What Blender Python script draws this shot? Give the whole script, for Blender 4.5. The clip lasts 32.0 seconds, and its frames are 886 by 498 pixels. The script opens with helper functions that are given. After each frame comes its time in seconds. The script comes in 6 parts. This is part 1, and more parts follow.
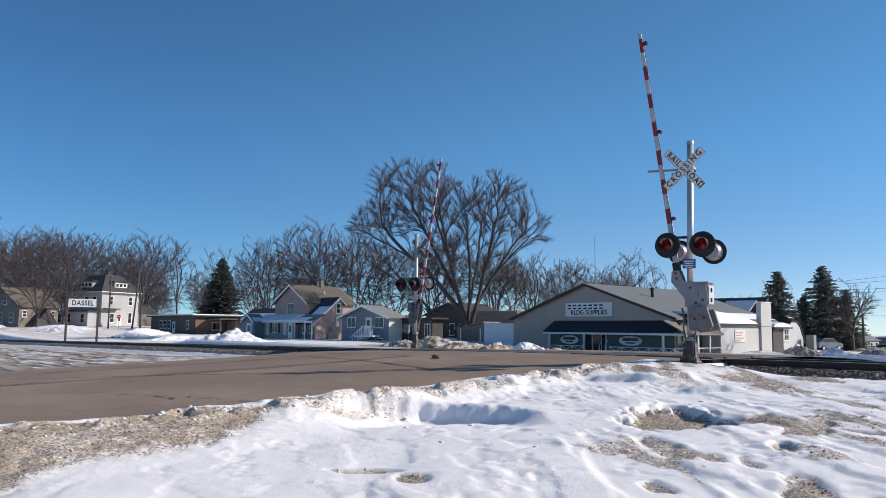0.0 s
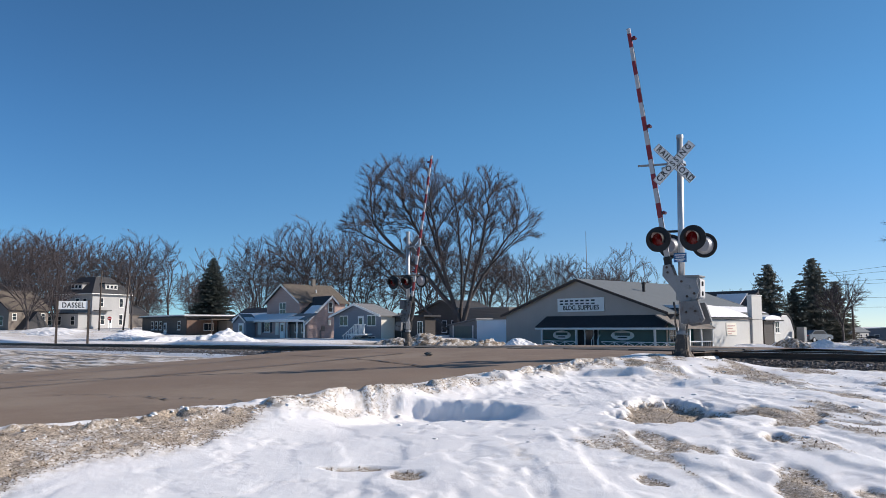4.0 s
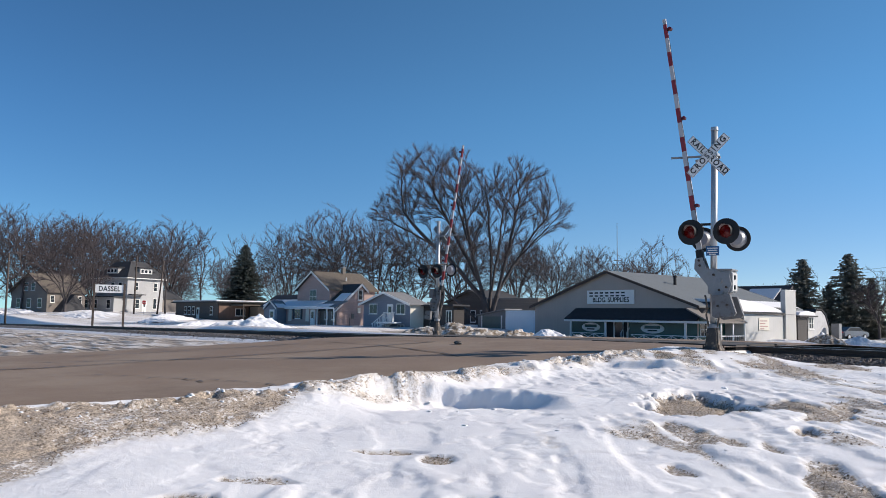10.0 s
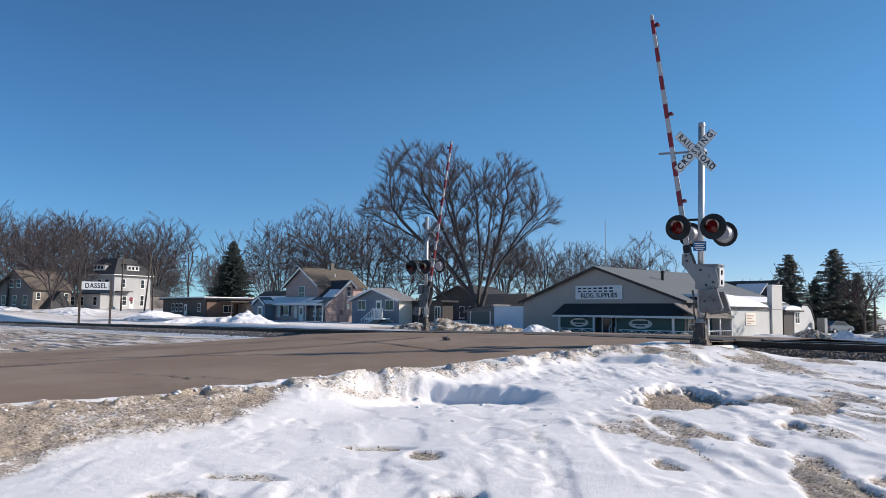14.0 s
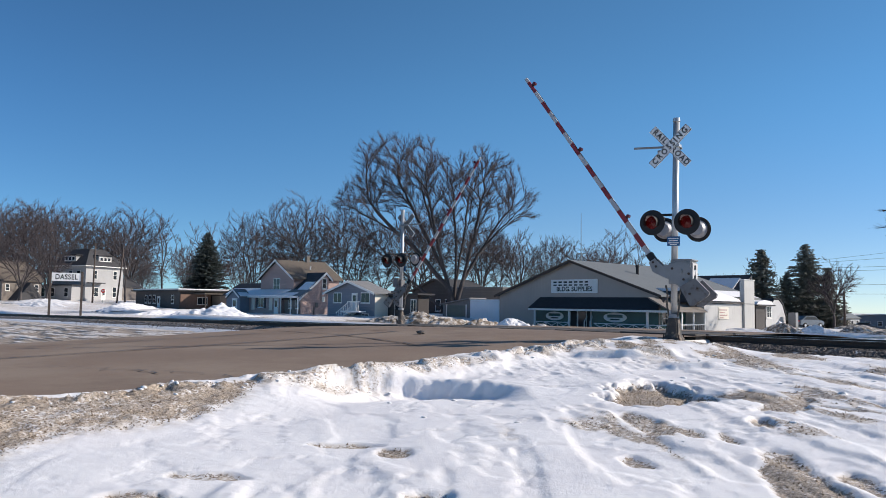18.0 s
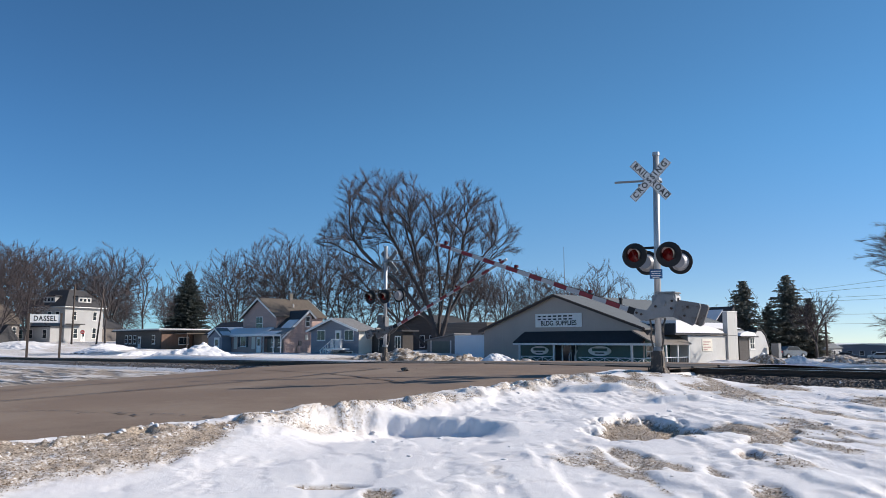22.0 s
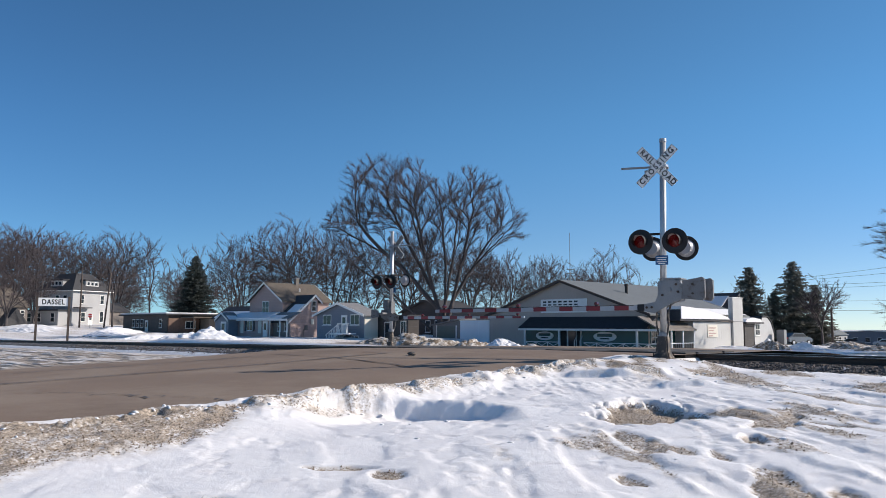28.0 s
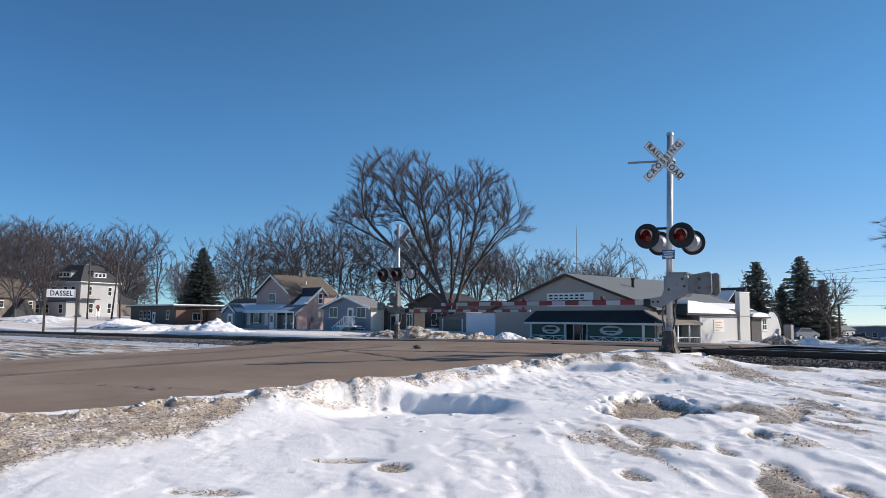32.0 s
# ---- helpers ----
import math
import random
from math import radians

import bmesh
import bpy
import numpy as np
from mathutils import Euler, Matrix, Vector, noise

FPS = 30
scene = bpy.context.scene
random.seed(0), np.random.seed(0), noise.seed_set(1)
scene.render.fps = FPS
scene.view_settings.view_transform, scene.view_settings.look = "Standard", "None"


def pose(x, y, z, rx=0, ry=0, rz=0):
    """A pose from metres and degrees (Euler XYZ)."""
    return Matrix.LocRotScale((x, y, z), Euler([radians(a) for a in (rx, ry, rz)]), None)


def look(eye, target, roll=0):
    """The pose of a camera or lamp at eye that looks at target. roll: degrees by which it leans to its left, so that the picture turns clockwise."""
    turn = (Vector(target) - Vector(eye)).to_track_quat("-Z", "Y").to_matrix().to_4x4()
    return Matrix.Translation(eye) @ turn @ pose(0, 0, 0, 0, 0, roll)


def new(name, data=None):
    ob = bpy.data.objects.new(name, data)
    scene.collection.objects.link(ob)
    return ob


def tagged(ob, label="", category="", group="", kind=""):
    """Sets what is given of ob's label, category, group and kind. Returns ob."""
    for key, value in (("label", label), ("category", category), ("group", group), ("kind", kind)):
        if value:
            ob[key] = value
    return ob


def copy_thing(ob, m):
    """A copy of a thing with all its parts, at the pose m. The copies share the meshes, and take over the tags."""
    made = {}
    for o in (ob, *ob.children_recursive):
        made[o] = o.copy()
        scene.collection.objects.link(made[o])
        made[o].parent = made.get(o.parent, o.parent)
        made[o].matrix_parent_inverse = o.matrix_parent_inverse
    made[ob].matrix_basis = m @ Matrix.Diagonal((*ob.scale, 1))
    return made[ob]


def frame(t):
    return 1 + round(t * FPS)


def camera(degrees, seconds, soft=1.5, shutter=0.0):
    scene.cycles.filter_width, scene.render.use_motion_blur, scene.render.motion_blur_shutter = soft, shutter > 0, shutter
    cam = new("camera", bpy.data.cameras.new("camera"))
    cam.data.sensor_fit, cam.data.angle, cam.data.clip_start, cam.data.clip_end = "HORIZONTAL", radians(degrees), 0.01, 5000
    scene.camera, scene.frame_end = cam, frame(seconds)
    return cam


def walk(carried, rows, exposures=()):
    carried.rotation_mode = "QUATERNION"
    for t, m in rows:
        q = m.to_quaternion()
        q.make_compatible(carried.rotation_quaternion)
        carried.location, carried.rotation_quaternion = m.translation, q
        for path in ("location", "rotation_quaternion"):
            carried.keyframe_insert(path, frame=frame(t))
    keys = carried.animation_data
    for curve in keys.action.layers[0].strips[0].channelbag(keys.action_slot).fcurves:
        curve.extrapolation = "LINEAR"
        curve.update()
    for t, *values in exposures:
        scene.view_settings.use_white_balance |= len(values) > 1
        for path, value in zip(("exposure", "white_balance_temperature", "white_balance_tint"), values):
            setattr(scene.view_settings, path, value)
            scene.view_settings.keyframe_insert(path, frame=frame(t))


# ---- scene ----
# World: x runs along the railway, y along the road away from the viewer's side, z up from the rail top at the crossing.
PATH = [
    (0, -0.002, -0.002, 0.683, 49.00, 5.97, -0.58),
    (0.5, -0.038, 0.043, 0.687, 49.07, 5.54, -0.37),
    (1, -0.024, 0.021, 0.687, 49.12, 6.55, -0.22),
    (1.5, -0.032, 0.049, 0.684, 49.48, 6.75, -0.22),
    (2, 0.014, -0.030, 0.682, 49.06, 6.44, -0.40),
    (2.5, -0.001, 0.002, 0.683, 48.99, 6.56, -0.09),
    (3, 0.001, 0.007, 0.684, 48.78, 6.02, -0.18),
    (3.5, -0.015, 0.009, 0.677, 48.52, 6.07, -0.06),
    (4, -0.013, 0.007, 0.675, 48.44, 5.77, 0.21),
    (4.5, -0.007, 0.010, 0.689, 48.92, 4.27, 0.14),
    (6.5, 0.039, -0.044, 0.649, 49.16, 4.46, -0.44),
    (7, 0.065, 0.078, 0.629, 49.86, 2.58, 2.00),
    (7.5, -0.004, -0.116, 0.666, 51.68, 2.41, -2.73),
    (8, 0.017, -0.155, 0.673, 49.51, 4.17, -2.47),
    (8.5, 0.009, -0.142, 0.676, 49.94, 5.52, -2.17),
    (9, 0.021, -0.132, 0.664, 49.96, 5.22, -2.28),
    (9.5, 0.023, -0.091, 0.680, 50.52, 5.41, -1.39),
    (10, 0.051, -0.093, 0.660, 50.56, 4.99, -0.83),
    (10.5, 0.059, -0.079, 0.654, 50.44, 4.70, -0.47),
    (11, 0.059, -0.073, 0.651, 50.32, 4.50, -0.54),
    (11.5, 0.059, -0.081, 0.651, 50.25, 4.87, -0.53),
    (12, 0.055, -0.080, 0.654, 50.25, 4.84, -0.59),
    (12.5, 0.062, -0.086, 0.656, 50.23, 4.77, -0.59),
    (13, 0.062, -0.086, 0.656, 50.05, 4.84, -0.60),
    (13.5, 0.060, -0.084, 0.656, 49.99, 4.77, -0.60),
    (14, 0.047, -0.075, 0.657, 49.73, 4.70, -0.64),
    (14.5, 0.070, -0.108, 0.656, 48.93, 5.05, -0.63),
    (16.5, -0.030, 0.050, 0.683, 48.47, 5.61, -0.63),
    (17, -0.024, 0.067, 0.692, 48.89, 4.71, -0.56),
    (17.5, -0.033, 0.082, 0.691, 48.49, 3.94, -0.96),
    (18, -0.008, 0.050, 0.684, 47.98, 4.19, -0.86),
    (18.5, -0.014, 0.034, 0.675, 47.60, 5.49, -0.57),
    (19, -0.029, 0.064, 0.687, 47.04, 6.07, -0.17),
    (19.5, -0.009, 0.042, 0.687, 47.05, 6.22, 0.01),
    (20, -0.007, 0.047, 0.697, 46.80, 6.32, -0.16),
    (20.5, -0.016, 0.064, 0.682, 46.93, 6.62, -0.04),
    (21, -0.013, 0.053, 0.687, 46.79, 6.94, 0.07),
    (21.5, -0.042, 0.090, 0.695, 46.71, 6.88, 0.11),
    (22, -0.025, 0.067, 0.686, 46.82, 6.87, 0.01),
    (22.5, -0.024, 0.053, 0.685, 47.23, 6.26, 0.01),
    (23, -0.031, 0.045, 0.685, 46.65, 6.37, -0.12),
    (23.5, -0.013, 0.053, 0.674, 46.71, 5.91, -0.21),
    (24, -0.043, 0.052, 0.690, 45.96, 5.71, 0.05),
    (24.5, -0.052, 0.080, 0.683, 45.96, 6.61, 0.33),
    (25, -0.033, 0.044, 0.698, 45.85, 5.75, -0.14),
    (25.5, -0.069, 0.103, 0.684, 46.75, 6.67, -0.18),
    (27.5, 0.035, -0.031, 0.683, 46.97, 6.29, -0.10),
    (28, 0.030, -0.023, 0.683, 47.21, 5.76, -0.23),
    (28.5, 0.023, -0.023, 0.689, 47.15, 5.59, -0.22),
    (29, 0.031, -0.033, 0.689, 47.18, 5.23, -0.26),
    (29.5, 0.025, -0.024, 0.687, 47.12, 5.57, -0.32),
    (30, 0.027, -0.015, 0.676, 47.34, 4.92, -0.25),
    (30.5, 0.050, -0.042, 0.677, 47.26, 6.60, -0.41),
    (31, 0.028, -0.017, 0.679, 47.84, 5.73, -0.79),
    (31.5, 0.014, 0.012, 0.685, 47.70, 5.35, -0.58),
    (32, 0.040, -0.019, 0.691, 47.67, 5.24, -0.52),
]

cam = camera(60.1, 32.0, soft=0.5)
walk(cam, [(t, pose(x, y, z, 90 + pitch, roll, yaw)) for t, x, y, z, yaw, pitch, roll in PATH])

# ---- light ----
SUN_EL, SUN_AZ = radians(29.5), math.atan2(0.64, 0.77)
world = bpy.data.worlds.new("sky")
scene.world = world
world.use_nodes = True
wn = world.node_tree.nodes
sky = wn.new("ShaderNodeTexSky")
sky.sky_type, sky.sun_disc = "NISHITA", False
sky.sun_elevation, sky.sun_rotation = SUN_EL, SUN_AZ
sky.altitude, sky.air_density, sky.dust_density, sky.ozone_density = 5000, 1.0, 0.3, 2.6
# winter haze: it pales the sky low down and towards the sun
aim = wn.new("ShaderNodeTexCoord")
sunward = wn.new("ShaderNodeVectorMath")
sunward.operation = "DOT_PRODUCT"
sunward.inputs[1].default_value = (0.66, 0.75, 0.0)
rise = wn.new("ShaderNodeSeparateXYZ")
world.node_tree.links.new(aim.outputs["Generated"], sunward.inputs[0])
world.node_tree.links.new(aim.outputs["Generated"], rise.inputs[0])


def haze(value, start, end, low, high):
    """A colour that goes smoothly from low to high while the value goes from start to end."""
    r = wn.new("ShaderNodeMapRange")
    r.interpolation_type = "SMOOTHSTEP"
    r.inputs["From Min"].default_value, r.inputs["From Max"].default_value = start, end
    mix = wn.new("ShaderNodeMix")
    mix.data_type = "RGBA"
    world.node_tree.links.new(value, r.inputs["Value"])
    world.node_tree.links.new(r.outputs[0], mix.inputs["Factor"])
    for key, colour in (("A", low), ("B", high)):
        if isinstance(colour, tuple):
            mix.inputs[key].default_value = (*colour, 1)
        else:
            world.node_tree.links.new(colour, mix.inputs[key])
    return mix.outputs["Result"]


above = haze(sunward.outputs["Value"], -0.55, 0.15, (0.53, 0.92, 1.06), (0.74, 1.20, 1.25))
below = haze(sunward.outputs["Value"], -0.5, 0.5, (0.56, 0.78, 0.83), (0.86, 0.86, 0.85))
tint = wn.new("ShaderNodeVectorMath")
tint.operation = "MULTIPLY"
world.node_tree.links.new(haze(rise.outputs["Z"], 0.0, 0.28, below, above), tint.inputs[1])
world.node_tree.links.new(sky.outputs[0], tint.inputs[0])
world.node_tree.links.new(tint.outputs[0], wn["Background"].inputs[0])
wn["Background"].inputs[1].default_value = 0.131
sun = new("sun", bpy.data.lights.new("sun", "SUN"))
sun.data.energy, sun.data.angle, sun.data.color = 5.85, radians(0.6), (1.0, 0.905, 0.80)
sun.matrix_world = look((math.sin(SUN_AZ) * math.cos(SUN_EL) * 50, math.cos(SUN_AZ) * math.cos(SUN_EL) * 50, math.sin(SUN_EL) * 50), (0, 0, 0))
scene.view_settings.exposure = 0.0


# ---- materials ----
def material(name, colour, rough=0.7, metal=0.0, vary=0.15, size=3.0, bump=0.2, bump_size=40.0, island=0.0, stain=None, emit=None):
    """A surface with two scales of variation and fine relief. vary: change in brightness; size: coarse noise per metre; stain: (colour, amount, noise per metre)."""
    m = bpy.data.materials.new(name)
    m.use_nodes = True
    n, l = m.node_tree.nodes, m.node_tree.links
    b = n["Principled BSDF"]
    b.inputs["Roughness"].default_value, b.inputs["Metallic"].default_value = rough, metal
    co = n.new("ShaderNodeTexCoord").outputs["Object"]
    coarse, fine = n.new("ShaderNodeTexNoise"), n.new("ShaderNodeTexNoise")
    coarse.inputs["Scale"].default_value, fine.inputs["Scale"].default_value = size, bump_size
    coarse.inputs["Detail"].default_value, fine.inputs["Detail"].default_value = 4, 3
    l.new(co, coarse.inputs["Vector"]), l.new(co, fine.inputs["Vector"])
    total = n.new("ShaderNodeMath")
    total.operation = "ADD"
    l.new(coarse.outputs["Fac"], total.inputs[0]), l.new(fine.outputs["Fac"], total.inputs[1])
    ramp = n.new("ShaderNodeMapRange")
    ramp.inputs["From Min"].default_value, ramp.inputs["From Max"].default_value = 0.6, 1.4
    ramp.inputs["To Min"].default_value, ramp.inputs["To Max"].default_value = 1 - vary, 1 + vary
    l.new(total.outputs[0], ramp.inputs["Value"])
    bright = ramp.outputs[0]
    if island:
        geo = n.new("ShaderNodeObjectInfo")
        r = n.new("ShaderNodeMapRange")
        r.inputs["To Min"].default_value, r.inputs["To Max"].default_value = 1 - island, 1 + island
        l.new(geo.outputs["Random"], r.inputs["Value"])
        mul = n.new("ShaderNodeMath")
        mul.operation = "MULTIPLY"
        l.new(bright, mul.inputs[0]), l.new(r.outputs[0], mul.inputs[1])
        bright = mul.outputs[0]
    tint = n.new("ShaderNodeVectorMath")
    tint.operation = "SCALE"
    tint.inputs[0].default_value = colour[:3]
    l.new(bright, tint.inputs["Scale"])
    out = tint.outputs[0]
    if stain:
        sc, amount, per = stain
        sn = n.new("ShaderNodeTexNoise")
        sn.inputs["Scale"].default_value, sn.inputs["Detail"].default_value, sn.inputs["Roughness"].default_value = per, 6, 0.7
        l.new(co, sn.inputs["Vector"])
        sr = n.new("ShaderNodeMapRange")
        sr.inputs["From Min"].default_value, sr.inputs["From Max"].default_value = 0.62 - amount * 0.3, 0.72 - amount * 0.2
        l.new(sn.outputs["Fac"], sr.inputs["Value"])
        mix = n.new("ShaderNodeMix")
        mix.data_type = "RGBA"
        l.new(sr.outputs[0], mix.inputs["Factor"]), l.new(out, mix.inputs["A"])
        mix.inputs["B"].default_value = (*sc, 1)
        out = mix.outputs["Result"]
    l.new(out, b.inputs["Base Color"])
    if bump:
        bp = n.new("ShaderNodeBump")
        bp.inputs["Strength"].default_value, bp.inputs["Distance"].default_value = bump, 0.02
        l.new(fine.outputs["Fac"], bp.inputs["Height"]), l.new(bp.outputs[0], b.inputs["Normal"])
    if emit:
        b.inputs["Emission Color"].default_value, b.inputs["Emission Strength"].default_value = (*emit[0], 1), emit[1]
    return m


def siding(name, colour, pitch=0.2, upright=False, rough=0.6):
    """Clapboard or sheet walls: lap lines in the relief, with grain and weathering."""
    m = material(name, colour, rough, vary=0.1, size=0.6, bump=0.15, bump_size=12)
    n, l = m.node_tree.nodes, m.node_tree.links
    wave = n.new("ShaderNodeTexWave")
    wave.wave_type, wave.wave_profile = "BANDS", "SAW"
    wave.bands_direction = "X" if upright else "Z"
    wave.inputs["Scale"].default_value = 1 / (pitch * 3.18)
    co = n.new("ShaderNodeTexCoord").outputs["Object"]
    if upright:
        rotate = n.new("ShaderNodeVectorRotate")
        rotate.inputs["Angle"].default_value = radians(45)
        l.new(co, rotate.inputs["Vector"])
        co = rotate.outputs[0]
    l.new(co, wave.inputs["Vector"])
    bp = n.new("ShaderNodeBump")
    bp.inputs["Strength"].default_value, bp.inputs["Distance"].default_value = 0.6, 0.03
    l.new(wave.outputs["Fac"], bp.inputs["Height"])
    l.new(bp.outputs[0], n["Principled BSDF"].inputs["Normal"])
    return m


def ground_material():
    """Snow, broken by dry grass, grit and painted far-field shade through the mesh's first mask, and by bare wet gravel
    where it carries 'bare'.
    """
    m = bpy.data.materials.new("snow_ground")
    m.use_nodes = True
    n, l = m.node_tree.nodes, m.node_tree.links
    b = n["Principled BSDF"]
    co = n.new("ShaderNodeTexCoord").outputs["Object"]

    def noise_at(scale, detail=5, rough=0.6):
        t = n.new("ShaderNodeTexNoise")
        t.inputs["Scale"].default_value, t.inputs["Detail"].default_value, t.inputs["Roughness"].default_value = scale, detail, rough
        l.new(co, t.inputs["Vector"])
        return t.outputs["Fac"]

    def ranged(v, a, z, lo=0.0, hi=1.0):
        r = n.new("ShaderNodeMapRange")
        for k, val in zip(("From Min", "From Max", "To Min", "To Max"), (a, z, lo, hi)):
            r.inputs[k].default_value = val
        l.new(v, r.inputs["Value"])
        return r.outputs[0]

    def maths(op, a, c):
        k = n.new("ShaderNodeMath")
        k.operation = op
        for i, v in enumerate((a, c)):
            if isinstance(v, (int, float)):
                k.inputs[i].default_value = v
            else:
                l.new(v, k.inputs[i])
        return k.outputs[0]

    def mixed(f, a, c):
        x = n.new("ShaderNodeMix")
        x.data_type = "RGBA"
        l.new(f, x.inputs["Factor"])
        for key, v in (("A", a), ("B", c)):
            if isinstance(v, tuple):
                x.inputs[key].default_value = (*v, 1)
            else:
                l.new(v, x.inputs[key])
        return x.outputs["Result"]

    dirt_shade, bare = n.new("ShaderNodeAttribute"), n.new("ShaderNodeAttribute")
    dirt_shade.attribute_name, bare.attribute_name = "dirt_shade", "bare"
    snow = mixed(ranged(noise_at(0.9), 0.35, 0.65), (0.80, 0.775, 0.785), (0.865, 0.845, 0.845))
    # brownish tint for soiled snow, and for the shade painted on the far field
    grime_shade = mixed(ranged(noise_at(5, 6, 0.75), 0.40, 0.62), snow, (0.56, 0.49, 0.42))
    snow = mixed(ranged(dirt_shade.outputs["Fac"], 0.02, 0.5), snow, grime_shade)
    grass = mixed(ranged(noise_at(34, 6, 0.85), 0.42, 0.60), (0.15, 0.118, 0.092), (0.58, 0.475, 0.37))
    speck = maths("ADD", dirt_shade.outputs["Fac"], maths("MULTIPLY", maths("SUBTRACT", noise_at(22, 5, 0.75), 0.5), 1.9))
    out = mixed(ranged(speck, 0.48, 0.66), snow, grass)
    gravel = mixed(ranged(noise_at(3, 6, 0.7), 0.35, 0.65), (0.16, 0.13, 0.105), (0.30, 0.25, 0.20))
    patch = maths("ADD", bare.outputs["Fac"], maths("MULTIPLY", maths("SUBTRACT", noise_at(1.2, 5, 0.7), 0.5), 1.2))
    out = mixed(ranged(patch, 0.42, 0.6), out, gravel)
    l.new(out, b.inputs["Base Color"])
    b.inputs["Roughness"].default_value = 0.55
    bp = n.new("ShaderNodeBump")
    bp.inputs["Strength"].default_value, bp.inputs["Distance"].default_value = 0.42, 0.03
    l.new(maths("ADD", noise_at(11, 6, 0.65), maths("MULTIPLY", noise_at(75, 4), 0.5)), bp.inputs["Height"])
    l.new(bp.outputs[0], b.inputs["Normal"])
    return m


SNOW_GROUND = ground_material()
SNOW = material("roof_snow", (0.80, 0.79, 0.81), 0.55, vary=0.06, size=1.5, bump=0.4, bump_size=9)
DIRTY_SNOW = material("dirty_snow", (0.70, 0.67, 0.64), 0.7, vary=0.2, size=2, bump=0.8, bump_size=9, stain=((0.17, 0.125, 0.085), 0.84, 2.6))
ASPHALT = material("road_asphalt", (0.196, 0.139, 0.100), 0.8, vary=0.22, size=0.35, bump=0.35, bump_size=60, stain=((0.245, 0.185, 0.138), 0.5, 0.25))
TAR = material("crack_tar", (0.035, 0.03, 0.028), 0.5, bump=0.2)
BALLAST = material("ballast", (0.12, 0.105, 0.097), 0.9, vary=0.45, size=9, bump=0.9, bump_size=26, stain=((0.6, 0.6, 0.62), 0.25, 3))
STONE = material("ballast_stone", (0.125, 0.106, 0.097), 0.9, vary=0.4, size=6, bump=0.5, bump_size=60)
RAIL_RUST = material("rail_rust", (0.05, 0.032, 0.024), 0.7, vary=0.3, bump=0.3)
RAIL_TOP = material("rail_top", (0.45, 0.44, 0.43), 0.3, 0.9, vary=0.15)
TIE_WOOD = material("tie_wood", (0.07, 0.055, 0.045), 0.85, vary=0.3, size=6, bump=0.5)
RUBBER = material("crossing_panel", (0.07, 0.062, 0.056), 0.8, vary=0.3, size=3)
GALV = material("galvanised_mast", (0.46, 0.47, 0.48), 0.38, 0.55, vary=0.15, size=6, bump=0.08)
CAST_DARK = material("weight_grey_paint", (0.15, 0.15, 0.155), 0.55, 0.15, vary=0.2, size=4, bump=0.2, stain=((0.10, 0.08, 0.07), 0.3, 5))
CAST_GREY = material("gate_grey_paint", (0.235, 0.24, 0.25), 0.5, 0.15, vary=0.16, size=4, bump=0.15, stain=((0.22, 0.2, 0.18), 0.25, 5))
BASE_GREY = material("base_grey", (0.055, 0.050, 0.048), 0.75, 0.1, vary=0.3, size=5, bump=0.4, stain=((0.26, 0.2, 0.15), 0.4, 6))
BLACK = material("signal_black", (0.010, 0.010, 0.012), 0.65, vary=0.2)
LENS_BACK = material("lamp_back_grey", (0.36, 0.36, 0.38), 0.5, 0.4, vary=0.1)
RED_LENS = material("red_lens", (0.055, 0.003, 0.005), 0.15, vary=0.1, bump=0.1, emit=((1, 0.03, 0.02), 0.018))
# pale colour that paints the glint seen under the lamp hoods
SHEEN = material("hood_sheen", (0.42, 0.40, 0.40), 0.4, vary=0.05)
WHITE_SIGN = material("white_sign", (0.78, 0.78, 0.77), 0.4, vary=0.05, size=3, bump=0.05)
BLACK_PAINT = material("black_letters", (0.02, 0.02, 0.022), 0.5, vary=0.1, bump=0.0)
BLUE_SIGN = material("blue_plate", (0.015, 0.10, 0.26), 0.4, vary=0.1)
RED_TAPE = material("red_stripe", (0.23, 0.016, 0.022), 0.35, vary=0.12)
WHITE_TAPE = material("white_arm", (0.43, 0.43, 0.45), 0.4, vary=0.08)
WIRE = material("cable_black", (0.02, 0.02, 0.02), 0.6, bump=0)
BARK = material("bark", (0.072, 0.062, 0.062), 0.9, vary=0.35, size=2, bump=0.6, bump_size=20)
TWIG = material("twig_bark", (0.076, 0.062, 0.066), 0.9, vary=0.25, size=1, bump=0)
NEEDLE = material("spruce_needles", (0.075, 0.088, 0.082), 0.8, vary=0.5, size=1.2, bump=0)
# paler grey-green copy of the needles, with sunlit highlights put into the colour
NEEDLE_PALE = material("sunlit_spruce_needles", (0.185, 0.185, 0.158), 0.85, vary=0.5, size=1.2, bump=0)
GLASS = material("window_glass", (0.025, 0.032, 0.04), 0.06, vary=0.2, bump=0)
GLASS.node_tree.nodes["Principled BSDF"].inputs["Specular IOR Level"].default_value = 0.22
TRIM = material("white_trim", (0.74, 0.73, 0.71), 0.5, vary=0.07)
POLE_GREY = material("grey_pole_wood", (0.20, 0.18, 0.165), 0.9, vary=0.3, size=3, bump=0.4)
POLE_WOOD = material("pole_wood", (0.075, 0.058, 0.050), 0.9, vary=0.3, size=3, bump=0.4)
SHINGLE_BROWN = material("brown_shingles", (0.115, 0.095, 0.078), 0.9, vary=0.28, size=2.5, bump=0.7, bump_size=9)
SHINGLE_DARK = material("dark_shingles", (0.045, 0.045, 0.05), 0.85, vary=0.3, size=2.5, bump=0.7, bump_size=9)
SHINGLE_GREY = material("grey_shingles", (0.2, 0.2, 0.205), 0.9, vary=0.2, size=2.5, bump=0.6, bump_size=9)
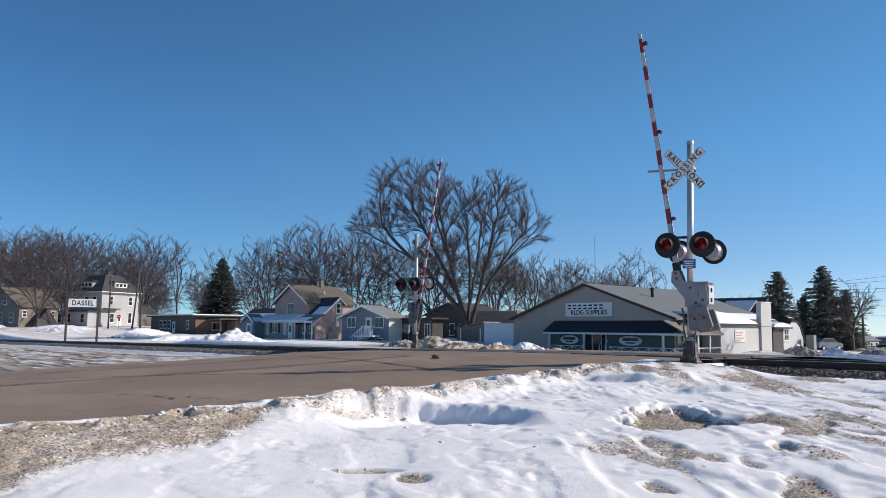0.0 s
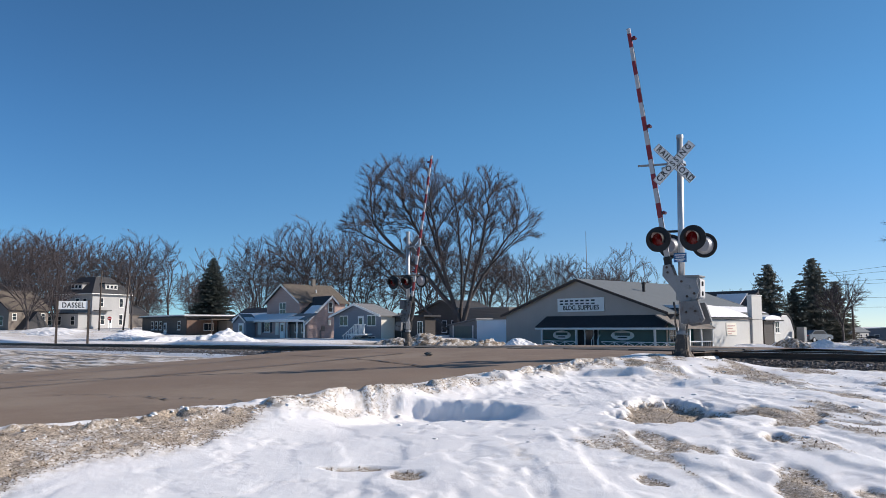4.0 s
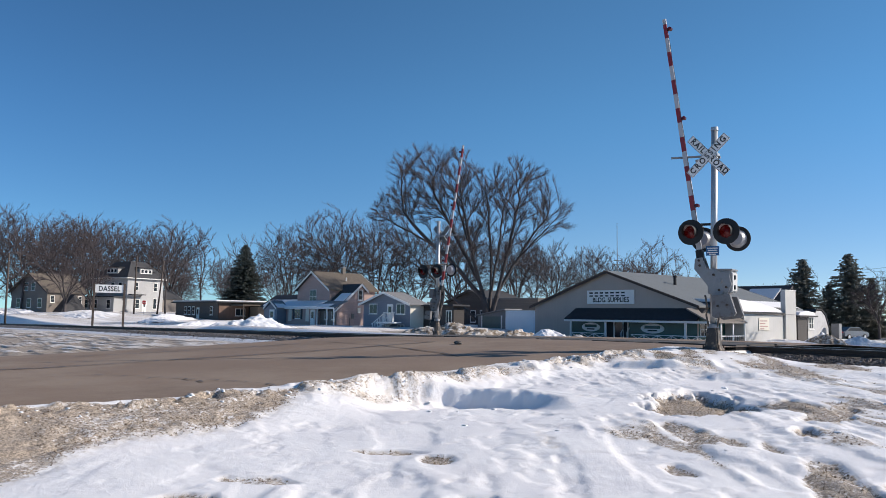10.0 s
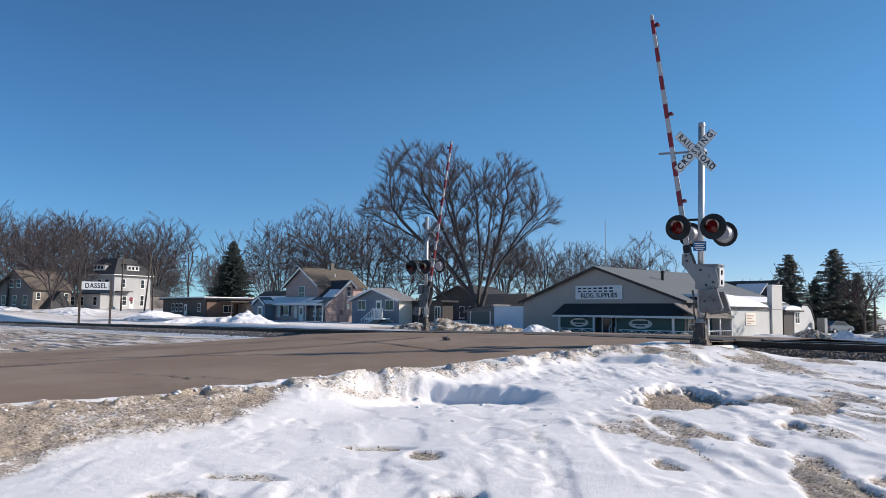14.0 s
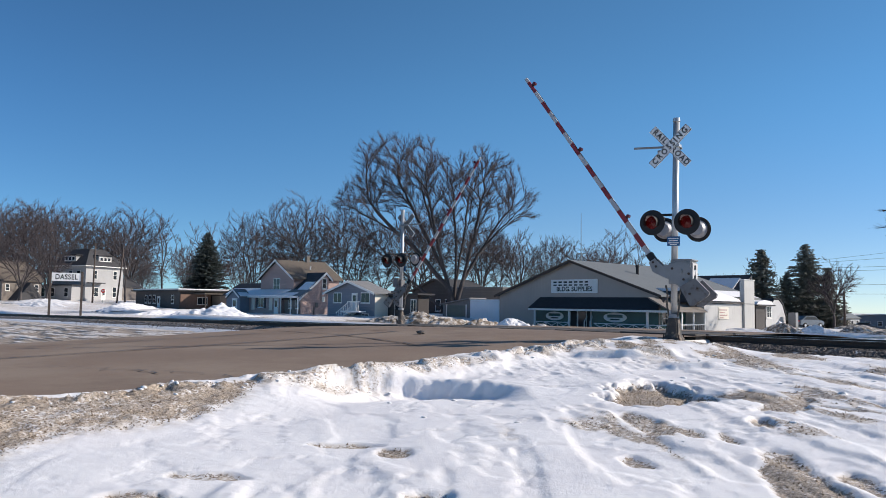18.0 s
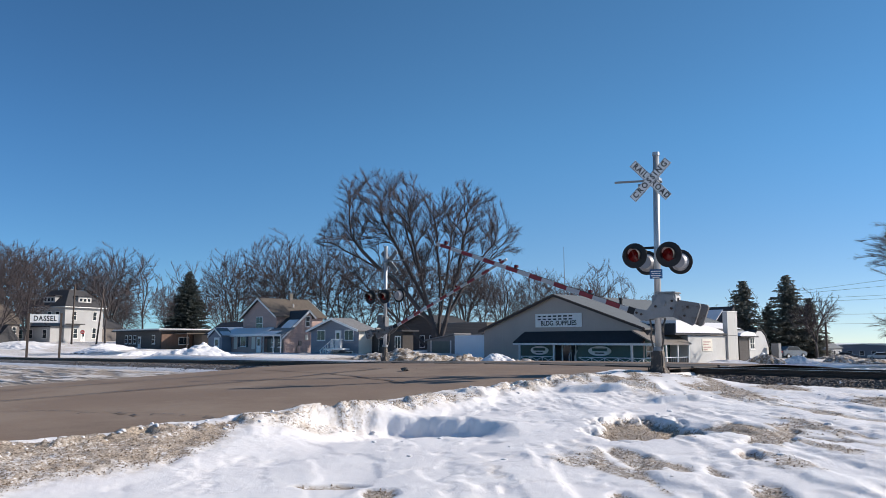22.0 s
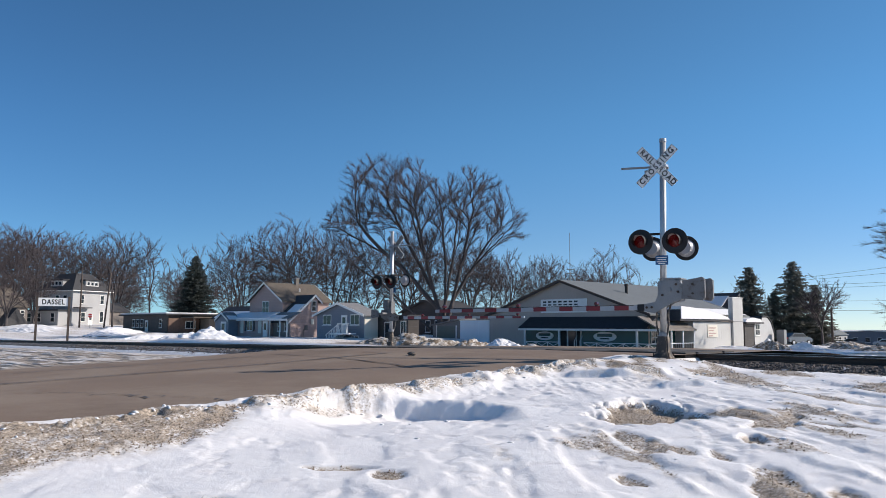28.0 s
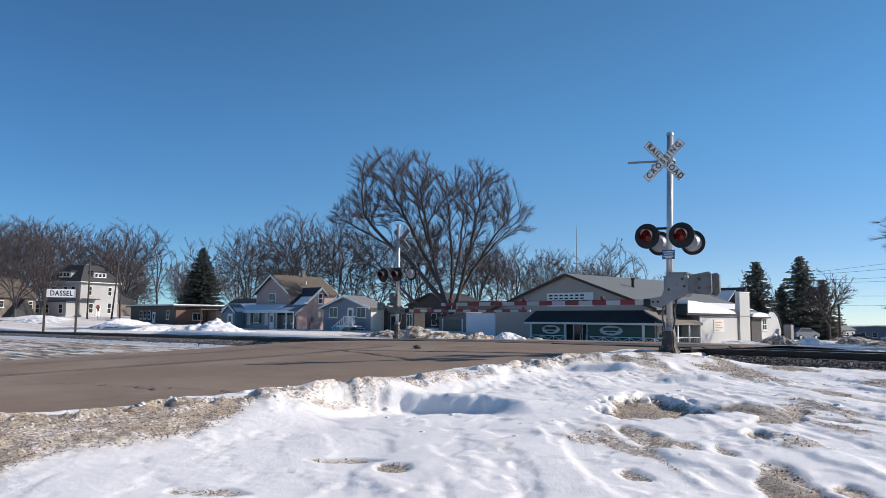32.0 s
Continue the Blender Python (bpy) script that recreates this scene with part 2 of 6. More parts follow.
METAL_ROOF = siding("metal_roof", (0.135, 0.145, 0.15), 0.4, True, 0.7)
WALL_WHITE = siding("white_clapboard", (0.385, 0.385, 0.39), 0.18)
WALL_TAN = siding("tan_siding", (0.165, 0.142, 0.125), 0.2)
WALL_BROWN = siding("brown_siding", (0.050, 0.042, 0.039), 0.2)
WALL_BRICK = material("orange_brick", (0.16, 0.10, 0.075), 0.85, vary=0.25, size=3, bump=0.4, bump_size=14)
WALL_PINK = siding("pink_siding", (0.36, 0.258, 0.235), 0.2)
WALL_BLUEGREY = siding("blue_grey_siding", (0.17, 0.19, 0.23), 0.2)
WALL_CREAM = siding("cream_panel", (0.66, 0.62, 0.54), 0.4, True)
WALL_THEISEN = siding("taupe_sheet_wall", (0.42, 0.36, 0.32), 0.3, True)
WALL_STORE_WHITE = siding("white_sheet_wall", (0.47, 0.465, 0.455), 0.3, True)
SHED_WHITE = siding("shed_white", (0.48, 0.48, 0.485), 0.3, True)
PANEL_BLUE = siding("pale_blue_panel", (0.74, 0.81, 0.87), 0.6, True)
GREEN_PANEL = material("green_panel", (0.028, 0.085, 0.075), 0.35, vary=0.2, size=1.5)
AWNING_DARK = material("awning_shingle", (0.028, 0.028, 0.033), 0.8, vary=0.35, size=3, bump=0.6, bump_size=9)
AWNING_METAL = siding("awning_metal", (0.20, 0.175, 0.155), 0.25, True)
DOOR_GREEN = material("garage_door_green", (0.10, 0.14, 0.13), 0.5, vary=0.15, size=2)
NOTICE_INK = material("faded_red_ink", (0.42, 0.26, 0.24), 0.6, vary=0.3, size=6)
STOP_RED = material("stop_red", (0.5, 0.03, 0.03), 0.4, vary=0.05)
CAR_GREY = material("car_paint_grey", (0.13, 0.15, 0.18), 0.25, 0.3, vary=0.1)
CAR_WHITE = material("car_paint_white", (0.6, 0.6, 0.6), 0.3, vary=0.08)
TYRE = material("tyre", (0.02, 0.02, 0.02), 0.8)
GRIT = material("sand_grit", (0.17, 0.12, 0.08), 0.9, vary=0.4, size=6, bump=0.2)
GRASS = material("dry_grass", (0.42, 0.34, 0.25), 0.85, vary=0.4, size=5, bump=0)


# ---- mesh helpers ----
def mesh_object(name, bm, mat, smooth=False):
    me = bpy.data.meshes.new(name)
    bm.normal_update()
    bm.to_mesh(me)
    bm.free()
    if mat:
        me.materials.append(mat)
    if smooth:
        for p in me.polygons:
            p.use_smooth = True
    return new(name, me)


def part(name, bm, mat, parent, label="", smooth=False):
    ob = mesh_object(name, bm, mat, smooth)
    ob.parent = parent
    if label:
        tagged(ob, label)
    return ob


def thing(name, label, category, m, group="", kind=""):
    ob = new(name)
    ob.empty_display_size = 0.3
    ob.matrix_world = m
    return tagged(ob, label, category, group, kind)


def box(bm, x0, x1, y0, y1, z0, z1, m=None):
    v = [bm.verts.new(p) for p in ((x0, y0, z0), (x1, y0, z0), (x1, y1, z0), (x0, y1, z0), (x0, y0, z1), (x1, y0, z1), (x1, y1, z1), (x0, y1, z1))]
    for f in ((3, 2, 1, 0), (4, 5, 6, 7), (0, 1, 5, 4), (1, 2, 6, 5), (2, 3, 7, 6), (3, 0, 4, 7)):
        bm.faces.new([v[i] for i in f])
    if m is not None:
        bmesh.ops.transform(bm, matrix=m, verts=v)
    return bm


def boxed(x0, x1, y0, y1, z0, z1, bevel=0.0, m=None):
    bm = box(bmesh.new(), x0, x1, y0, y1, z0, z1, m)
    if bevel:
        bmesh.ops.bevel(bm, geom=bm.edges[:], offset=bevel, segments=2, affect="EDGES")
    return bm


def tube(bm, a, b, r0, r1=None, sides=12):
    """A closed tapered rod from a to b."""
    r1 = r0 if r1 is None else r1
    a, b = Vector(a), Vector(b)
    q = (b - a).to_track_quat("Z", "Y")
    rings = []
    for c, r in ((a, r0), (b, r1)):
        rings.append([bm.verts.new(c + q @ Vector((r * math.cos(2 * math.pi * i / sides), r * math.sin(2 * math.pi * i / sides), 0))) for i in range(sides)])
    for i in range(sides):
        j = (i + 1) % sides
        bm.faces.new((rings[0][i], rings[0][j], rings[1][j], rings[1][i]))
    bm.faces.new(rings[0][::-1]), bm.faces.new(rings[1])
    return bm


def rod(a, b, r0, r1=None, sides=12):
    return tube(bmesh.new(), a, b, r0, r1, sides)


def prism(points, axis, lo, hi):
    """A closed outline pushed from lo to hi along an axis; the points name the other two coordinates in order."""
    bm = bmesh.new()

    def at(p, d):
        return {"x": (d, p[0], p[1]), "y": (p[0], d, p[1]), "z": (p[0], p[1], d)}[axis]

    a, b = [bm.verts.new(at(p, lo)) for p in points], [bm.verts.new(at(p, hi)) for p in points]
    k = len(points)
    for i in range(k):
        j = (i + 1) % k
        bm.faces.new((a[i], a[j], b[j], b[i]))
    bm.faces.new(a[::-1]), bm.faces.new(b)
    bmesh.ops.recalc_face_normals(bm, faces=bm.faces[:])
    return bm


def lettering(name, words, height, mat, parent, m, squeeze=1.0, spacing=1.0):
    """Raised letters in the built-in font, reading along local x and standing along local y of m."""
    cu = bpy.data.curves.new(name, "FONT")
    cu.body, cu.size, cu.extrude, cu.align_x, cu.align_y, cu.offset, cu.space_character = words, height, 0.004, "CENTER", "CENTER", height * 0.022, spacing
    tmp = bpy.data.objects.new(name, cu)
    scene.collection.objects.link(tmp)
    me = bpy.data.meshes.new_from_object(tmp.evaluated_get(bpy.context.evaluated_depsgraph_get()))
    bpy.data.objects.remove(tmp)
    me.transform(m @ Matrix.Diagonal((squeeze, 1, 1, 1)))
    me.materials.clear()
    me.materials.append(mat)
    ob = new(name, me)
    ob.parent = parent
    return ob


def raw_object(name, verts, faces, mat, smooth=True):
    me = bpy.data.meshes.new(name)
    me.from_pydata(verts, [], faces)
    me.materials.append(mat)
    if smooth:
        me.polygons.foreach_set("use_smooth", np.ones(len(me.polygons), dtype=bool))
    me.update()
    return new(name, me)


# ---- the lie of the land ----
_G = np.random.RandomState(7).rand(256, 256)


def vnoise(x, y):
    """Smooth value noise, 0 to 1, over arrays."""
    xi, yi = np.floor(x).astype(int), np.floor(y).astype(int)
    fx, fy = x - xi, y - yi
    fx, fy = fx * fx * (3 - 2 * fx), fy * fy * (3 - 2 * fy)
    g = lambda a, b: _G[a % 256, b % 256]
    return (g(xi, yi) * (1 - fx) + g(xi + 1, yi) * fx) * (1 - fy) + (g(xi, yi + 1) * (1 - fx) + g(xi + 1, yi + 1) * fx) * fy


def fbm(x, y, octaves=4, gain=0.5):
    s, a, t = 0, 1, 0
    for i in range(octaves):
        s, t = s + a * vnoise(x * 2 ** i + 17 * i, y * 2 ** i + 31 * i), t + a
        a *= gain
    return s / t


def step(v, a, b):
    s = np.clip((v - a) / (b - a), 0, 1)
    return s * s * (3 - 2 * s)


ROAD_W, ROAD_E = -25.0, -10.6
TRACK_Y = 19.92


def z_track(x):
    return np.where(x > -9, 0.0, -0.0113 * (-9 - np.maximum(x, -160)))


def z_road(x, y):
    g = np.interp(y, [-40, 2, 4, 6, 8, 10.2, 11.6, 14, 16, 24, 28, 36, 60], [-0.62, -0.53, -0.5, -0.42, -0.35, -0.26, -0.19, -0.07, 0, 0, -0.16, -0.7, -1.62])
    return z_track(x) + g - 0.012


def hump(x, y, cx, cy, rx, ry, turn=0.0, sharp=2.0):
    """A bell-shaped swelling about (cx, cy), 1 at its middle."""
    c, s = math.cos(radians(turn)), math.sin(radians(turn))
    u, v = (c * (x - cx) + s * (y - cy)) / rx, (-s * (x - cx) + c * (y - cy)) / ry
    return np.exp(-((u * u + v * v) ** (sharp / 2)))


def ground(x, y):
    """Height, share of dry grass, dirt and painted shade, and bare share of the ground at arrays x, y."""
    x, y = np.asarray(x, float), np.asarray(y, float)
    near = np.interp(y, [-60, 0, 4.5, 7.5, 10, 13, 15.5, 17.2], [-1.25, -0.93, -0.76, -0.60, -0.46, -0.22, -0.05, -0.12])
    low_side = np.interp(y, [10, 13, 16, 17.2], [-0.46, -0.33, -0.19, -0.27])
    k2 = step(x, -8.9, -7.4) * (y > 10)
    near = near * (1 - k2) + low_side * k2
    wside = z_track(x) + np.interp(y, [-60, 2, 6, 10, 14, 17.2], [-0.8, -0.60, -0.55, -0.45, -0.42, -0.48])
    k0 = step(x, -20, -24)
    near = near * (1 - k0) + wside * k0
    k1 = step(x, -7.9 - 1.4 * step(y, 5.2, 6.8), -10.25) * (1 - k0)
    near = near * (1 - k1) + (z_road(x, y) + 0.012) * k1
    far_east = np.interp(y, [22, 27, 36, 48, 62, 90, 120, 160, 210, 260, 600], [-0.15, -0.42, -0.75, -1.15, -1.68, -1.3, -1.9, -2.9, -3.7, -4.2, -5.5])
    far_west = np.interp(y, [22, 27, 36, 48, 80, 160, 600], [-1.0, -1.05, -0.75, -0.75, -0.4, 0.2, 2])
    far_west = far_west + np.interp(x, [-400, -157, -114, -90], [1.6, 1.25, 0.2, 0])
    lean = 0.55 * np.maximum(y - 80, 0)
    k = step(x + lean, -68, -54)
    far = far_west * (1 - k) + far_east * k
    s = step(y, 18, 24)
    z = near * (1 - s) + far * s
    # snow relief: wide drifts, wind-cut plates along the drifting and a thin crust
    rel = np.where(y < 18, np.where(x < -20, 0.8, 1.0), 0.6)
    z = z + 0.05 * step(x, -24.5, -26.5) * (y < 17) * (fbm(x * 1.3, y * 4.5, 4, 0.6) - 0.5)
    z = z + 0.07 * step(x, -24.5, -26.5) * (y < 17) * (step(fbm(x * 0.5, y * 2.4, 5, 0.6), 0.55, 0.40) - 0.5)
    z = z + 0.45 * step(y, 24, 30) * step(x, -50, -60) * (fbm(x * 0.16, y * 0.4, 4, 0.6) - 0.5)
    z = z + rel * (0.045 * (fbm(x * 0.5 + 3, y * 0.5, 2) - 0.5) + 0.02 * (fbm(x * 1.3, y * 1.3 + 9, 3) - 0.5))
    detail = step(y, 1.0, 2.2) * step(x, -1.0, -2.2) * step(x, -14, -12.5) * step(y, 24, 18)
    u, v = x * 0.80 - y * 0.60, x * 0.60 + y * 0.80
    wx, wy = 0.30 * (fbm(x * 1.3 + 30, y * 1.3, 4) - 0.5), 0.30 * (fbm(x * 1.3 + 70, y * 1.3 + 20, 4) - 0.5)
    lively = 0.12 + 0.88 * np.maximum(step(x, -6.8, -5.4), step(y, 8.5, 11.0))
    plate = fbm(0.55 * u + 5, 2.3 * v, 5, 0.55)
    crust = 1 - np.abs(2 * fbm(1.5 * u + 20, 5.2 * v, 4, 0.6) - 1)
    pits = step(fbm(x * 3.0 + 8, y * 3.0, 4, 0.6), 0.60, 0.66) * step(fbm(x * 0.7 + 15, y * 0.7, 2), 0.45, 0.6)
    z = z + detail * (lively * (0.018 * step(plate, 0.46, 0.50) + 0.016 * step(plate, 0.56, 0.585)) + 0.009 * lively * (crust - 0.7) - 0.014 * pits + 0.006 * (fbm(x * 9, y * 9, 3) - 0.5) + 0.03 * (fbm(0.8 * u + 3, 1.3 * v, 3) - 0.5) + 0.012 * step(fbm(0.9 * u + 40, 1.5 * v + 7, 4, 0.55), 0.52, 0.545))
    # the low plough bank beside the road
    bank = np.exp(-((x + 10.15 + 1.2 * wx) / 0.34) ** 2) * step(y, 15.5, 12.5) * (0.10 * step(fbm(x * 2.6, y * 2.6, 4, 0.6), 0.42, 0.62))
    z = z + bank
    z = z + 0.04 * np.exp(-((x + 25.6) / 0.5) ** 2) * step(y, 17, 14)
    # the broken blue hollow, its rough floor and rims
    out, along = -0.755 * x + 0.656 * y, 0.656 * x + 0.755 * y
    rim = np.interp(along, [-1.7, -1.1, -0.4, 0.3, 0.9, 1.45], [12.1, 12.3, 12.4, 12.35, 12.15, 11.75])
    s = out - rim + 0.5 * wx + 0.16 * (fbm(x * 3.4, y * 3.4 + 6, 4, 0.65) - 0.5)
    span = step(along, -2.3, -0.7) * step(along, 1.55, 0.9)
    steep = 0.08 + 0.20 * step(along, -0.1, 0.5)
    z = z - 0.27 * span * step(s, 0.02, -steep) * np.clip(1 + (s + 0.1) / 1.7, 0, 1)
    z = z + span * step(s, -0.9, -0.2) * step(s, 0.15, 0.0) * (0.07 * (fbm(x * 7, y * 7, 4, 0.6) - 0.5) + 0.02 * step(fbm(x * 6 + 4, y * 6, 3), 0.5, 0.6))
    z = z + 0.06 * span * np.exp(-((s - 0.16) / 0.22) ** 2)
    # short banks near the signal that turn their shaded side to the road
    for cx, cy, half, high in ((-8.9, 12.4, 0.85, 0.17), (-8.4, 13.2, 0.55, 0.12), (-7.0, 12.2, 0.65, 0.12), (-9.6, 13.6, 0.6, 0.10)):
        o2, a2 = -0.62 * (x - cx) + 0.78 * (y - cy) + 0.8 * wy, 0.78 * (x - cx) + 0.62 * (y - cy)
        z = z + high * step(np.abs(a2), half, half * 0.45) * step(o2, -0.05, 0.07) * np.exp(-np.maximum(o2, 0) / 0.55)
    # hollows in the crust where dry grass shows
    ragged = 0.9 * (fbm(2.6 * u + 4, 6.5 * v + 9, 4, 0.6) - 0.5)
    d = np.zeros_like(x)
    sunk = np.zeros_like(x)
    upper = ((-5.95, 9.45, 1.0, 0.66, -54, 1.05, 0.27), (-5.48, 9.75, 0.42, 0.32, -54, 1.0, 0.10), (-4.99, 10.10, 0.50, 0.13, -9, 0.8, 0.05), (-4.29, 9.64, 0.75, 0.30, -72, 0.85, 0.07), (-4.85, 9.98, 0.62, 0.24, -48, 0.9, 0.06), (-3.85, 9.95, 0.5, 0.10, -11, 0.75, 0.05), (-4.78, 7.4, 0.72, 0.18, -37, 0.8, 0.05))
    middle = ((-4.25, 7.32, 0.42, 0.12, -40, 0.8, 0.05), (-3.78, 7.39, 0.36, 0.08, -49, 0.8, 0.05), (-3.95, 6.03, 0.28, 0.11, -37, 0.85, 0.06), (-3.94, 8.28, 0.42, 0.10, -54, 0.85, 0.08), (-2.81, 6.39, 0.84, 0.20, -55, 0.9, 0.07), (-2.18, 5.71, 0.50, 0.14, -57, 0.85, 0.06), (-2.35, 6.48, 0.40, 0.13, -58, 0.85, 0.06))
    lower = ((-4.60, 3.24, 0.36, 0.15, -6, 0.8, 0.06), (-4.20, 3.62, 0.56, 0.24, -46, 1.0, 0.13), (-5.94, 2.39, 0.42, 0.20, 20, 0.85, 0.07), (-6.33, 3.10, 0.34, 0.14, 25, 0.72, 0.05), (-6.55, 4.65, 0.42, 0.10, 30, 0.75, 0.05), (-5.93, 4.66, 0.26, 0.16, -12, 0.9, 0.05), (-3.3, 11.6, 1.1, 0.14, -20, 0.7, 0.04), (-4.9, 12.2, 1.1, 0.14, -35, 0.7, 0.05))
    for cx, cy, rx, ry, turn, amount, deep in (*upper, *middle, *lower):
        m = step(1.15 * hump(x + wx, y + wy, cx, cy, rx * 1.1, ry * 1.25, turn, 2.6) + ragged, 0.40, 0.72)
        d, sunk = np.maximum(d, 0.82 * amount * m), np.maximum(sunk, deep * m)
    z = z - 0.55 * sunk - 0.07 * hump(x + wx, y + wy, -5.4, 9.85, 0.5, 0.3, -40, 5.0) + 0.02 * (d > 0.3) * (fbm(x * 8, y * 8, 3) - 0.5)
    field = fbm(x * 0.9 + 11, y * 0.9 + 4, 4)
    streak = fbm(0.7 * u + 5, 3.4 * v, 4)
    east = step(x, -6.4, -5.0) * step(y, 18, 14) * step(y, 5.0, 6.5) * step(x, -2.4, -3.4)
    d = np.maximum(d, east * step(streak * 0.6 + field * 0.4, 0.56, 0.645) * 0.62)
    # the brown plough strip, broad towards the viewer
    low = np.interp(y, [-40, 1.5, 2.0, 2.6, 3.9, 4.8, 5.6, 7.4], [-7.4, -7.8, -8.4, -8.75, -8.75, -9.25, -9.95, -10.3]) + wy
    strip = step(x, -10.42 + 0.9 * wx, -10.22 + 0.9 * wx) * step(x - low, 0.40, -0.35)
    d = np.maximum(d, strip * (0.70 + 0.6 * (fbm(x * 1.9, y * 1.9, 4) - 0.42)))
    z = z + strip * step(x, -10.5, -10.2) * (0.09 * (fbm(x * 5 + 2, y * 5, 4, 0.6) - 0.5) - 0.02 * step(y, 7.5, 5.5))
    d = np.maximum(d, 0.52 * hump(x + wx, y, -9.85, 6.5, 0.30, 0.9, 10, 3.0))
    d = np.maximum(d, 0.55 * step(x, -10.75, -10.4) * step(x, -9.5, -10.0) * step(y, 17, 15) * step(field, 0.36, 0.56))
    d = np.maximum(d, 0.72 * step(y, 11.5, 14.0) * step(y, 21, 17.5) * step(streak * 0.6 + field * 0.4, 0.46, 0.57) * (x > -10.3))
    west = step(x, -24.5, -26.5) * step(y, 22, 16)
    d = np.maximum(d, west * np.maximum(0.95 * step(fbm(x * 0.5, y * 2.4, 5, 0.6) + 0.12 * step(x, -31, -26.5), 0.385, 0.50), 0.48))
    d = np.maximum(d, 0.45 * np.exp(-((x + 25.4) / 0.5) ** 2) * (y < 18))
    d = np.maximum(d, 0.7 * (y > 24) * k * step(fbm(x * 0.3, y * 0.5, 4), 0.40, 0.58))
    # far west field: soiled patches that also paint in tree shade on the snow
    d = np.maximum(d, 0.42 * step(y, 23, 27) * step(x, -52, -62) * step(fbm(x * 0.12, y * 0.5, 4, 0.6), 0.34, 0.5))
    # bare street past the railway and the yard before the store
    bare = k * step(y, 39, 43) * step(y, 61.8, 60.5) * np.where(y < 55, 1.0, 0.8)
    bare = np.maximum(bare, step(x, -29, -26.5) * step(x, -8.5, -10.5) * step(y, 23, 25) * step(y, 62, 58))
    bare = np.maximum(bare, 0.9 * k * step(y, 112, 118) * step(y, 300, 250))
    # the railway bank
    b = np.abs(y - TRACK_Y)
    bed = z_track(x) - 0.30 - 0.62 * step(b, 1.5, 3.6)
    s = step(b, 4.2, 2.4)
    z = z * (1 - s) + bed * s
    d = d * (1 - step(b, 3.0, 2.0))
    # the bed of the road
    road = step(x, ROAD_W + 0.05, ROAD_W + 0.7) * step(x, ROAD_E - 0.05, ROAD_E - 0.7) * (y > -70) * (y < 62)
    road = np.where((y > 16.2) & (y < 24), step(x, ROAD_W - 0.3, ROAD_W) * step(x, ROAD_E + 0.3, ROAD_E), road)
    z = z * (1 - road) + (z_road(x, y) - 0.10) * road
    return z, np.clip(d, 0, 1), np.clip(bare, 0, 1)


def gz(x, y):
    return float(ground(np.array([x]), np.array([y]))[0][0])


def lines(*stops):
    """Grid lines from (start, end, step) runs."""
    out = []
    for a, b, s in stops:
        out += list(np.linspace(a, b, max(1, int(round((b - a) / s))), endpoint=False))
    return np.array(out + [stops[-1][1]])


def build_ground():
    xs = np.concatenate([-np.geomspace(2200, 210, 14), lines((-200, -60, 2.2), (-60, -26, 0.55), (-26, -12, 0.3), (-12, -1.4, 0.036), (-1.4, 6, 0.3), (6, 40, 2)), np.geomspace(45, 1500, 14)])
    ys = np.concatenate([-np.geomspace(1500, 24, 12), lines((-20, 0, 1.2), (0, 1.6, 0.3), (1.6, 14, 0.04), (14, 17, 0.12), (17, 26, 0.22), (26, 64, 0.7), (64, 130, 2.5)), np.geomspace(140, 2400, 18)])
    X, Y = np.meshgrid(xs, ys)
    z, d, b = ground(X.ravel(), Y.ravel())
    nx, ny = len(xs), len(ys)
    i = (np.arange(ny - 1)[:, None] * nx + np.arange(nx - 1)[None, :]).ravel()
    quads = np.stack([i, i + 1, i + nx + 1, i + nx], 1)
    me = bpy.data.meshes.new("ground")
    me.vertices.add(nx * ny)
    me.vertices.foreach_set("co", np.stack([X.ravel(), Y.ravel(), z], 1).ravel().astype(np.float32))
    me.loops.add(quads.size)
    me.loops.foreach_set("vertex_index", quads.ravel().astype(np.int32))
    me.polygons.add(len(quads))
    me.polygons.foreach_set("loop_start", (np.arange(len(quads)) * 4).astype(np.int32))
    me.polygons.foreach_set("use_smooth", np.ones(len(quads), dtype=bool))
    me.update(calc_edges=True)
    for key, val in (("dirt_shade", d), ("bare", b)):
        me.attributes.new(key, "FLOAT", "POINT").data.foreach_set("value", val.astype(np.float32))
    me.materials.append(SNOW_GROUND)
    tagged(new("ground", me), "wind-packed snow with dry grass showing through", "snow", kind="structure")


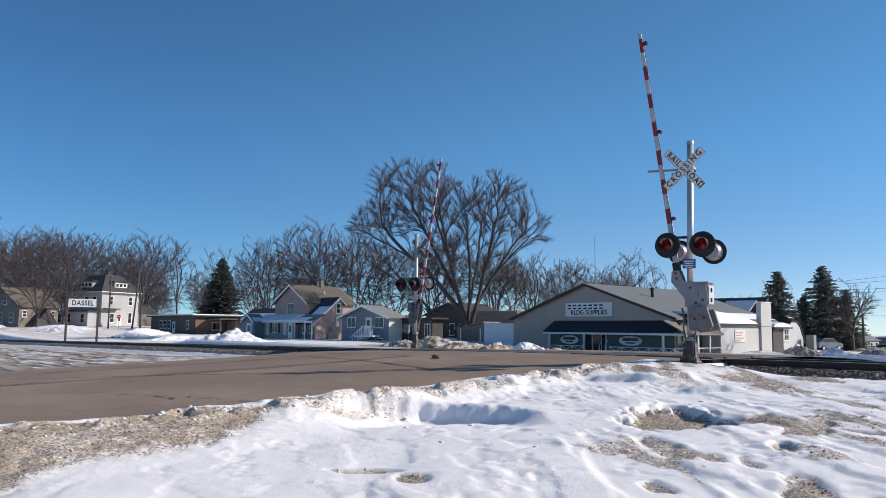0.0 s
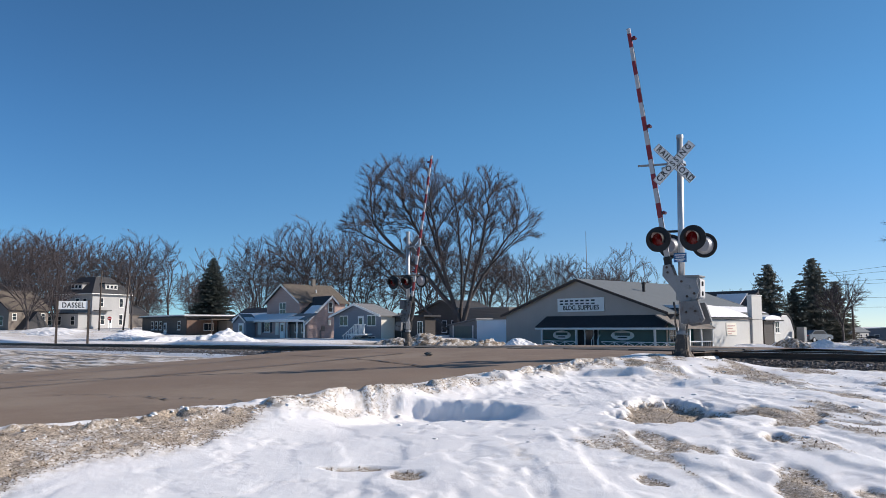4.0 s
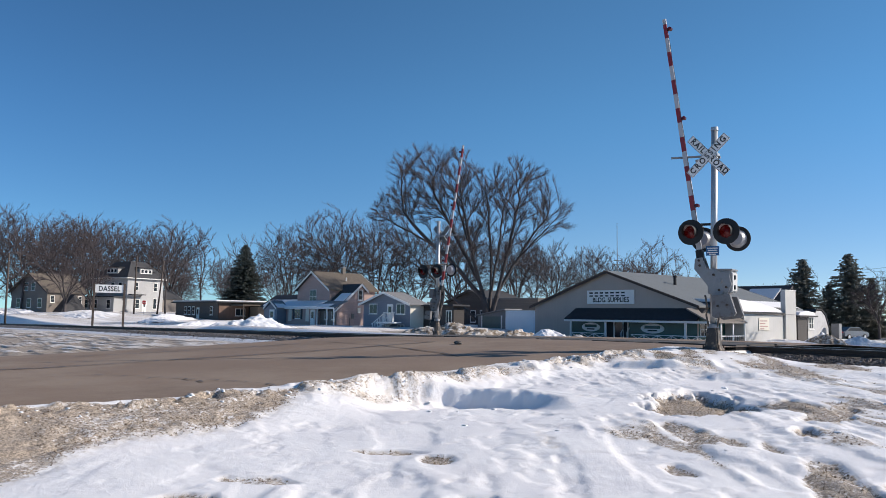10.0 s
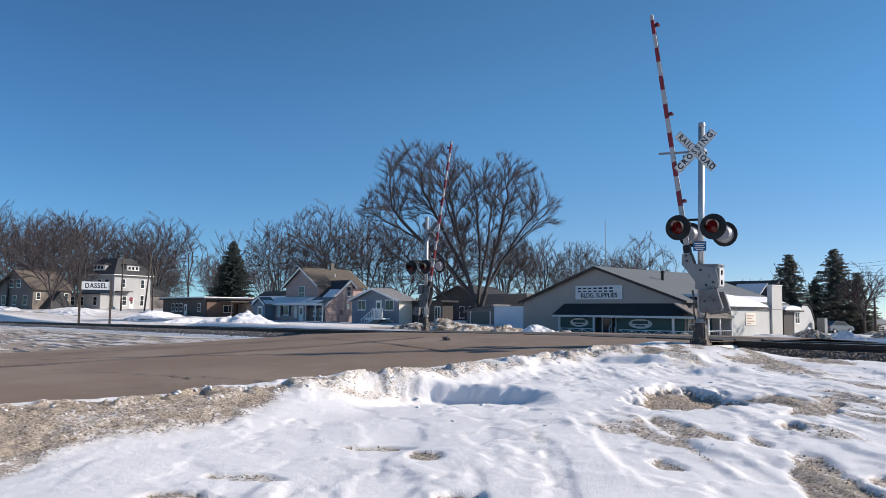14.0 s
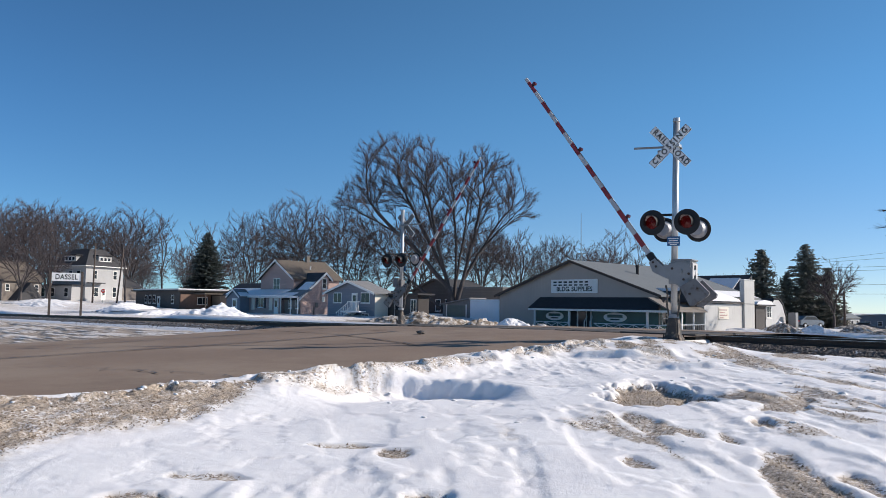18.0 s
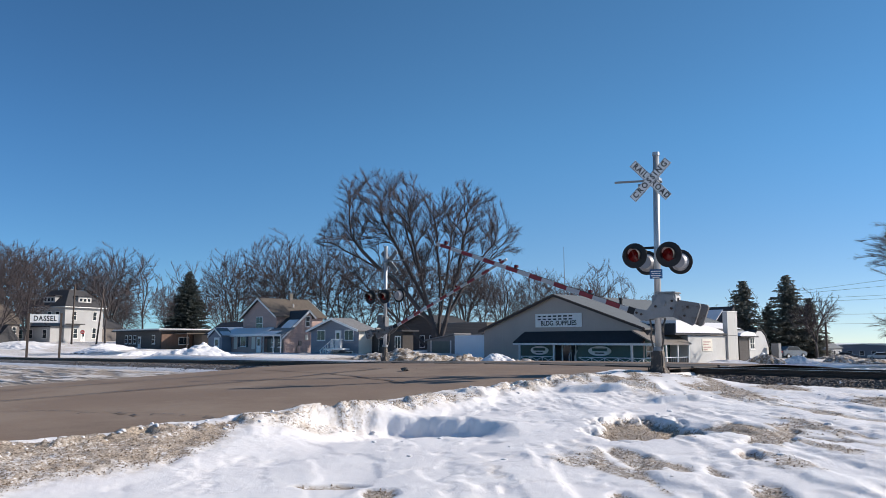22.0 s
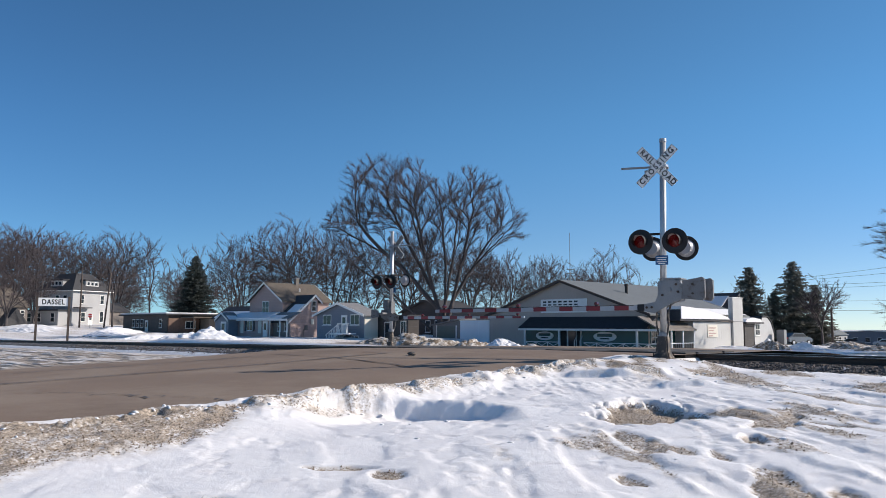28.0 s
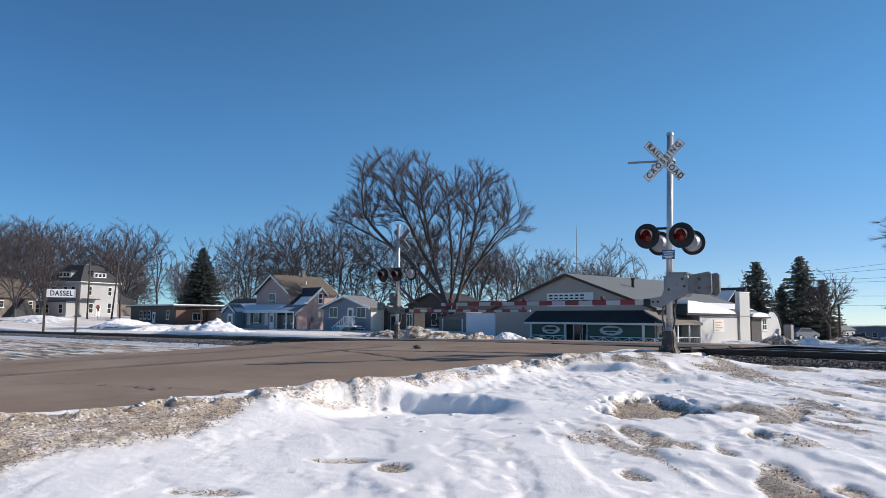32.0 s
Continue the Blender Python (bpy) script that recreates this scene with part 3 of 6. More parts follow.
def build_road():
    xs, ys = lines((ROAD_W - 0.1, ROAD_E + 0.1, 0.6)), lines((-60, 0, 3), (0, 30, 0.5), (30, 61, 1.5))
    X, Y = np.meshgrid(xs, ys)
    edge = 0.12 * (fbm(Y * 0.8, X * 0 + 5, 4) - 0.5)
    X = np.where(X == xs[0], X + edge, np.where(X == xs[-1], X + edge, X))
    crown = 0.05 * (1 - ((X + 17.8) / 7.2) ** 2)
    z = z_road(X, Y) + crown + 0.012 * (fbm(X * 0.5, Y * 0.5, 3) - 0.5)
    nx = len(xs)
    quads = [(j * nx + i, j * nx + i + 1, (j + 1) * nx + i + 1, (j + 1) * nx + i) for j in range(len(ys) - 1) for i in range(nx - 1)]
    ob = raw_object("road", np.stack([X.ravel(), Y.ravel(), z.ravel()], 1).tolist(), quads, ASPHALT)
    tagged(ob, "salt-stained brown asphalt road over the crossing", "road", kind="structure")
    rs = np.random.RandomState(3)

    def crack(points, width):
        """A tarred crack that wanders between the given places on the road."""
        v, f = [], []
        for (ax, ay), (bx, by) in zip(points, points[1:]):
            for i in range(9):
                u = i / 9
                px, py = ax + (bx - ax) * u + rs.uniform(-0.05, 0.05), ay + (by - ay) * u + rs.uniform(-0.05, 0.05)
                w = width * rs.uniform(0.4, 1.2)
                zz = float(z_road(np.array(px), np.array(py))) + 0.05 * (1 - ((px + 17.8) / 7.2) ** 2) + 0.018
                v += [(px - w, py, zz), (px + w, py + w, zz)]
        for i in range(0, len(v) - 2, 2):
            f.append((i, i + 1, i + 3, i + 2))
        c = raw_object("tar_crack", v, f, TAR, False)
        c.parent = ob

    crack([(-15.2, 4.0), (-14.0, 4.65), (-13.3, 4.9), (-12.0, 5.0)], 0.04)
    crack([(-13.2, 4.9), (-12.2, 5.3), (-11.2, 5.6), (-10.8, 5.5)], 0.02)
    crack([(-13.8, 4.5), (-13.3, 4.7)], 0.018)
    crack([(-12.4, 15.2), (-17.8, 14.4), (-24.6, 14.8)], 0.07)
    crack([(-13.0, 11.2), (-18.5, 12.6), (-24.8, 13.3)], 0.05)
    crack([(-12.0, 17.0), (-18.0, 17.2), (-24.6, 17.0)], 0.06)
    crack([(-17.8, 14.3), (-17.9, 5.0), (-17.7, -6.0)], 0.05)
    crack([(-21.8, 12.0), (-21.9, 4.5)], 0.04)
    # a dark lump of frozen slush lying on the road
    bm = bmesh.new()
    bmesh.ops.create_icosphere(bm, subdivisions=2, radius=0.10)
    for v in bm.verts:
        v.co = Vector((v.co.x * 1.5, v.co.y, max(v.co.z, -0.04) * 0.6)) * rs.uniform(0.75, 1.2)
    lump = mesh_object("slush_lump", bm, BASE_GREY)
    lump.location = (-16.19, 13.82, float(z_road(np.array(-16.19), np.array(13.82))) + 0.085)
    tagged(lump, "dark frozen lump of dirty slush on the road", "slush lump")


# ---- the railway ----
def rail_mesh(x0, x1, head):
    """A length of rail from x0 to x1: foot, web and head, or the shiny running face alone."""
    outline = [(-0.036, 0.004), (0.036, 0.004), (0.036, 0.0), (-0.036, 0.0)] if head else [(-0.07, -0.17), (0.07, -0.17), (0.07, -0.155), (0.012, -0.135), (0.012, -0.045), (0.037, -0.035), (0.037, 0.0), (-0.037, 0.0), (-0.037, -0.035), (-0.012, -0.045), (-0.012, -0.135), (-0.07, -0.155)]
    bm = bmesh.new()
    xs = lines((x0, x1, 6))
    rings = [[bm.verts.new((x, y, z + float(z_track(np.array(x))))) for y, z in outline] for x in xs]
    k = len(outline)
    for a, b in zip(rings, rings[1:]):
        for i in range(k):
            bm.faces.new((a[i], a[(i + 1) % k], b[(i + 1) % k], b[i]))
    bm.faces.new(rings[0]), bm.faces.new(rings[-1][::-1])
    bmesh.ops.recalc_face_normals(bm, faces=bm.faces[:])
    return bm


def build_track():
    track = thing("railway_track", "single railway track with rusty rails on dark stone ballast", "railway track", Matrix(), kind="structure")
    for y in (TRACK_Y - 0.755, TRACK_Y + 0.755):
        r = part("rail", rail_mesh(-400, 120, False), RAIL_RUST, track, "rusty brown steel rail")
        r.location.y = y
        h = part("running_face", rail_mesh(-400, 120, True), RAIL_TOP, r, "bright worn running face")
    # the stone bed
    xs, ys = lines((-400, -70, 8), (-70, -25, 0.8), (-25, -12, 0.8), (-12, 0, 0.12), (0, 120, 4)), lines((TRACK_Y - 2.9, TRACK_Y + 2.9, 0.12))
    X, Y = np.meshgrid(xs, ys)
    b = np.abs(Y - TRACK_Y)
    z = z_track(X) - 0.20 - 0.50 * step(b, 1.35, 2.9) + 0.07 * (fbm(X * 5, Y * 5, 3) - 0.5)
    on_road = step(X, ROAD_W - 0.6, ROAD_W) * step(X, ROAD_E + 0.6, ROAD_E)
    z = z - 0.2 * on_road
    nx = len(xs)
    quads = [(j * nx + i, j * nx + i + 1, (j + 1) * nx + i + 1, (j + 1) * nx + i) for j in range(len(ys) - 1) for i in range(nx - 1)]
    bed = raw_object("ballast_bed", np.stack([X.ravel(), Y.ravel(), z.ravel()], 1).tolist(), quads, BALLAST, False)
    bed.parent = track
    tagged(bed, "dark crushed stone bed with traces of snow")
    # loose stones along the near shoulder
    rs = np.random.RandomState(11)
    v, f = [], []
    for _ in range(7500):
        east = rs.rand() < 0.72
        x = rs.uniform(ROAD_E + 0.4, 1.5) if east else rs.uniform(-60, ROAD_W - 0.4)
        y = TRACK_Y - rs.uniform(0.9, 2.95)
        zz = float(z_track(np.array(x))) - 0.20 - 0.50 * float(step(np.array(TRACK_Y - y), 1.35, 2.9))
        s, n = rs.uniform(0.025, 0.065), len(v)
        d = rs.uniform(0.6, 1.3, 5) * s
        a = rs.uniform(0, 6.3)
        v += [(x + d[i] * math.cos(a + 1.57 * i), y + d[i] * math.sin(a + 1.57 * i), zz) for i in range(4)] + [(x + d[4] * 0.3, y - d[4] * 0.3, zz + d[4] * 0.7), (x, y, zz - s)]
        for i in range(4):
            j = (i + 1) % 4
            f += [(n + i, n + j, n + 4), (n + j, n + i, n + 5)]
    st = raw_object("ballast_stones", v, f, STONE, False)
    st.parent = track
    tagged(st, "loose dark ballast stones", kind="stuff")
    tie = boxed(-0.115, 0.115, -1.3, 1.3, -0.18, 0, 0.01)
    first = part("tie", tie, TIE_WOOD, track, "tarred wooden tie")
    xs = [x for x in np.arange(-38, 8, 0.53) if x < ROAD_W - 0.5 or x > ROAD_E + 0.5]
    for i, x in enumerate(xs):
        o = first if i == 0 else first.copy()
        if i:
            scene.collection.objects.link(o)
        o.location = (x + rs.uniform(-0.03, 0.03), TRACK_Y + rs.uniform(-0.05, 0.05), float(z_track(np.array(x))) - 0.165)
        o.rotation_euler.z = rs.uniform(-0.02, 0.02)
    # panels that carry the road over the rails
    panels = thing("crossing_panels", "dark worn rubber panels that carry the road over the rails", "crossing panel", Matrix(), kind="structure")
    for y0, y1 in ((TRACK_Y - 1.35, TRACK_Y - 0.80), (TRACK_Y - 0.67, TRACK_Y + 0.67), (TRACK_Y + 0.80, TRACK_Y + 1.35)):
        for k in range(6):
            x0 = ROAD_W + k * 2.4
            z0 = float(z_track(np.array(x0 + 1.2)))
            p = part("panel", boxed(x0 + 0.01, x0 + 2.39, y0, y1, z0 - 0.1, z0 + 0.045, 0.01), RUBBER, panels)


# ---- the crossing signals ----
def lamp_head(parent, x, y, z, facing):
    """A flashing lamp: round black board, hood, red lens and grey housing. facing: -1 looks down -y, 1 down +y."""
    s = facing
    bm = bmesh.new()
    tube(bm, (x, y, z), (x, y + 0.015 * s, z), 0.295, 0.295, 40)
    head = part("lamp_head", bm, BLACK, parent, "round black signal board with hood")
    bm = bmesh.new()
    ring_in, ring_out = [], []
    for i in range(25):
        a = radians(-35 + 250 * i / 24)
        reach = 0.30 - 0.13 * abs(i - 12) / 12
        for lst, r in ((ring_in, 0.150), (ring_out, 0.158)):
            lst.append((bm.verts.new((x + r * math.cos(a), y + 0.01 * s, z + r * math.sin(a))), bm.verts.new((x + r * math.cos(a), y + reach * s, z + r * math.sin(a)))))
    for i in range(24):
        bm.faces.new((ring_out[i][0], ring_out[i + 1][0], ring_out[i + 1][1], ring_out[i][1]))
        bm.faces.new((ring_in[i][0], ring_in[i + 1][0], ring_in[i + 1][1], ring_in[i][1]))
        bm.faces.new((ring_in[i][1], ring_in[i + 1][1], ring_out[i + 1][1], ring_out[i][1]))
    bmesh.ops.recalc_face_normals(bm, faces=bm.faces[:])
    hood = part("hood", bm, BLACK, head)
    # pale arc at the upper left: a painted highlight, not a lining
    bm = bmesh.new()
    arc = []
    for i in range(25):
        a = radians(50 + 115 * i / 24)
        reach = 0.22 - 0.14 * abs(i - 12) / 12
        arc.append((bm.verts.new((x + 0.147 * math.cos(a), y + 0.012 * s, z + 0.147 * math.sin(a))), bm.verts.new((x + 0.147 * math.cos(a), y + reach * s, z + 0.147 * math.sin(a)))))
    for i in range(24):
        bm.faces.new((arc[i][0], arc[i + 1][0], arc[i + 1][1], arc[i][1]))
    part("hood_glint", bm, SHEEN, head, "pale arc painted as the glint under the hood")
    bm = bmesh.new()
    for i in range(6):
        a, b = i / 6 * math.pi / 2, (i + 1) / 6 * math.pi / 2
        tube(bm, (x, y + (0.012 + 0.05 * math.sin(a)) * s, z), (x, y + (0.012 + 0.05 * math.sin(b)) * s, z), 0.148 * math.cos(a), max(0.148 * math.cos(b), 0.004), 24)
    part("lens", bm, RED_LENS, head, "dark red domed lens", True)
    bm = bmesh.new()
    tube(bm, (x, y - 0.004 * s, z), (x, y - 0.05 * s, z), 0.215, 0.21, 32)
    tube(bm, (x, y - 0.05 * s, z), (x, y - 0.15 * s, z), 0.20, 0.15, 32)
    part("housing", bm, LENS_BACK, head, "light grey lamp housing back")


def crossing_signal(m, label, mast_top, blade_turn, arm_len, pivot, drop, girth=1.0, steel=CAST_GREY):
    """A gated crossing signal; its road lies on local -x and its front lamps look down local -y. Returns the arm, which swings on the pivot."""
    sig = thing("crossing_signal", label, "crossing signal", m, "crossing signals")
    bm = bmesh.new()
    wide = girth
    prof = [(0.27, -0.12), (0.27, 0.0), (0.22, 0.035), (0.20, 0.09), (0.165, 0.40), (0.15, 0.46), (0.09, 0.50)]
    prof = [(r * wide * 0.86, z) for r, z in prof]
    for (r0, z0), (r1, z1) in zip(prof, prof[1:]):
        a = [bm.verts.new((sx * r0, sy * r0, z0)) for sx, sy in ((-1, -1), (1, -1), (1, 1), (-1, 1))]
        b = [bm.verts.new((sx * r1, sy * r1, z1)) for sx, sy in ((-1, -1), (1, -1), (1, 1), (-1, 1))]
        for i in range(4):
            bm.faces.new((a[i], a[(i + 1) % 4], b[(i + 1) % 4], b[i]))
    bmesh.ops.bevel(bm, geom=[e for e in bm.edges if abs(e.verts[0].co.z - e.verts[1].co.z) > 0.02], offset=0.03, segments=2, affect="EDGES")
    part("base", bm, BASE_GREY, sig, "dark grey cast junction base")
    for sx in (-1, 1):
        for sy in (-1, 1):
            part("anchor_bolt", rod((sx * 0.2 * wide, sy * 0.2 * wide, -0.02), (sx * 0.2 * wide, sy * 0.2 * wide, 0.09), 0.018, sides=8), RAIL_RUST, sig)
    mast = part("mast", rod((0, 0, 0.45), (0, 0, mast_top), 0.076, 0.074, 24), GALV, sig, "round galvanised steel mast", True)
    part("mast_cap", rod((0, 0, mast_top - 0.05), (0, 0, mast_top + 0.03), 0.088, 0.08, 24), GALV, mast)
    part("collar", rod((0, 0, 0.47), (0, 0, 0.56), 0.125, 0.115, 20), CAST_GREY, mast)
    # crossbuck
    zc = mast_top - 0.63
    turn = pose(-0.09, -0.10, zc - 0.02, 0, 0, blade_turn)
    for i, (lean, words) in enumerate(((-46, "RAIL   ROAD"), (46, "CROSSING"))):
        blade = bmesh.new()
        box(blade, -0.61, 0.61, -0.006 - 0.014 * i, 0.006 - 0.014 * i, -0.10, 0.10)
        bmesh.ops.transform(blade, matrix=turn @ pose(-0.02, 0, 0, 0, -lean, 0), verts=blade.verts[:])
        b = part("crossbuck_blade", blade, WHITE_SIGN, sig, "white crossing blade with black letters")
        back = bmesh.new()
        box(back, -0.605, 0.605, 0.0075 - 0.014 * i, 0.0105 - 0.014 * i, -0.097, 0.097)
        bmesh.ops.transform(back, matrix=turn @ pose(-0.02, 0, 0, 0, -lean, 0), verts=back.verts[:])
        if i == 1:
            bmesh.ops.translate(back, vec=(0, 0.018, 0), verts=back.verts[:])
        part("blade_back", back, CAST_DARK, b, "dull bare metal back")
        edge = bmesh.new()
        for zz in (-0.093, 0.086):
            box(edge, -0.60, 0.60, -0.0105 - 0.014 * i, -0.0075 - 0.014 * i, zz, zz + 0.007)
        for xx in (-0.60, 0.593):
            box(edge, xx, xx + 0.007, -0.0105 - 0.014 * i, -0.0075 - 0.014 * i, -0.093, 0.093)
        bmesh.ops.transform(edge, matrix=turn @ pose(-0.02, 0, 0, 0, -lean, 0), verts=edge.verts[:])
        part("border", edge, BLACK_PAINT, b)
        for word, dx in ((("RAIL", -0.34), ("ROAD", 0.34)) if i == 0 else (("CROSSING", 0.0),)):
            lettering("lettering", word, 0.185, BLACK_PAINT, b, turn @ pose(-0.02, 0, 0, 0, -lean, 0) @ pose(dx, -0.012 - 0.014 * i, 0, 90, 0, 0), 0.92, 1.25 if i == 0 else 1.45)
    clamp = bmesh.new()
    box(clamp, -0.1, 0.1, -0.10, 0.10, zc - 0.03, zc + 0.03)
    part("crossbuck_clamp", clamp, GALV, mast)
    # the blades on the far face are set end-on to this side
    for k, (z0, ln) in enumerate(((zc + 0.0, 1.0), (zc - 0.05, 0.62))):
        bar = bmesh.new()
        box(bar, -ln, 0.05, 0.09 + 0.02 * k, 0.11 + 0.02 * k, z0 - 0.025, z0 + 0.025, pose(0, 0, 0, 0, 0.4 * k, 10 - 26 * k))
        part("stay_bar", bar, CAST_GREY, mast, "grey flat steel stay")
    # lamps
    part("crossarm", rod((-0.52, 0, 2.88), (0.50, 0, 2.88), 0.03, sides=12), BLACK, mast, "black lamp crossarm", True)
    for x in (-0.40, 0.40):
        part("hanger", rod((x, -0.38, 2.86), (x, 0.45, 2.86), 0.025, sides=10), BLACK, mast)
        part("drop", rod((x, 0, 2.88), (x, 0, 2.66), 0.025, sides=10), BLACK, mast)
        lamp_head(sig, x, -0.42, 2.66, -1)
        lamp_head(sig, x, 0.48, 2.57, 1)
    plate = part("notice_plate", boxed(-0.15, 0.15, -0.105, -0.095, 2.14, 2.36, 0.003), BLUE_SIGN, sig, "blue notice plate with pale lines")
    for z, w in ((2.31, 0.24), (2.26, 0.2), (2.21, 0.24), (2.17, 0.16)):
        part("text_bar", boxed(-w / 2, w / 2, -0.111, -0.107, z - 0.010, z + 0.010), WHITE_SIGN, plate)
    # gate mechanism
    mech = part("gate_mechanism", boxed(0.02, 0.02 + 0.48 * wide, -0.20 * wide, 0.34 * wide, 1.80 - 0.60 * wide, 1.80, 0.03), steel, sig, "grey steel gate mechanism case")
    part("case_lid", boxed(0.0, 0.04 + 0.48 * wide, -0.22 * wide, 0.36 * wide, 1.79, 1.83, 0.012), steel, mech)
    # the sunward side gets a paler colour than the case, as painted sunlight
    part("case_door", boxed(0.022 + 0.48 * wide, 0.04 + 0.48 * wide, -0.15 * wide, 0.29 * wide, 1.80 - 0.54 * wide, 1.74, 0.008), SHED_WHITE, mech, "case door coloured pale as the sunlit side")
    for z in (1.80 - 0.44 * wide, 1.64):
        part("latch", boxed(0.04 + 0.48 * wide, 0.065 + 0.48 * wide, -0.02, 0.05, z - 0.05, z + 0.05, 0.005), BLACK, mech)
    part("shaft", rod((pivot[0], pivot[1] - 0.2, pivot[2]), (pivot[0], pivot[1] + 0.5, pivot[2]), 0.05, sides=16), steel, mech)
    part("mast_bracket", boxed(-0.10, 0.1, -0.12, 0.12, 1.25, 1.75, 0.01), steel, mast)
    for dx, dy in ((-0.09, -0.06), (0.10, -0.05)):
        bm = bmesh.new()
        pts = [(dx, dy, 0.50), (dx * 1.5, dy * 1.6, 0.75), (dx * 1.4, dy * 1.6, 1.0), (dx * 1.9, dy * 1.2, 1.22)]
        for p, q in zip(pts, pts[1:]):
            tube(bm, p, q, 0.022, sides=8)
        part("conduit", bm, BASE_GREY, mast, "dark flexible conduit")
    # the swinging arm, drawn level along -x from its axis and hung a little below it
    off = drop
    plate = [(-0.60, -off + 0.08), (-0.60, -off - 0.09), (-0.36, -off - 0.14), (0.06, -0.30), (0.30, -0.22), (0.34, 0.10), (0.12, 0.24), (-0.12, 0.22), (-0.22, 0.02), (-0.34, -off + 0.13)]
    arm = part("gate_arm", prism(plate, "y", -0.15, -0.125), steel, sig, "red and white gate arm on a grey bracket")
    part("bracket_plate", prism(plate, "y", 0.10, 0.125), steel, arm)
    for x, z in ((0.0, 0.0), (0.2, -0.05), (0.16, 0.12), (-0.16, -0.12), (-0.42, -off), (-0.54, -off)):
        part("bolt", rod((x, -0.175, z), (x, 0.15, z), 0.028 if x else 0.06, sides=12), RAIL_RUST if x else steel, arm)
    for y0, y1, dx in ((-0.20, -0.155, 0.0), (0.36, 0.42, 0.04)):
        for k in range(2):
            out = [(0.30 + dx + p * wide, q * wide) for p, q in ((0.0, -0.24), (0.54, -0.30), (0.60, -0.22), (0.60, 0.24), (0.54, 0.30), (0.04, 0.22))]
            part("counterweight", prism(out, "y", y0 - 0.05 * k, y1 - 0.05 * k - 0.006), CAST_DARK, arm, "grey slab counterweight")
        for zz in (-0.12, 0.12):
            part("bolt", rod((0.3 + dx + 0.3 * wide, y0 - 0.09, zz * wide), (0.3 + dx + 0.3 * wide, y1 + 0.02, zz * wide), 0.025, sides=10), RAIL_RUST, arm)
    part("weight_axle", rod((0.26, -0.16, 0.0), (0.40, 0.40, 0.0), 0.05, sides=12), steel, arm)
    n = 16
    arm_len -= 0.14
    seg = (arm_len - 0.66) / n
    for k in range(n):
        x1 = -0.66 - k * seg
        w = 0.060 - 0.018 * k / n
        red = k % 2 == 1
        part("red_band" if red else "white_band", boxed(x1 - seg, x1, -0.028, 0.028, -off - w, -off + w, 0.004), RED_TAPE if red else WHITE_TAPE, arm)
    for d in (arm_len - 0.15, arm_len - 2.45, 1.85):
        lamp = part("arm_lamp", boxed(-d - 0.04, -d + 0.04, -0.03, 0.03, -off + 0.04, -off + 0.085, 0.008), BLACK, arm, "small red lamp on the arm")
        part("lamp_dome", rod((-d, -0.05, -off + 0.115), (-d, 0.05, -off + 0.115), 0.042, 0.042, 16), RED_LENS, lamp)
    bm = bmesh.new()
    pts = [(-0.9 - (arm_len - 1.2) * i / 24, -0.032, -off + 0.052 + 0.012 * abs(math.sin(i * 0.9))) for i in range(25)]
    rings = [[bm.verts.new((p[0], p[1] + 0.008 * math.cos(a), p[2] + 0.008 * math.sin(a))) for a in (0.5, 2.1, 3.7, 5.3)] for p in pts]
    for p, q in zip(rings, rings[1:]):
        for i in range(4):
            bm.faces.new((p[i], p[(i + 1) % 4], q[(i + 1) % 4], q[i]))
    part("arm_cable", bm, WIRE, arm)
    part("white_tip", boxed(-arm_len - 0.14, -arm_len, -0.028, 0.028, -off - 0.042, -off + 0.042, 0.004), WHITE_TAPE, arm)
    part("shear_clamp", boxed(-0.80, -0.54, -0.07, 0.07, -off - 0.08, -off + 0.08, 0.01), BLACK, arm, "dark shear clamp")
    return arm


NEAR_PIVOT, FAR_PIVOT = (0.2, -0.05, 1.55), (0.09, 0.0, 1.23)
near_arm = crossing_signal(pose(-9.7, 16.0, 0.0, 0, 1.2, 14), "gated crossing signal with crossbuck and red lamps beside the road", 5.14, 3, 6.6, NEAR_PIVOT, 0.40, 0.88)
far_arm = crossing_signal(pose(-29.2, 23.6, -0.12, 0, 0, 188), "gated crossing signal seen from behind beyond the track", 4.75, 0, 6.85, FAR_PIVOT, 0.18, 0.62, CAST_DARK)
far_arm.parent.scale = (1.14, 1.14, 1.14)

# degrees above level: near arm, far arm
SWING = [(0, 81.5, 79.2), (14.6, 81.5, 79.2), (15.2, 79.6, 77.6), (16, 73.3, 71.4), (16.5, 68.7, 66.5), (17, 63.6, 61.0), (17.5, 59.2, 56.8), (18, 54.7, 53.0), (18.5, 50.4, 49.5), (19, 45.9, 46.0), (19.5, 41.5, 42.2), (20, 37.1, 38.5),
         (20.5, 32.6, 34.2), (21, 28.3, 30.0), (21.5, 24.0, 26.6), (22, 19.8, 23.5), (22.5, 15.4, 20.5), (23, 11.0, 17.4), (23.5, 7.4, 14.0), (24, 4.4, 10.4), (24.5, 1.6, 7.2), (25, 0.3, 4.2), (25.5, 0.1, 1.6), (26, 0.0, 0.2), (32, 0.0, 0.0)]


def motions():
    walk(near_arm, [(t, pose(*NEAR_PIVOT, 0, 1.0135 * a - 1.6, 0)) for t, a, b in SWING])
    walk(far_arm, [(t, pose(*FAR_PIVOT, 0, b, 0)) for t, a, b in SWING])


# ---- buildings; each stands on its corner nearest the road and runs to -x and +y ----
def pentagon(x0, x1, z0, ze, zp, xp=None):
    return [(x0, z0), (x1, z0), (x1, ze), ((x0 + x1) / 2 if xp is None else xp, zp), (x0, ze)]


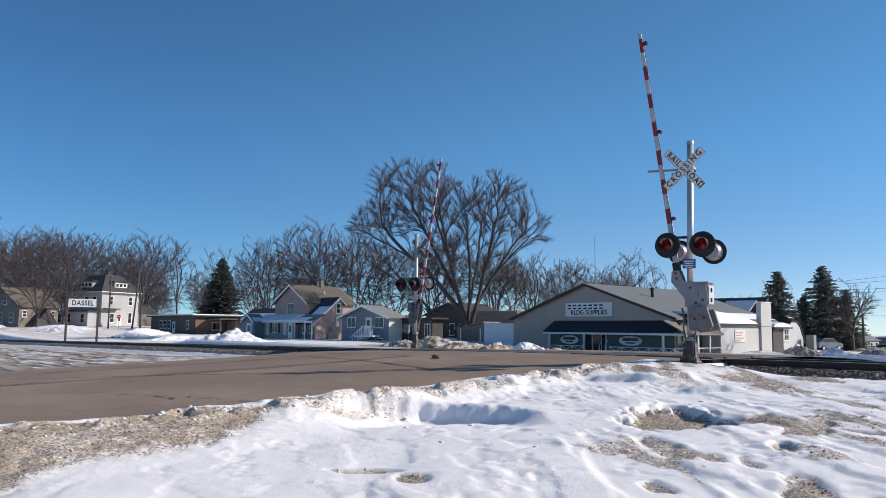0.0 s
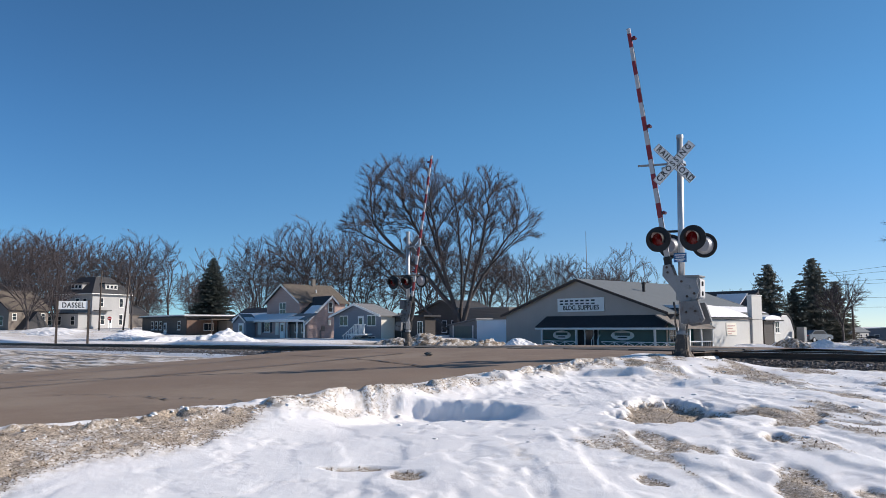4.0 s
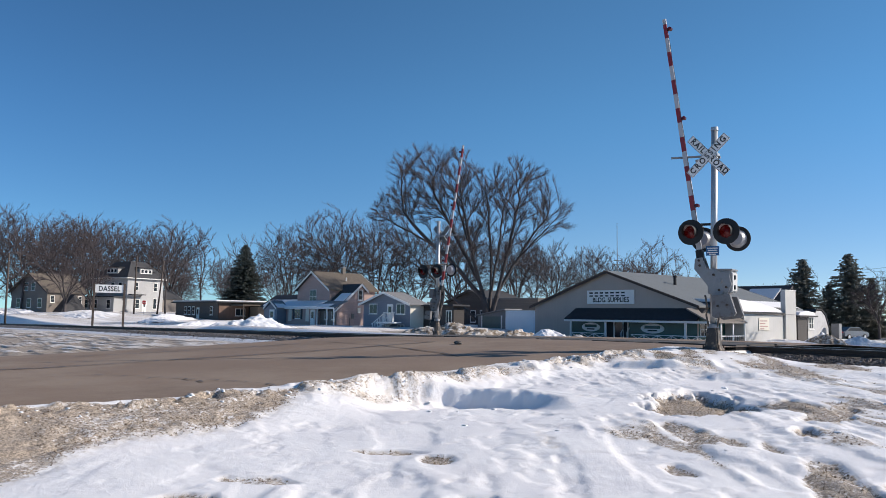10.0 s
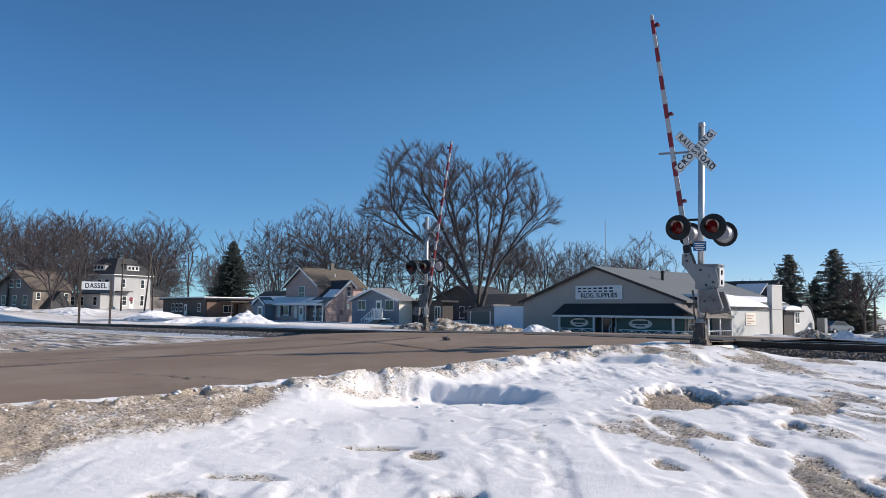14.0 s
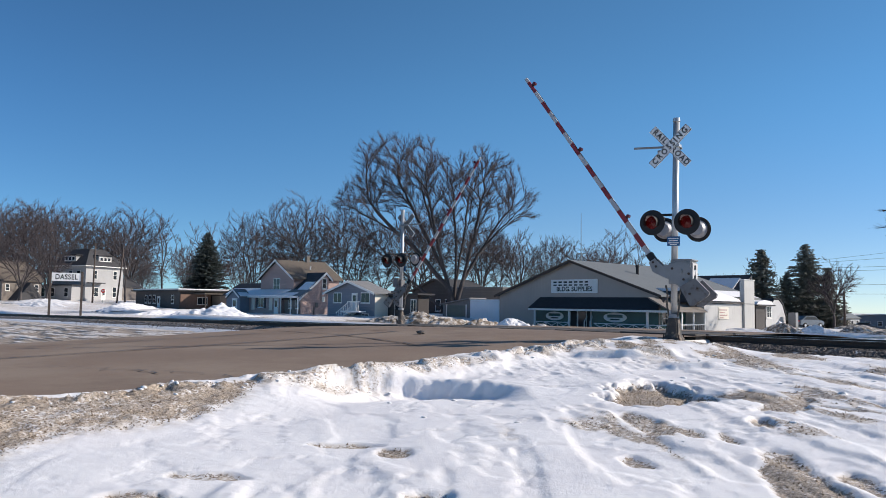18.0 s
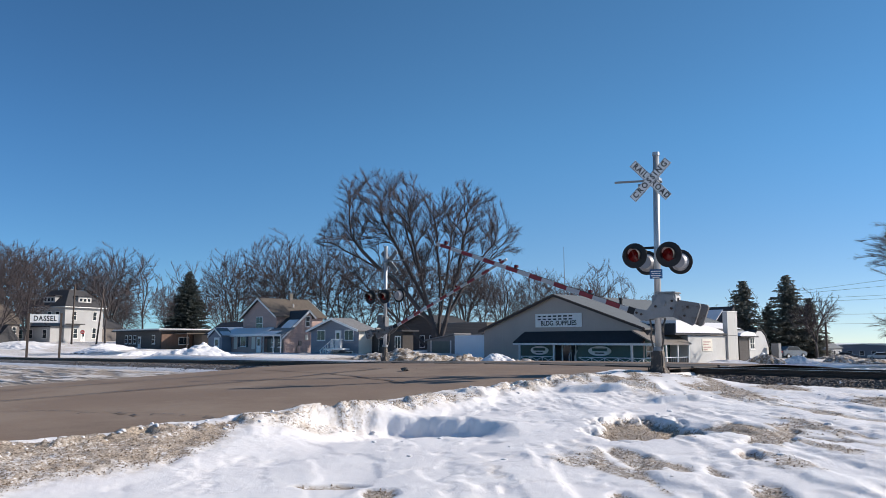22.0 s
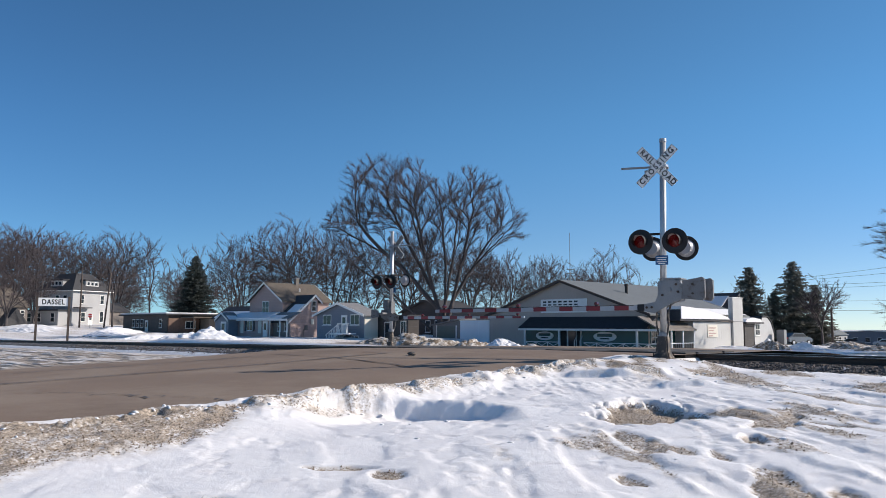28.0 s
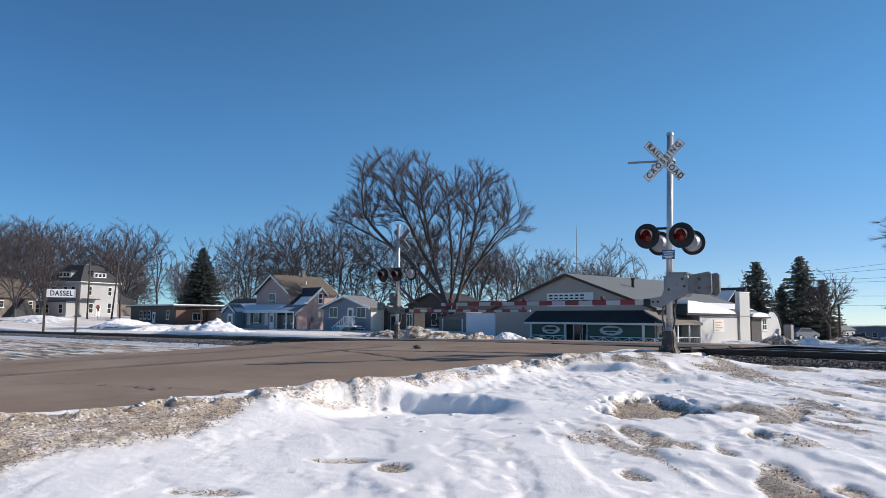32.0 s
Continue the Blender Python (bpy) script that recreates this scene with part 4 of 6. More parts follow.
def gable_body(name, x0, x1, y0, y1, z0, ze, zp, axis, mat, parent, label=""):
    if axis == "y":
        return part(name, prism(pentagon(x0, x1, z0, ze, zp), "y", y0, y1), mat, parent, label)
    return part(name, prism(pentagon(y0, y1, z0, ze, zp), "x", x0, x1), mat, parent, label)


def gable_roof(x0, x1, y0, y1, ze, zp, axis, mat, parent, over=0.35, thick=0.14, snow=(), trim=TRIM):
    """Two slabs with eaves, a fascia on each gable and, for each named side (0 low, 1 high), a snow sheet over a share of it from the eave up."""
    a0, a1 = (x0, x1) if axis == "y" else (y0, y1)
    b0, b1 = (y0, y1) if axis == "y" else (x0, x1)
    mid = (a0 + a1) / 2
    slope = (zp - ze) / (mid - a0)
    sides = ((a0 - over, mid), (a1 + over, mid))
    for i, (lo, top) in enumerate(sides):
        zl = ze - slope * over
        quad = [(lo, zl + 0.01), (top, zp + 0.01), (top, zp + thick), (lo, zl + thick)]
        part("roof_slope", prism(quad, "y" if axis == "y" else "x", b0 - over, b1 + over), mat, parent)
        for e in (b0 - over - 0.03, b1 + over):
            rake = [(lo, zl - 0.10), (top, zp - 0.10), (top, zp + thick + 0.01), (lo, zl + thick + 0.01)]
            part("rake_board", prism(rake, "y" if axis == "y" else "x", e, e + 0.03), trim, parent)
        for side, up, f0, f1 in snow:
            if side == i:
                q = [(lo + (top - lo) * 0.03, zl + (zp - zl) * 0.03 + thick + 0.003), (lo + (top - lo) * up, zl + (zp - zl) * up + thick + 0.003), (lo + (top - lo) * up, zl + (zp - zl) * up + thick + 0.06), (lo, zl + thick + 0.11)]
                part("roof_snow", prism(q, "y" if axis == "y" else "x", b0 + (b1 - b0) * f0, b0 + (b1 - b0) * f1), SNOW, parent, "snow left on the roof")


def window(parent, face, u, z, w, h, at=0.0, bars=(1, 2), casing=TRIM, glass=GLASS):
    """A framed window on the front (-y) or side (+x) wall. u: along the wall; z: its sill; at: the wall's plane."""
    def place(a0, a1, d0, d1, z0, z1):
        return boxed(a0, a1, at - d1, at - d0, z0, z1) if face == "front" else boxed(at + d0, at + d1, a0, a1, z0, z1)
    t = 0.09
    bm = place(u - w / 2 - t, u + w / 2 + t, 0.004, 0.03, z - t, z + h + t)
    win = part("window", bm, casing, parent)
    part("pane", place(u - w / 2, u + w / 2, 0.032, 0.038, z, z + h), glass, win)
    for i in range(1, bars[0]):
        x = u - w / 2 + w * i / bars[0]
        part("mullion", place(x - 0.025, x + 0.025, 0.04, 0.055, z, z + h), casing, win)
    for i in range(1, bars[1]):
        zz = z + h * i / bars[1]
        part("sash_bar", place(u - w / 2, u + w / 2, 0.04, 0.055, zz - 0.025, zz + 0.025), casing, win)
    part("sill", place(u - w / 2 - 0.14, u + w / 2 + 0.14, 0.004, 0.11, z - t - 0.05, z - t), casing, win)


def door(parent, face, u, z, w, h, at=0.0, mat=TRIM):
    def place(a0, a1, d0, d1, z0, z1):
        return boxed(a0, a1, at - d1, at - d0, z0, z1) if face == "front" else boxed(at + d0, at + d1, a0, a1, z0, z1)
    d = part("door", place(u - w / 2 - 0.08, u + w / 2 + 0.08, 0.004, 0.035, z, z + h + 0.08), TRIM, parent)
    part("door_leaf", place(u - w / 2, u + w / 2, 0.037, 0.06, z + 0.02, z + h), mat, d)
    part("door_pane", place(u - w * 0.3, u + w * 0.3, 0.062, 0.068, z + h * 0.5, z + h * 0.9), GLASS, d)
    part("door_knob", place(u + w * 0.36, u + w * 0.42, 0.06, 0.1, z + h * 0.45, z + h * 0.48), BLACK, d)


def chimney(parent, x, y, z0, z1, w=0.5, mat=WALL_BRICK):
    c = part("chimney", boxed(x - w / 2, x + w / 2, y - w / 2, y + w / 2, z0, z1, 0.015), mat, parent)
    part("chimney_cap", boxed(x - w / 2 - 0.06, x + w / 2 + 0.06, y - w / 2 - 0.06, y + w / 2 + 0.06, z1, z1 + 0.1, 0.01), SHINGLE_GREY, c)


def house(name, label, x, y, z, turn=0.0, category="house"):
    return thing(name, label, category, pose(x, y, z, 0, 0, turn))


def store():
    """The building-supply store whose gable faces the railway."""
    h = house("supply_store", "taupe gabled building supply store with a dark awning porch", -39.7, 63.0, -1.72, category="store")
    W, E, PK, D = 20.6, 3.62, 7.1, 19.0
    gable_body("wall_shell", -W, 0, 0, D, -0.6, E, PK, "y", WALL_THEISEN, h)
    gable_roof(-W, 0, 0, D, E, PK, "y", METAL_ROOF, h, 0.45, 0.16, trim=POLE_WOOD, snow=((1, 0.2, 0.25, 1.0),))
    sign = part("sign_board", boxed(-13.0, -7.0, -0.10, -0.03, 3.85, 5.25, 0.01), WHITE_SIGN, h, "white sign board with black painted letters")
    lettering("lettering", "BLDG.", 0.66, BLACK_PAINT, sign, pose(-11.35, -0.106, 4.24, 90, 0, 0), 1.0)
    lettering("lettering", "SUPPLIES", 0.66, BLACK_PAINT, sign, pose(-8.95, -0.106, 4.24, 90, 0, 0), 1.04)
    for k in range(7):
        x = -12.45 + k * 0.68
        part("name_bar", boxed(x - 0.22, x + 0.22, -0.112, -0.104, 4.90, 5.06), BLACK_PAINT, sign)
        part("name_bar", boxed(x - 0.22, x + 0.22, -0.112, -0.104, 4.60, 4.74), BLACK_PAINT, sign)
    # porch: awning, posts, rails
    aw = part("awning", prism([(0.0, 3.42), (-1.9, 2.30), (-1.9, 2.12), (-1.75, 2.12), (0.0, 3.2)], "x", -14.6, 0.9), AWNING_DARK, h, "dark shingled awning over the shop front")
    part("awning_fascia", boxed(-14.6, 2.35, -1.93, -1.86, 2.02, 2.22, 0.01), TRIM, aw)
    part("shop_panel", boxed(-15.1, -10.75, -0.06, -0.02, 0.3, 2.9), GREEN_PANEL, h, "dark green shop front panel")
    part("shop_panel", boxed(-7.7, -0.1, -0.06, -0.02, 0.3, 2.9), GREEN_PANEL, h, "dark green shop front panel")
    for x0, x1 in ((-15.1, -10.75), (-7.7, -0.1)):
        part("panel_frame", boxed(x0, x1, -0.09, -0.062, 2.28, 2.38), TRIM, h)
        part("panel_frame", boxed(x0, x1, -0.09, -0.062, 0.25, 0.35), TRIM, h)
    for cx, cz, w, hh in ((-12.5, 1.45, 1.2, 0.46), (-4.9, 1.45, 1.35, 0.48)):
        bm = bmesh.new()
        tube(bm, (0, -0.12, 0), (0, -0.07, 0), 1, 1, 40)
        bmesh.ops.transform(bm, matrix=Matrix.Translation((cx, 0, cz)) @ Matrix.Diagonal((w, 1, hh, 1)), verts=bm.verts[:])
        oval = part("oval_sign", bm, WHITE_SIGN, h, "white oval trade sign with dark bars")
        part("sign_bar", boxed(cx - w * 0.66, cx + w * 0.66, -0.135, -0.123, cz - 0.02, cz + 0.26), GREEN_PANEL, oval)
        part("sign_bar", boxed(cx - w * 0.4, cx + w * 0.4, -0.135, -0.123, cz - 0.26, cz - 0.14), BLACK_PAINT, oval)
    # flat black sheet on the wall between the two shop panels
    part("entrance_sheet", boxed(-10.7, -7.75, -0.05, -0.01, 0.0, 2.25), BLACK, h, "flat black sheet behind the entrance door")
    door(h, "front", -8.9, 0.02, 0.95, 2.05, -0.06, GLASS)
    for x in (-10.65, -9.5, -7.8):
        part("jamb", boxed(x - 0.06, x + 0.06, -0.12, -0.05, 0, 2.3), TRIM, h)
    for x in (-13.8, -9.25, -0.19, 2.15):
        part("porch_post", boxed(x - 0.09, x + 0.09, -1.83, -1.65, -0.4, 2.14, 0.01), TRIM, h)
    part("porch_floor", boxed(-15.2, 2.4, -1.95, -0.02, -0.6, -0.02, 0.02), SHINGLE_GREY, h)
    for x0, x1, n in ((-13.8, -9.25, 3), (-6.2, -0.19, 4), (-0.19, 2.15, 2)):
        for z in (0.12, 0.82):
            part("porch_rail", boxed(x0, x1, -1.78, -1.70, z, z + 0.08), TRIM, h)
        for k in range(n):
            a, b = x0 + (x1 - x0) * k / n, x0 + (x1 - x0) * (k + 1) / n
            part("rail_post", boxed(b - 0.04, b + 0.04, -1.78, -1.70, 0.0, 0.86), TRIM, h)
            for s in (0, 1):
                bm = bmesh.new()
                tube(bm, (a, -1.74, 0.18 + 0.64 * s), (b, -1.74, 0.82 - 0.64 * s), 0.035, sides=6)
                part("cross_brace", bm, TRIM, h)
    for x in (-7.1, -6.4):
        part("door_rail", rod((x, -2.1, -0.3), (x, -2.1, 1.0), 0.04, sides=10), TRIM, h, "white hand rail post")
        part("door_rail", rod((x, -2.1, 1.0), (x - 0.5, -1.0, 1.5), 0.04, sides=10), TRIM, h, "white sloping hand rail")
    # the awning and porch turn the corner to the sunny side
    part("side_awning", prism([(0.0, 3.40), (2.35, 2.2), (2.35, 2.08), (0.0, 3.25)], "y", -1.85, 4.5), AWNING_METAL, h, "weathered ribbed metal side awning")
    for y in (0.3, 2.3, 4.3):
        part("porch_post", boxed(2.08, 2.20, y - 0.06, y + 0.06, -0.2, 2.14), TRIM, h)
    for y in np.arange(-1.4, 4.3, 0.34):
        part("baluster", boxed(2.11, 2.17, y - 0.025, y + 0.025, -0.1, 0.9), WALL_TAN, h)
    part("porch_rail", boxed(2.09, 2.19, -1.7, 4.3, 0.88, 0.96), TRIM, h)
    part("side_panel", boxed(0.004, 0.05, 0.15, 4.5, 0.0, 2.9), GREEN_PANEL, h, "dark green side panel under the awning")
    for y in (0.9, 2.5):
        window(h, "side", y, 0.9, 1.1, 1.1, 0.05, (2, 2))
    part("flue", rod((-6.4, 6.0, 4.8), (-6.4, 6.0, 6.7), 0.16, 0.16, 14), BLACK, h, "dark stove pipe")
    part("flue_cap", rod((-6.4, 6.0, 6.7), (-6.4, 6.0, 6.9), 0.24, 0.2, 14), BLACK, h)
    # low white annexe with a snowy roof, and the tall fire wall at its end
    an = house("store_annexe", "low white annexe with a snow-covered curved roof", -37.8, 66.4, -1.5, category="annexe")
    part("wall_shell", boxed(-9.5, 0, 1.25, 8.85, -0.4, 2.75, 0.02), WALL_STORE_WHITE, an)
    part("roof", prism([(-1.5, 2.78), (8.8, 2.78), (8.8, 2.9), (6, 3.25), (3, 3.6), (0, 3.8), (-1.5, 3.85)], "x", -9.5, 0.25), SHINGLE_DARK, an)
    part("roof_snow", prism([(-1.4, 2.98), (8.0, 2.98), (7.6, 3.2), (6, 3.5), (3, 3.9), (0, 4.1), (-1.4, 4.15)], "x", -9.3, 0.32), SNOW, an, "thick snow on the roof")
    wb = part("notice", boxed(0.01, 0.05, 3.9, 5.9, 1.2, 2.4, 0.005), WALL_CREAM, an, "pale notice board with dark marks")
    for zz, y1 in ((2.12, 5.5), (1.86, 5.1), (1.6, 5.6), (1.36, 4.9)):
        part("notice_bar", boxed(0.055, 0.062, 4.1, y1, zz - 0.05, zz + 0.05), NOTICE_INK, wb)
    fw = house("fire_wall", "tall narrow white wall at the end of the annexe", -37.6, 75.3, -1.5, category="wall")
    part("wall", boxed(-0.5, 0, 0, 2.2, -0.4, 5.2, 0.02), WALL_STORE_WHITE, fw)
    part("coping", boxed(-0.55, 0.05, -0.05, 2.25, 5.2, 5.28, 0.01), TRIM, fw)
    part("band", boxed(0.005, 0.03, 0, 2.2, 2.75, 2.81), SHINGLE_GREY, fw)
    # the dark-roofed hall behind
    hall = house("back_hall", "dark-roofed hall with a patch of snow on the roof", -43.9, 86.0, -1.4, category="hall")
    part("wall_shell", boxed(-13, 0, 0, 3.6, -0.4, 4.0, 0.02), WALL_BROWN, hall)
    part("roof_slope", prism([(-0.4, 3.4), (3.7, 6.3), (3.9, 4.0), (3.6, 4.0), (3.4, 5.9), (-0.4, 3.2)], "x", -13.3, 0.1), SHINGLE_DARK, hall)
    part("roof_snow", prism([(0.5, 4.05), (3.0, 5.82), (3.0, 5.92), (0.5, 4.17)], "x", -4.9, -1.0), SNOW, hall, "patch of snow in shade")
    mast = thing("radio_mast", "thin grey radio mast with a whip aerial", "radio mast", pose(-61.7, 79.6, -1.3))
    part("pole", rod((0, 0, 0), (0, 0, 9.0), 0.11, 0.09, 8), CAST_GREY, mast)
    part("whip", rod((0, 0, 9.0), (0, 0, 14.2), 0.055, 0.03, 6), CAST_GREY, mast)
    for z in (8.2, 8.9, 9.4):
        part("dipole", rod((-0.55, 0, z), (0.55, 0.2, z), 0.05, sides=6), CAST_GREY, mast)


def pink_house():
    h = house("pink_house", "pink two-storey house with brown roofs and a snowy porch", -84.4, 50.7, -0.85)
    gable_body("wall_shell", -8.4, 0, 0, 6.9, -0.4, 4.72, 6.98, "y", WALL_PINK, h)
    gable_roof(-8.4, 0, 0, 6.9, 4.72, 6.98, "y", SHINGLE_BROWN, h, 0.4)
    window(h, "front", -4.2, 3.0, 1.5, 1.6, 0, (2, 2))
    chimney(h, -4.0, 4.4, 6.7, 7.75, 0.5, WALL_TAN)
    part("roof_vent", rod((-1.6, 3.4, 5.9), (-1.6, 3.4, 6.35), 0.09, sides=10), TRIM, h, "white vent pipe")
    # sunny wing with one long and one short roof slope
    part("wing_shell", prism([(-0.9, -0.4), (3.1, -0.4), (3.1, 4.66), (2.54, 5.18), (-0.9, 2.1)], "x", 0.02, 3.2), WALL_PINK, h, "sunlit pink wing wall")
    for quad in ([(-1.3, 1.86), (2.54, 5.24), (2.54, 5.40), (-1.3, 2.02)], [(2.54, 5.24), (3.55, 4.34), (3.55, 4.50), (2.54, 5.40)]):
        part("roof_slope", prism(quad, "x", -1.2, 3.5), SHINGLE_DARK, h)
        part("rake_board", prism([(p[0], p[1] - 0.14) for p in quad[:2]] + [(p[0], p[1] + 0.02) for p in quad[2:]], "x", 3.5, 3.54), TRIM, h, "white rake board")
    part("roof_snow", prism([(-1.2, 2.125), (1.1, 4.15), (1.1, 4.20), (-1.2, 2.24)], "x", 1.1, 3.4), SNOW, h, "snow left on the wing roof")
    window(h, "side", 2.5, 3.4, 0.5, 1.15, 3.2)
    part("meter_box", boxed(3.21, 3.36, 2.1, 2.5, 1.7, 2.35, 0.02), WALL_CREAM, h)
    part("meter_box", boxed(3.21, 3.34, 1.2, 1.6, 1.0, 1.6, 0.02), WALL_TAN, h)
    part("conduit", rod((3.26, 1.0, 0.0), (3.26, 1.0, 1.1), 0.05, sides=8), WALL_TAN, h)
    # closed porch with snow on its roof
    part("porch_shell", boxed(-10.6, -0.55, -1.6, -0.02, -0.4, 2.25, 0.02), WALL_PINK, h)
    part("porch_roof", prism([(-2.0, 2.2), (0.0, 3.1), (0.0, 3.22), (-2.0, 2.34)], "x", -11.0, 4.35), SHINGLE_GREY, h)
    part("roof_snow", prism([(-2.0, 2.35), (-0.2, 3.14), (-0.2, 3.27), (-2.0, 2.47)], "x", -10.9, -0.2), SNOW, h, "snow on the porch roof")
    part("roof_snow", prism([(-2.0, 2.35), (-1.1, 2.75), (-1.1, 2.82), (-2.0, 2.44)], "x", -0.1, 3.0), SNOW, h, "strip of snow along the porch eave")
    part("porch_fascia", boxed(-11.0, 4.35, -2.06, -2.01, 2.14, 2.36), TRIM, h)
    window(h, "front", -5.3, 0.95, 1.3, 1.1, -1.6, (2, 1))
    for u in (-6.35, -4.25):
        part("shutter", boxed(u - 0.22, u + 0.22, -1.66, -1.61, 0.8, 2.12, 0.01), SHINGLE_DARK, h, "dark shutter")
    for u in (-7.3, -2.7):
        part("wall_panel", boxed(u - 0.42, u + 0.42, -1.65, -1.61, 0.55, 2.1, 0.01), WALL_CREAM, h, "pale wall panel")
    door(h, "front", -1.35, 0.0, 0.95, 2.0, -1.6)
    # open porch beside the door
    part("porch_slab", boxed(-0.5, 4.3, -1.95, -0.95, -0.5, 0.1, 0.02), SHINGLE_GREY, h)
    part("porch_wall", boxed(-0.5, 3.15, -1.02, -0.92, -0.4, 2.5), WALL_TAN, h)
    for x in (0.16, 2.5, 4.15):
        part("canopy_post", boxed(x - 0.06, x + 0.06, -1.92, -1.8, 0.1, 2.2), TRIM, h)
    for x in (1.0, 2.6):
        window(h, "front", x, 0.9, 0.6, 1.0, -1.02)
    # gabled entry shed and the low snowy wing behind it
    gable_body("entry_shell", -11.7, -8.4, -3.0, -1.65, -0.4, 2.25, 3.15, "y", WALL_BLUEGREY, h)
    gable_roof(-11.7, -8.4, -3.0, -1.65, 2.25, 3.15, "y", SHINGLE_GREY, h, 0.25, snow=((0, 0.9, 0, 1), (1, 0.5, 0, 1)))
    door(h, "front", -9.75, 0.0, 1.3, 1.95, -3.0)
    part("rear_shell", boxed(-19.5, -8.45, 0.6, 5.0, -0.4, 2.6, 0.02), WALL_BLUEGREY, h)
    part("rear_roof", prism([(0.2, 2.55), (2.8, 4.25), (5.4, 2.55), (5.4, 2.42), (0.2, 2.42)], "x", -20.0, -8.45), SHINGLE_DARK, h)
    part("roof_snow", prism([(0.2, 2.57), (1.5, 3.42), (1.5, 3.5), (0.2, 2.70)], "x", -19.0, -8.5), SNOW, h, "snow on the lower half of the roof")


def grey_house():
    h = house("grey_house", "blue-grey split-level house with white stairs to the door", -66.4, 50.1, -1.0)
    gable_body("wall_shell", -9.3, -0.2, 0, 1.85, -0.5, 2.9, 4.15, "y", WALL_BLUEGREY, h)
    part("side_wall", boxed(-0.196, -0.17, 0.02, 1.84, -0.4, 2.85), WALL_CREAM, h, "cream side wall in the sun")
    gable_roof(-9.3, -0.2, 0, 1.85, 2.9, 4.15, "y", SHINGLE_GREY, h, 0.45)
    for u in (-7.25, -1.9):
        window(h, "front", u, 1.85, 1.45, 1.0, 0, (2, 1))
    window(h, "front", -1.85, 0.15, 1.15, 0.4, 0, (2, 1))
    door(h, "front", -3.9, 0.95, 0.95, 1.85)
    part("landing", boxed(-4.6, -2.2, -1.5, -0.02, 0.72, 0.9, 0.01), TRIM, h)
    for x in np.arange(-3.1, -0.95, 0.24):
        part("baluster", boxed(x - 0.025, x + 0.025, -1.5, -1.45, 0.85, 1.9), TRIM, h)
    part("stair_rail", boxed(-3.15, -0.95, -1.52, -1.43, 1.86, 1.95), TRIM, h)
    part("landing_edge", boxed(-3.15, -0.95, -1.52, -0.6, 0.78, 0.92), TRIM, h)
    for i in range(7):
        part("stair_tread", boxed(-3.4 - i * 0.32, -3.08 - i * 0.32, -1.45, -0.45, 0.70 - i * 0.16, 0.78 - i * 0.16, 0.005), TRIM, h)
        for y in (-1.48, -0.42):
            part("baluster", boxed(-3.26 - i * 0.32, -3.21 - i * 0.32, y - 0.025, y + 0.025, 0.7 - i * 0.16, 1.66 - i * 0.16), TRIM, h)
    for y in (-1.48, -0.42):
        bm = bmesh.new()
        tube(bm, (-3.1, y, 1.8), (-5.4, y, 0.62), 0.05, sides=6)
        part("hand_rail", bm, TRIM, h)
        bm = bmesh.new()
        tube(bm, (-3.1, y, 0.72), (-5.4, y, -0.42), 0.11, sides=4)
        part("stringer", bm, TRIM, h)


def dark_house():
    h = house("brown_house", "dark brown flat-roofed house with wide eaves", -61.6, 52.05, -0.95)
    part("wall_shell", boxed(-5.3, 0, 0, 1.5, -0.4, 2.62, 0.02), WALL_BROWN, h)
    part("flat_roof", boxed(-5.9, 0.45, -0.5, 1.9, 2.62, 2.82, 0.03), SHINGLE_DARK, h)
    window(h, "front", -0.75, 0.75, 0.75, 1.35, 0, (2, 1))
    door(h, "front", -3.4, 0, 0.9, 2.0, 0, WALL_BROWN)
    g = house("brown_cottage", "dark brown gabled cottage behind the maple", -76.3, 72.0, -1.1)
    gable_body("wall_shell", -10.3, 0, 0, 6.0, -0.4, 3.75, 5.4, "y", WALL_BROWN, g)
    gable_roof(-10.3, 0, 0, 6.0, 3.75, 5.4, "y", SHINGLE_DARK, g, 0.4, trim=WALL_BROWN)
    for u in (-4.6, -2.6):
        window(g, "front", u, 1.0, 0.9, 1.5, 0, (1, 2))


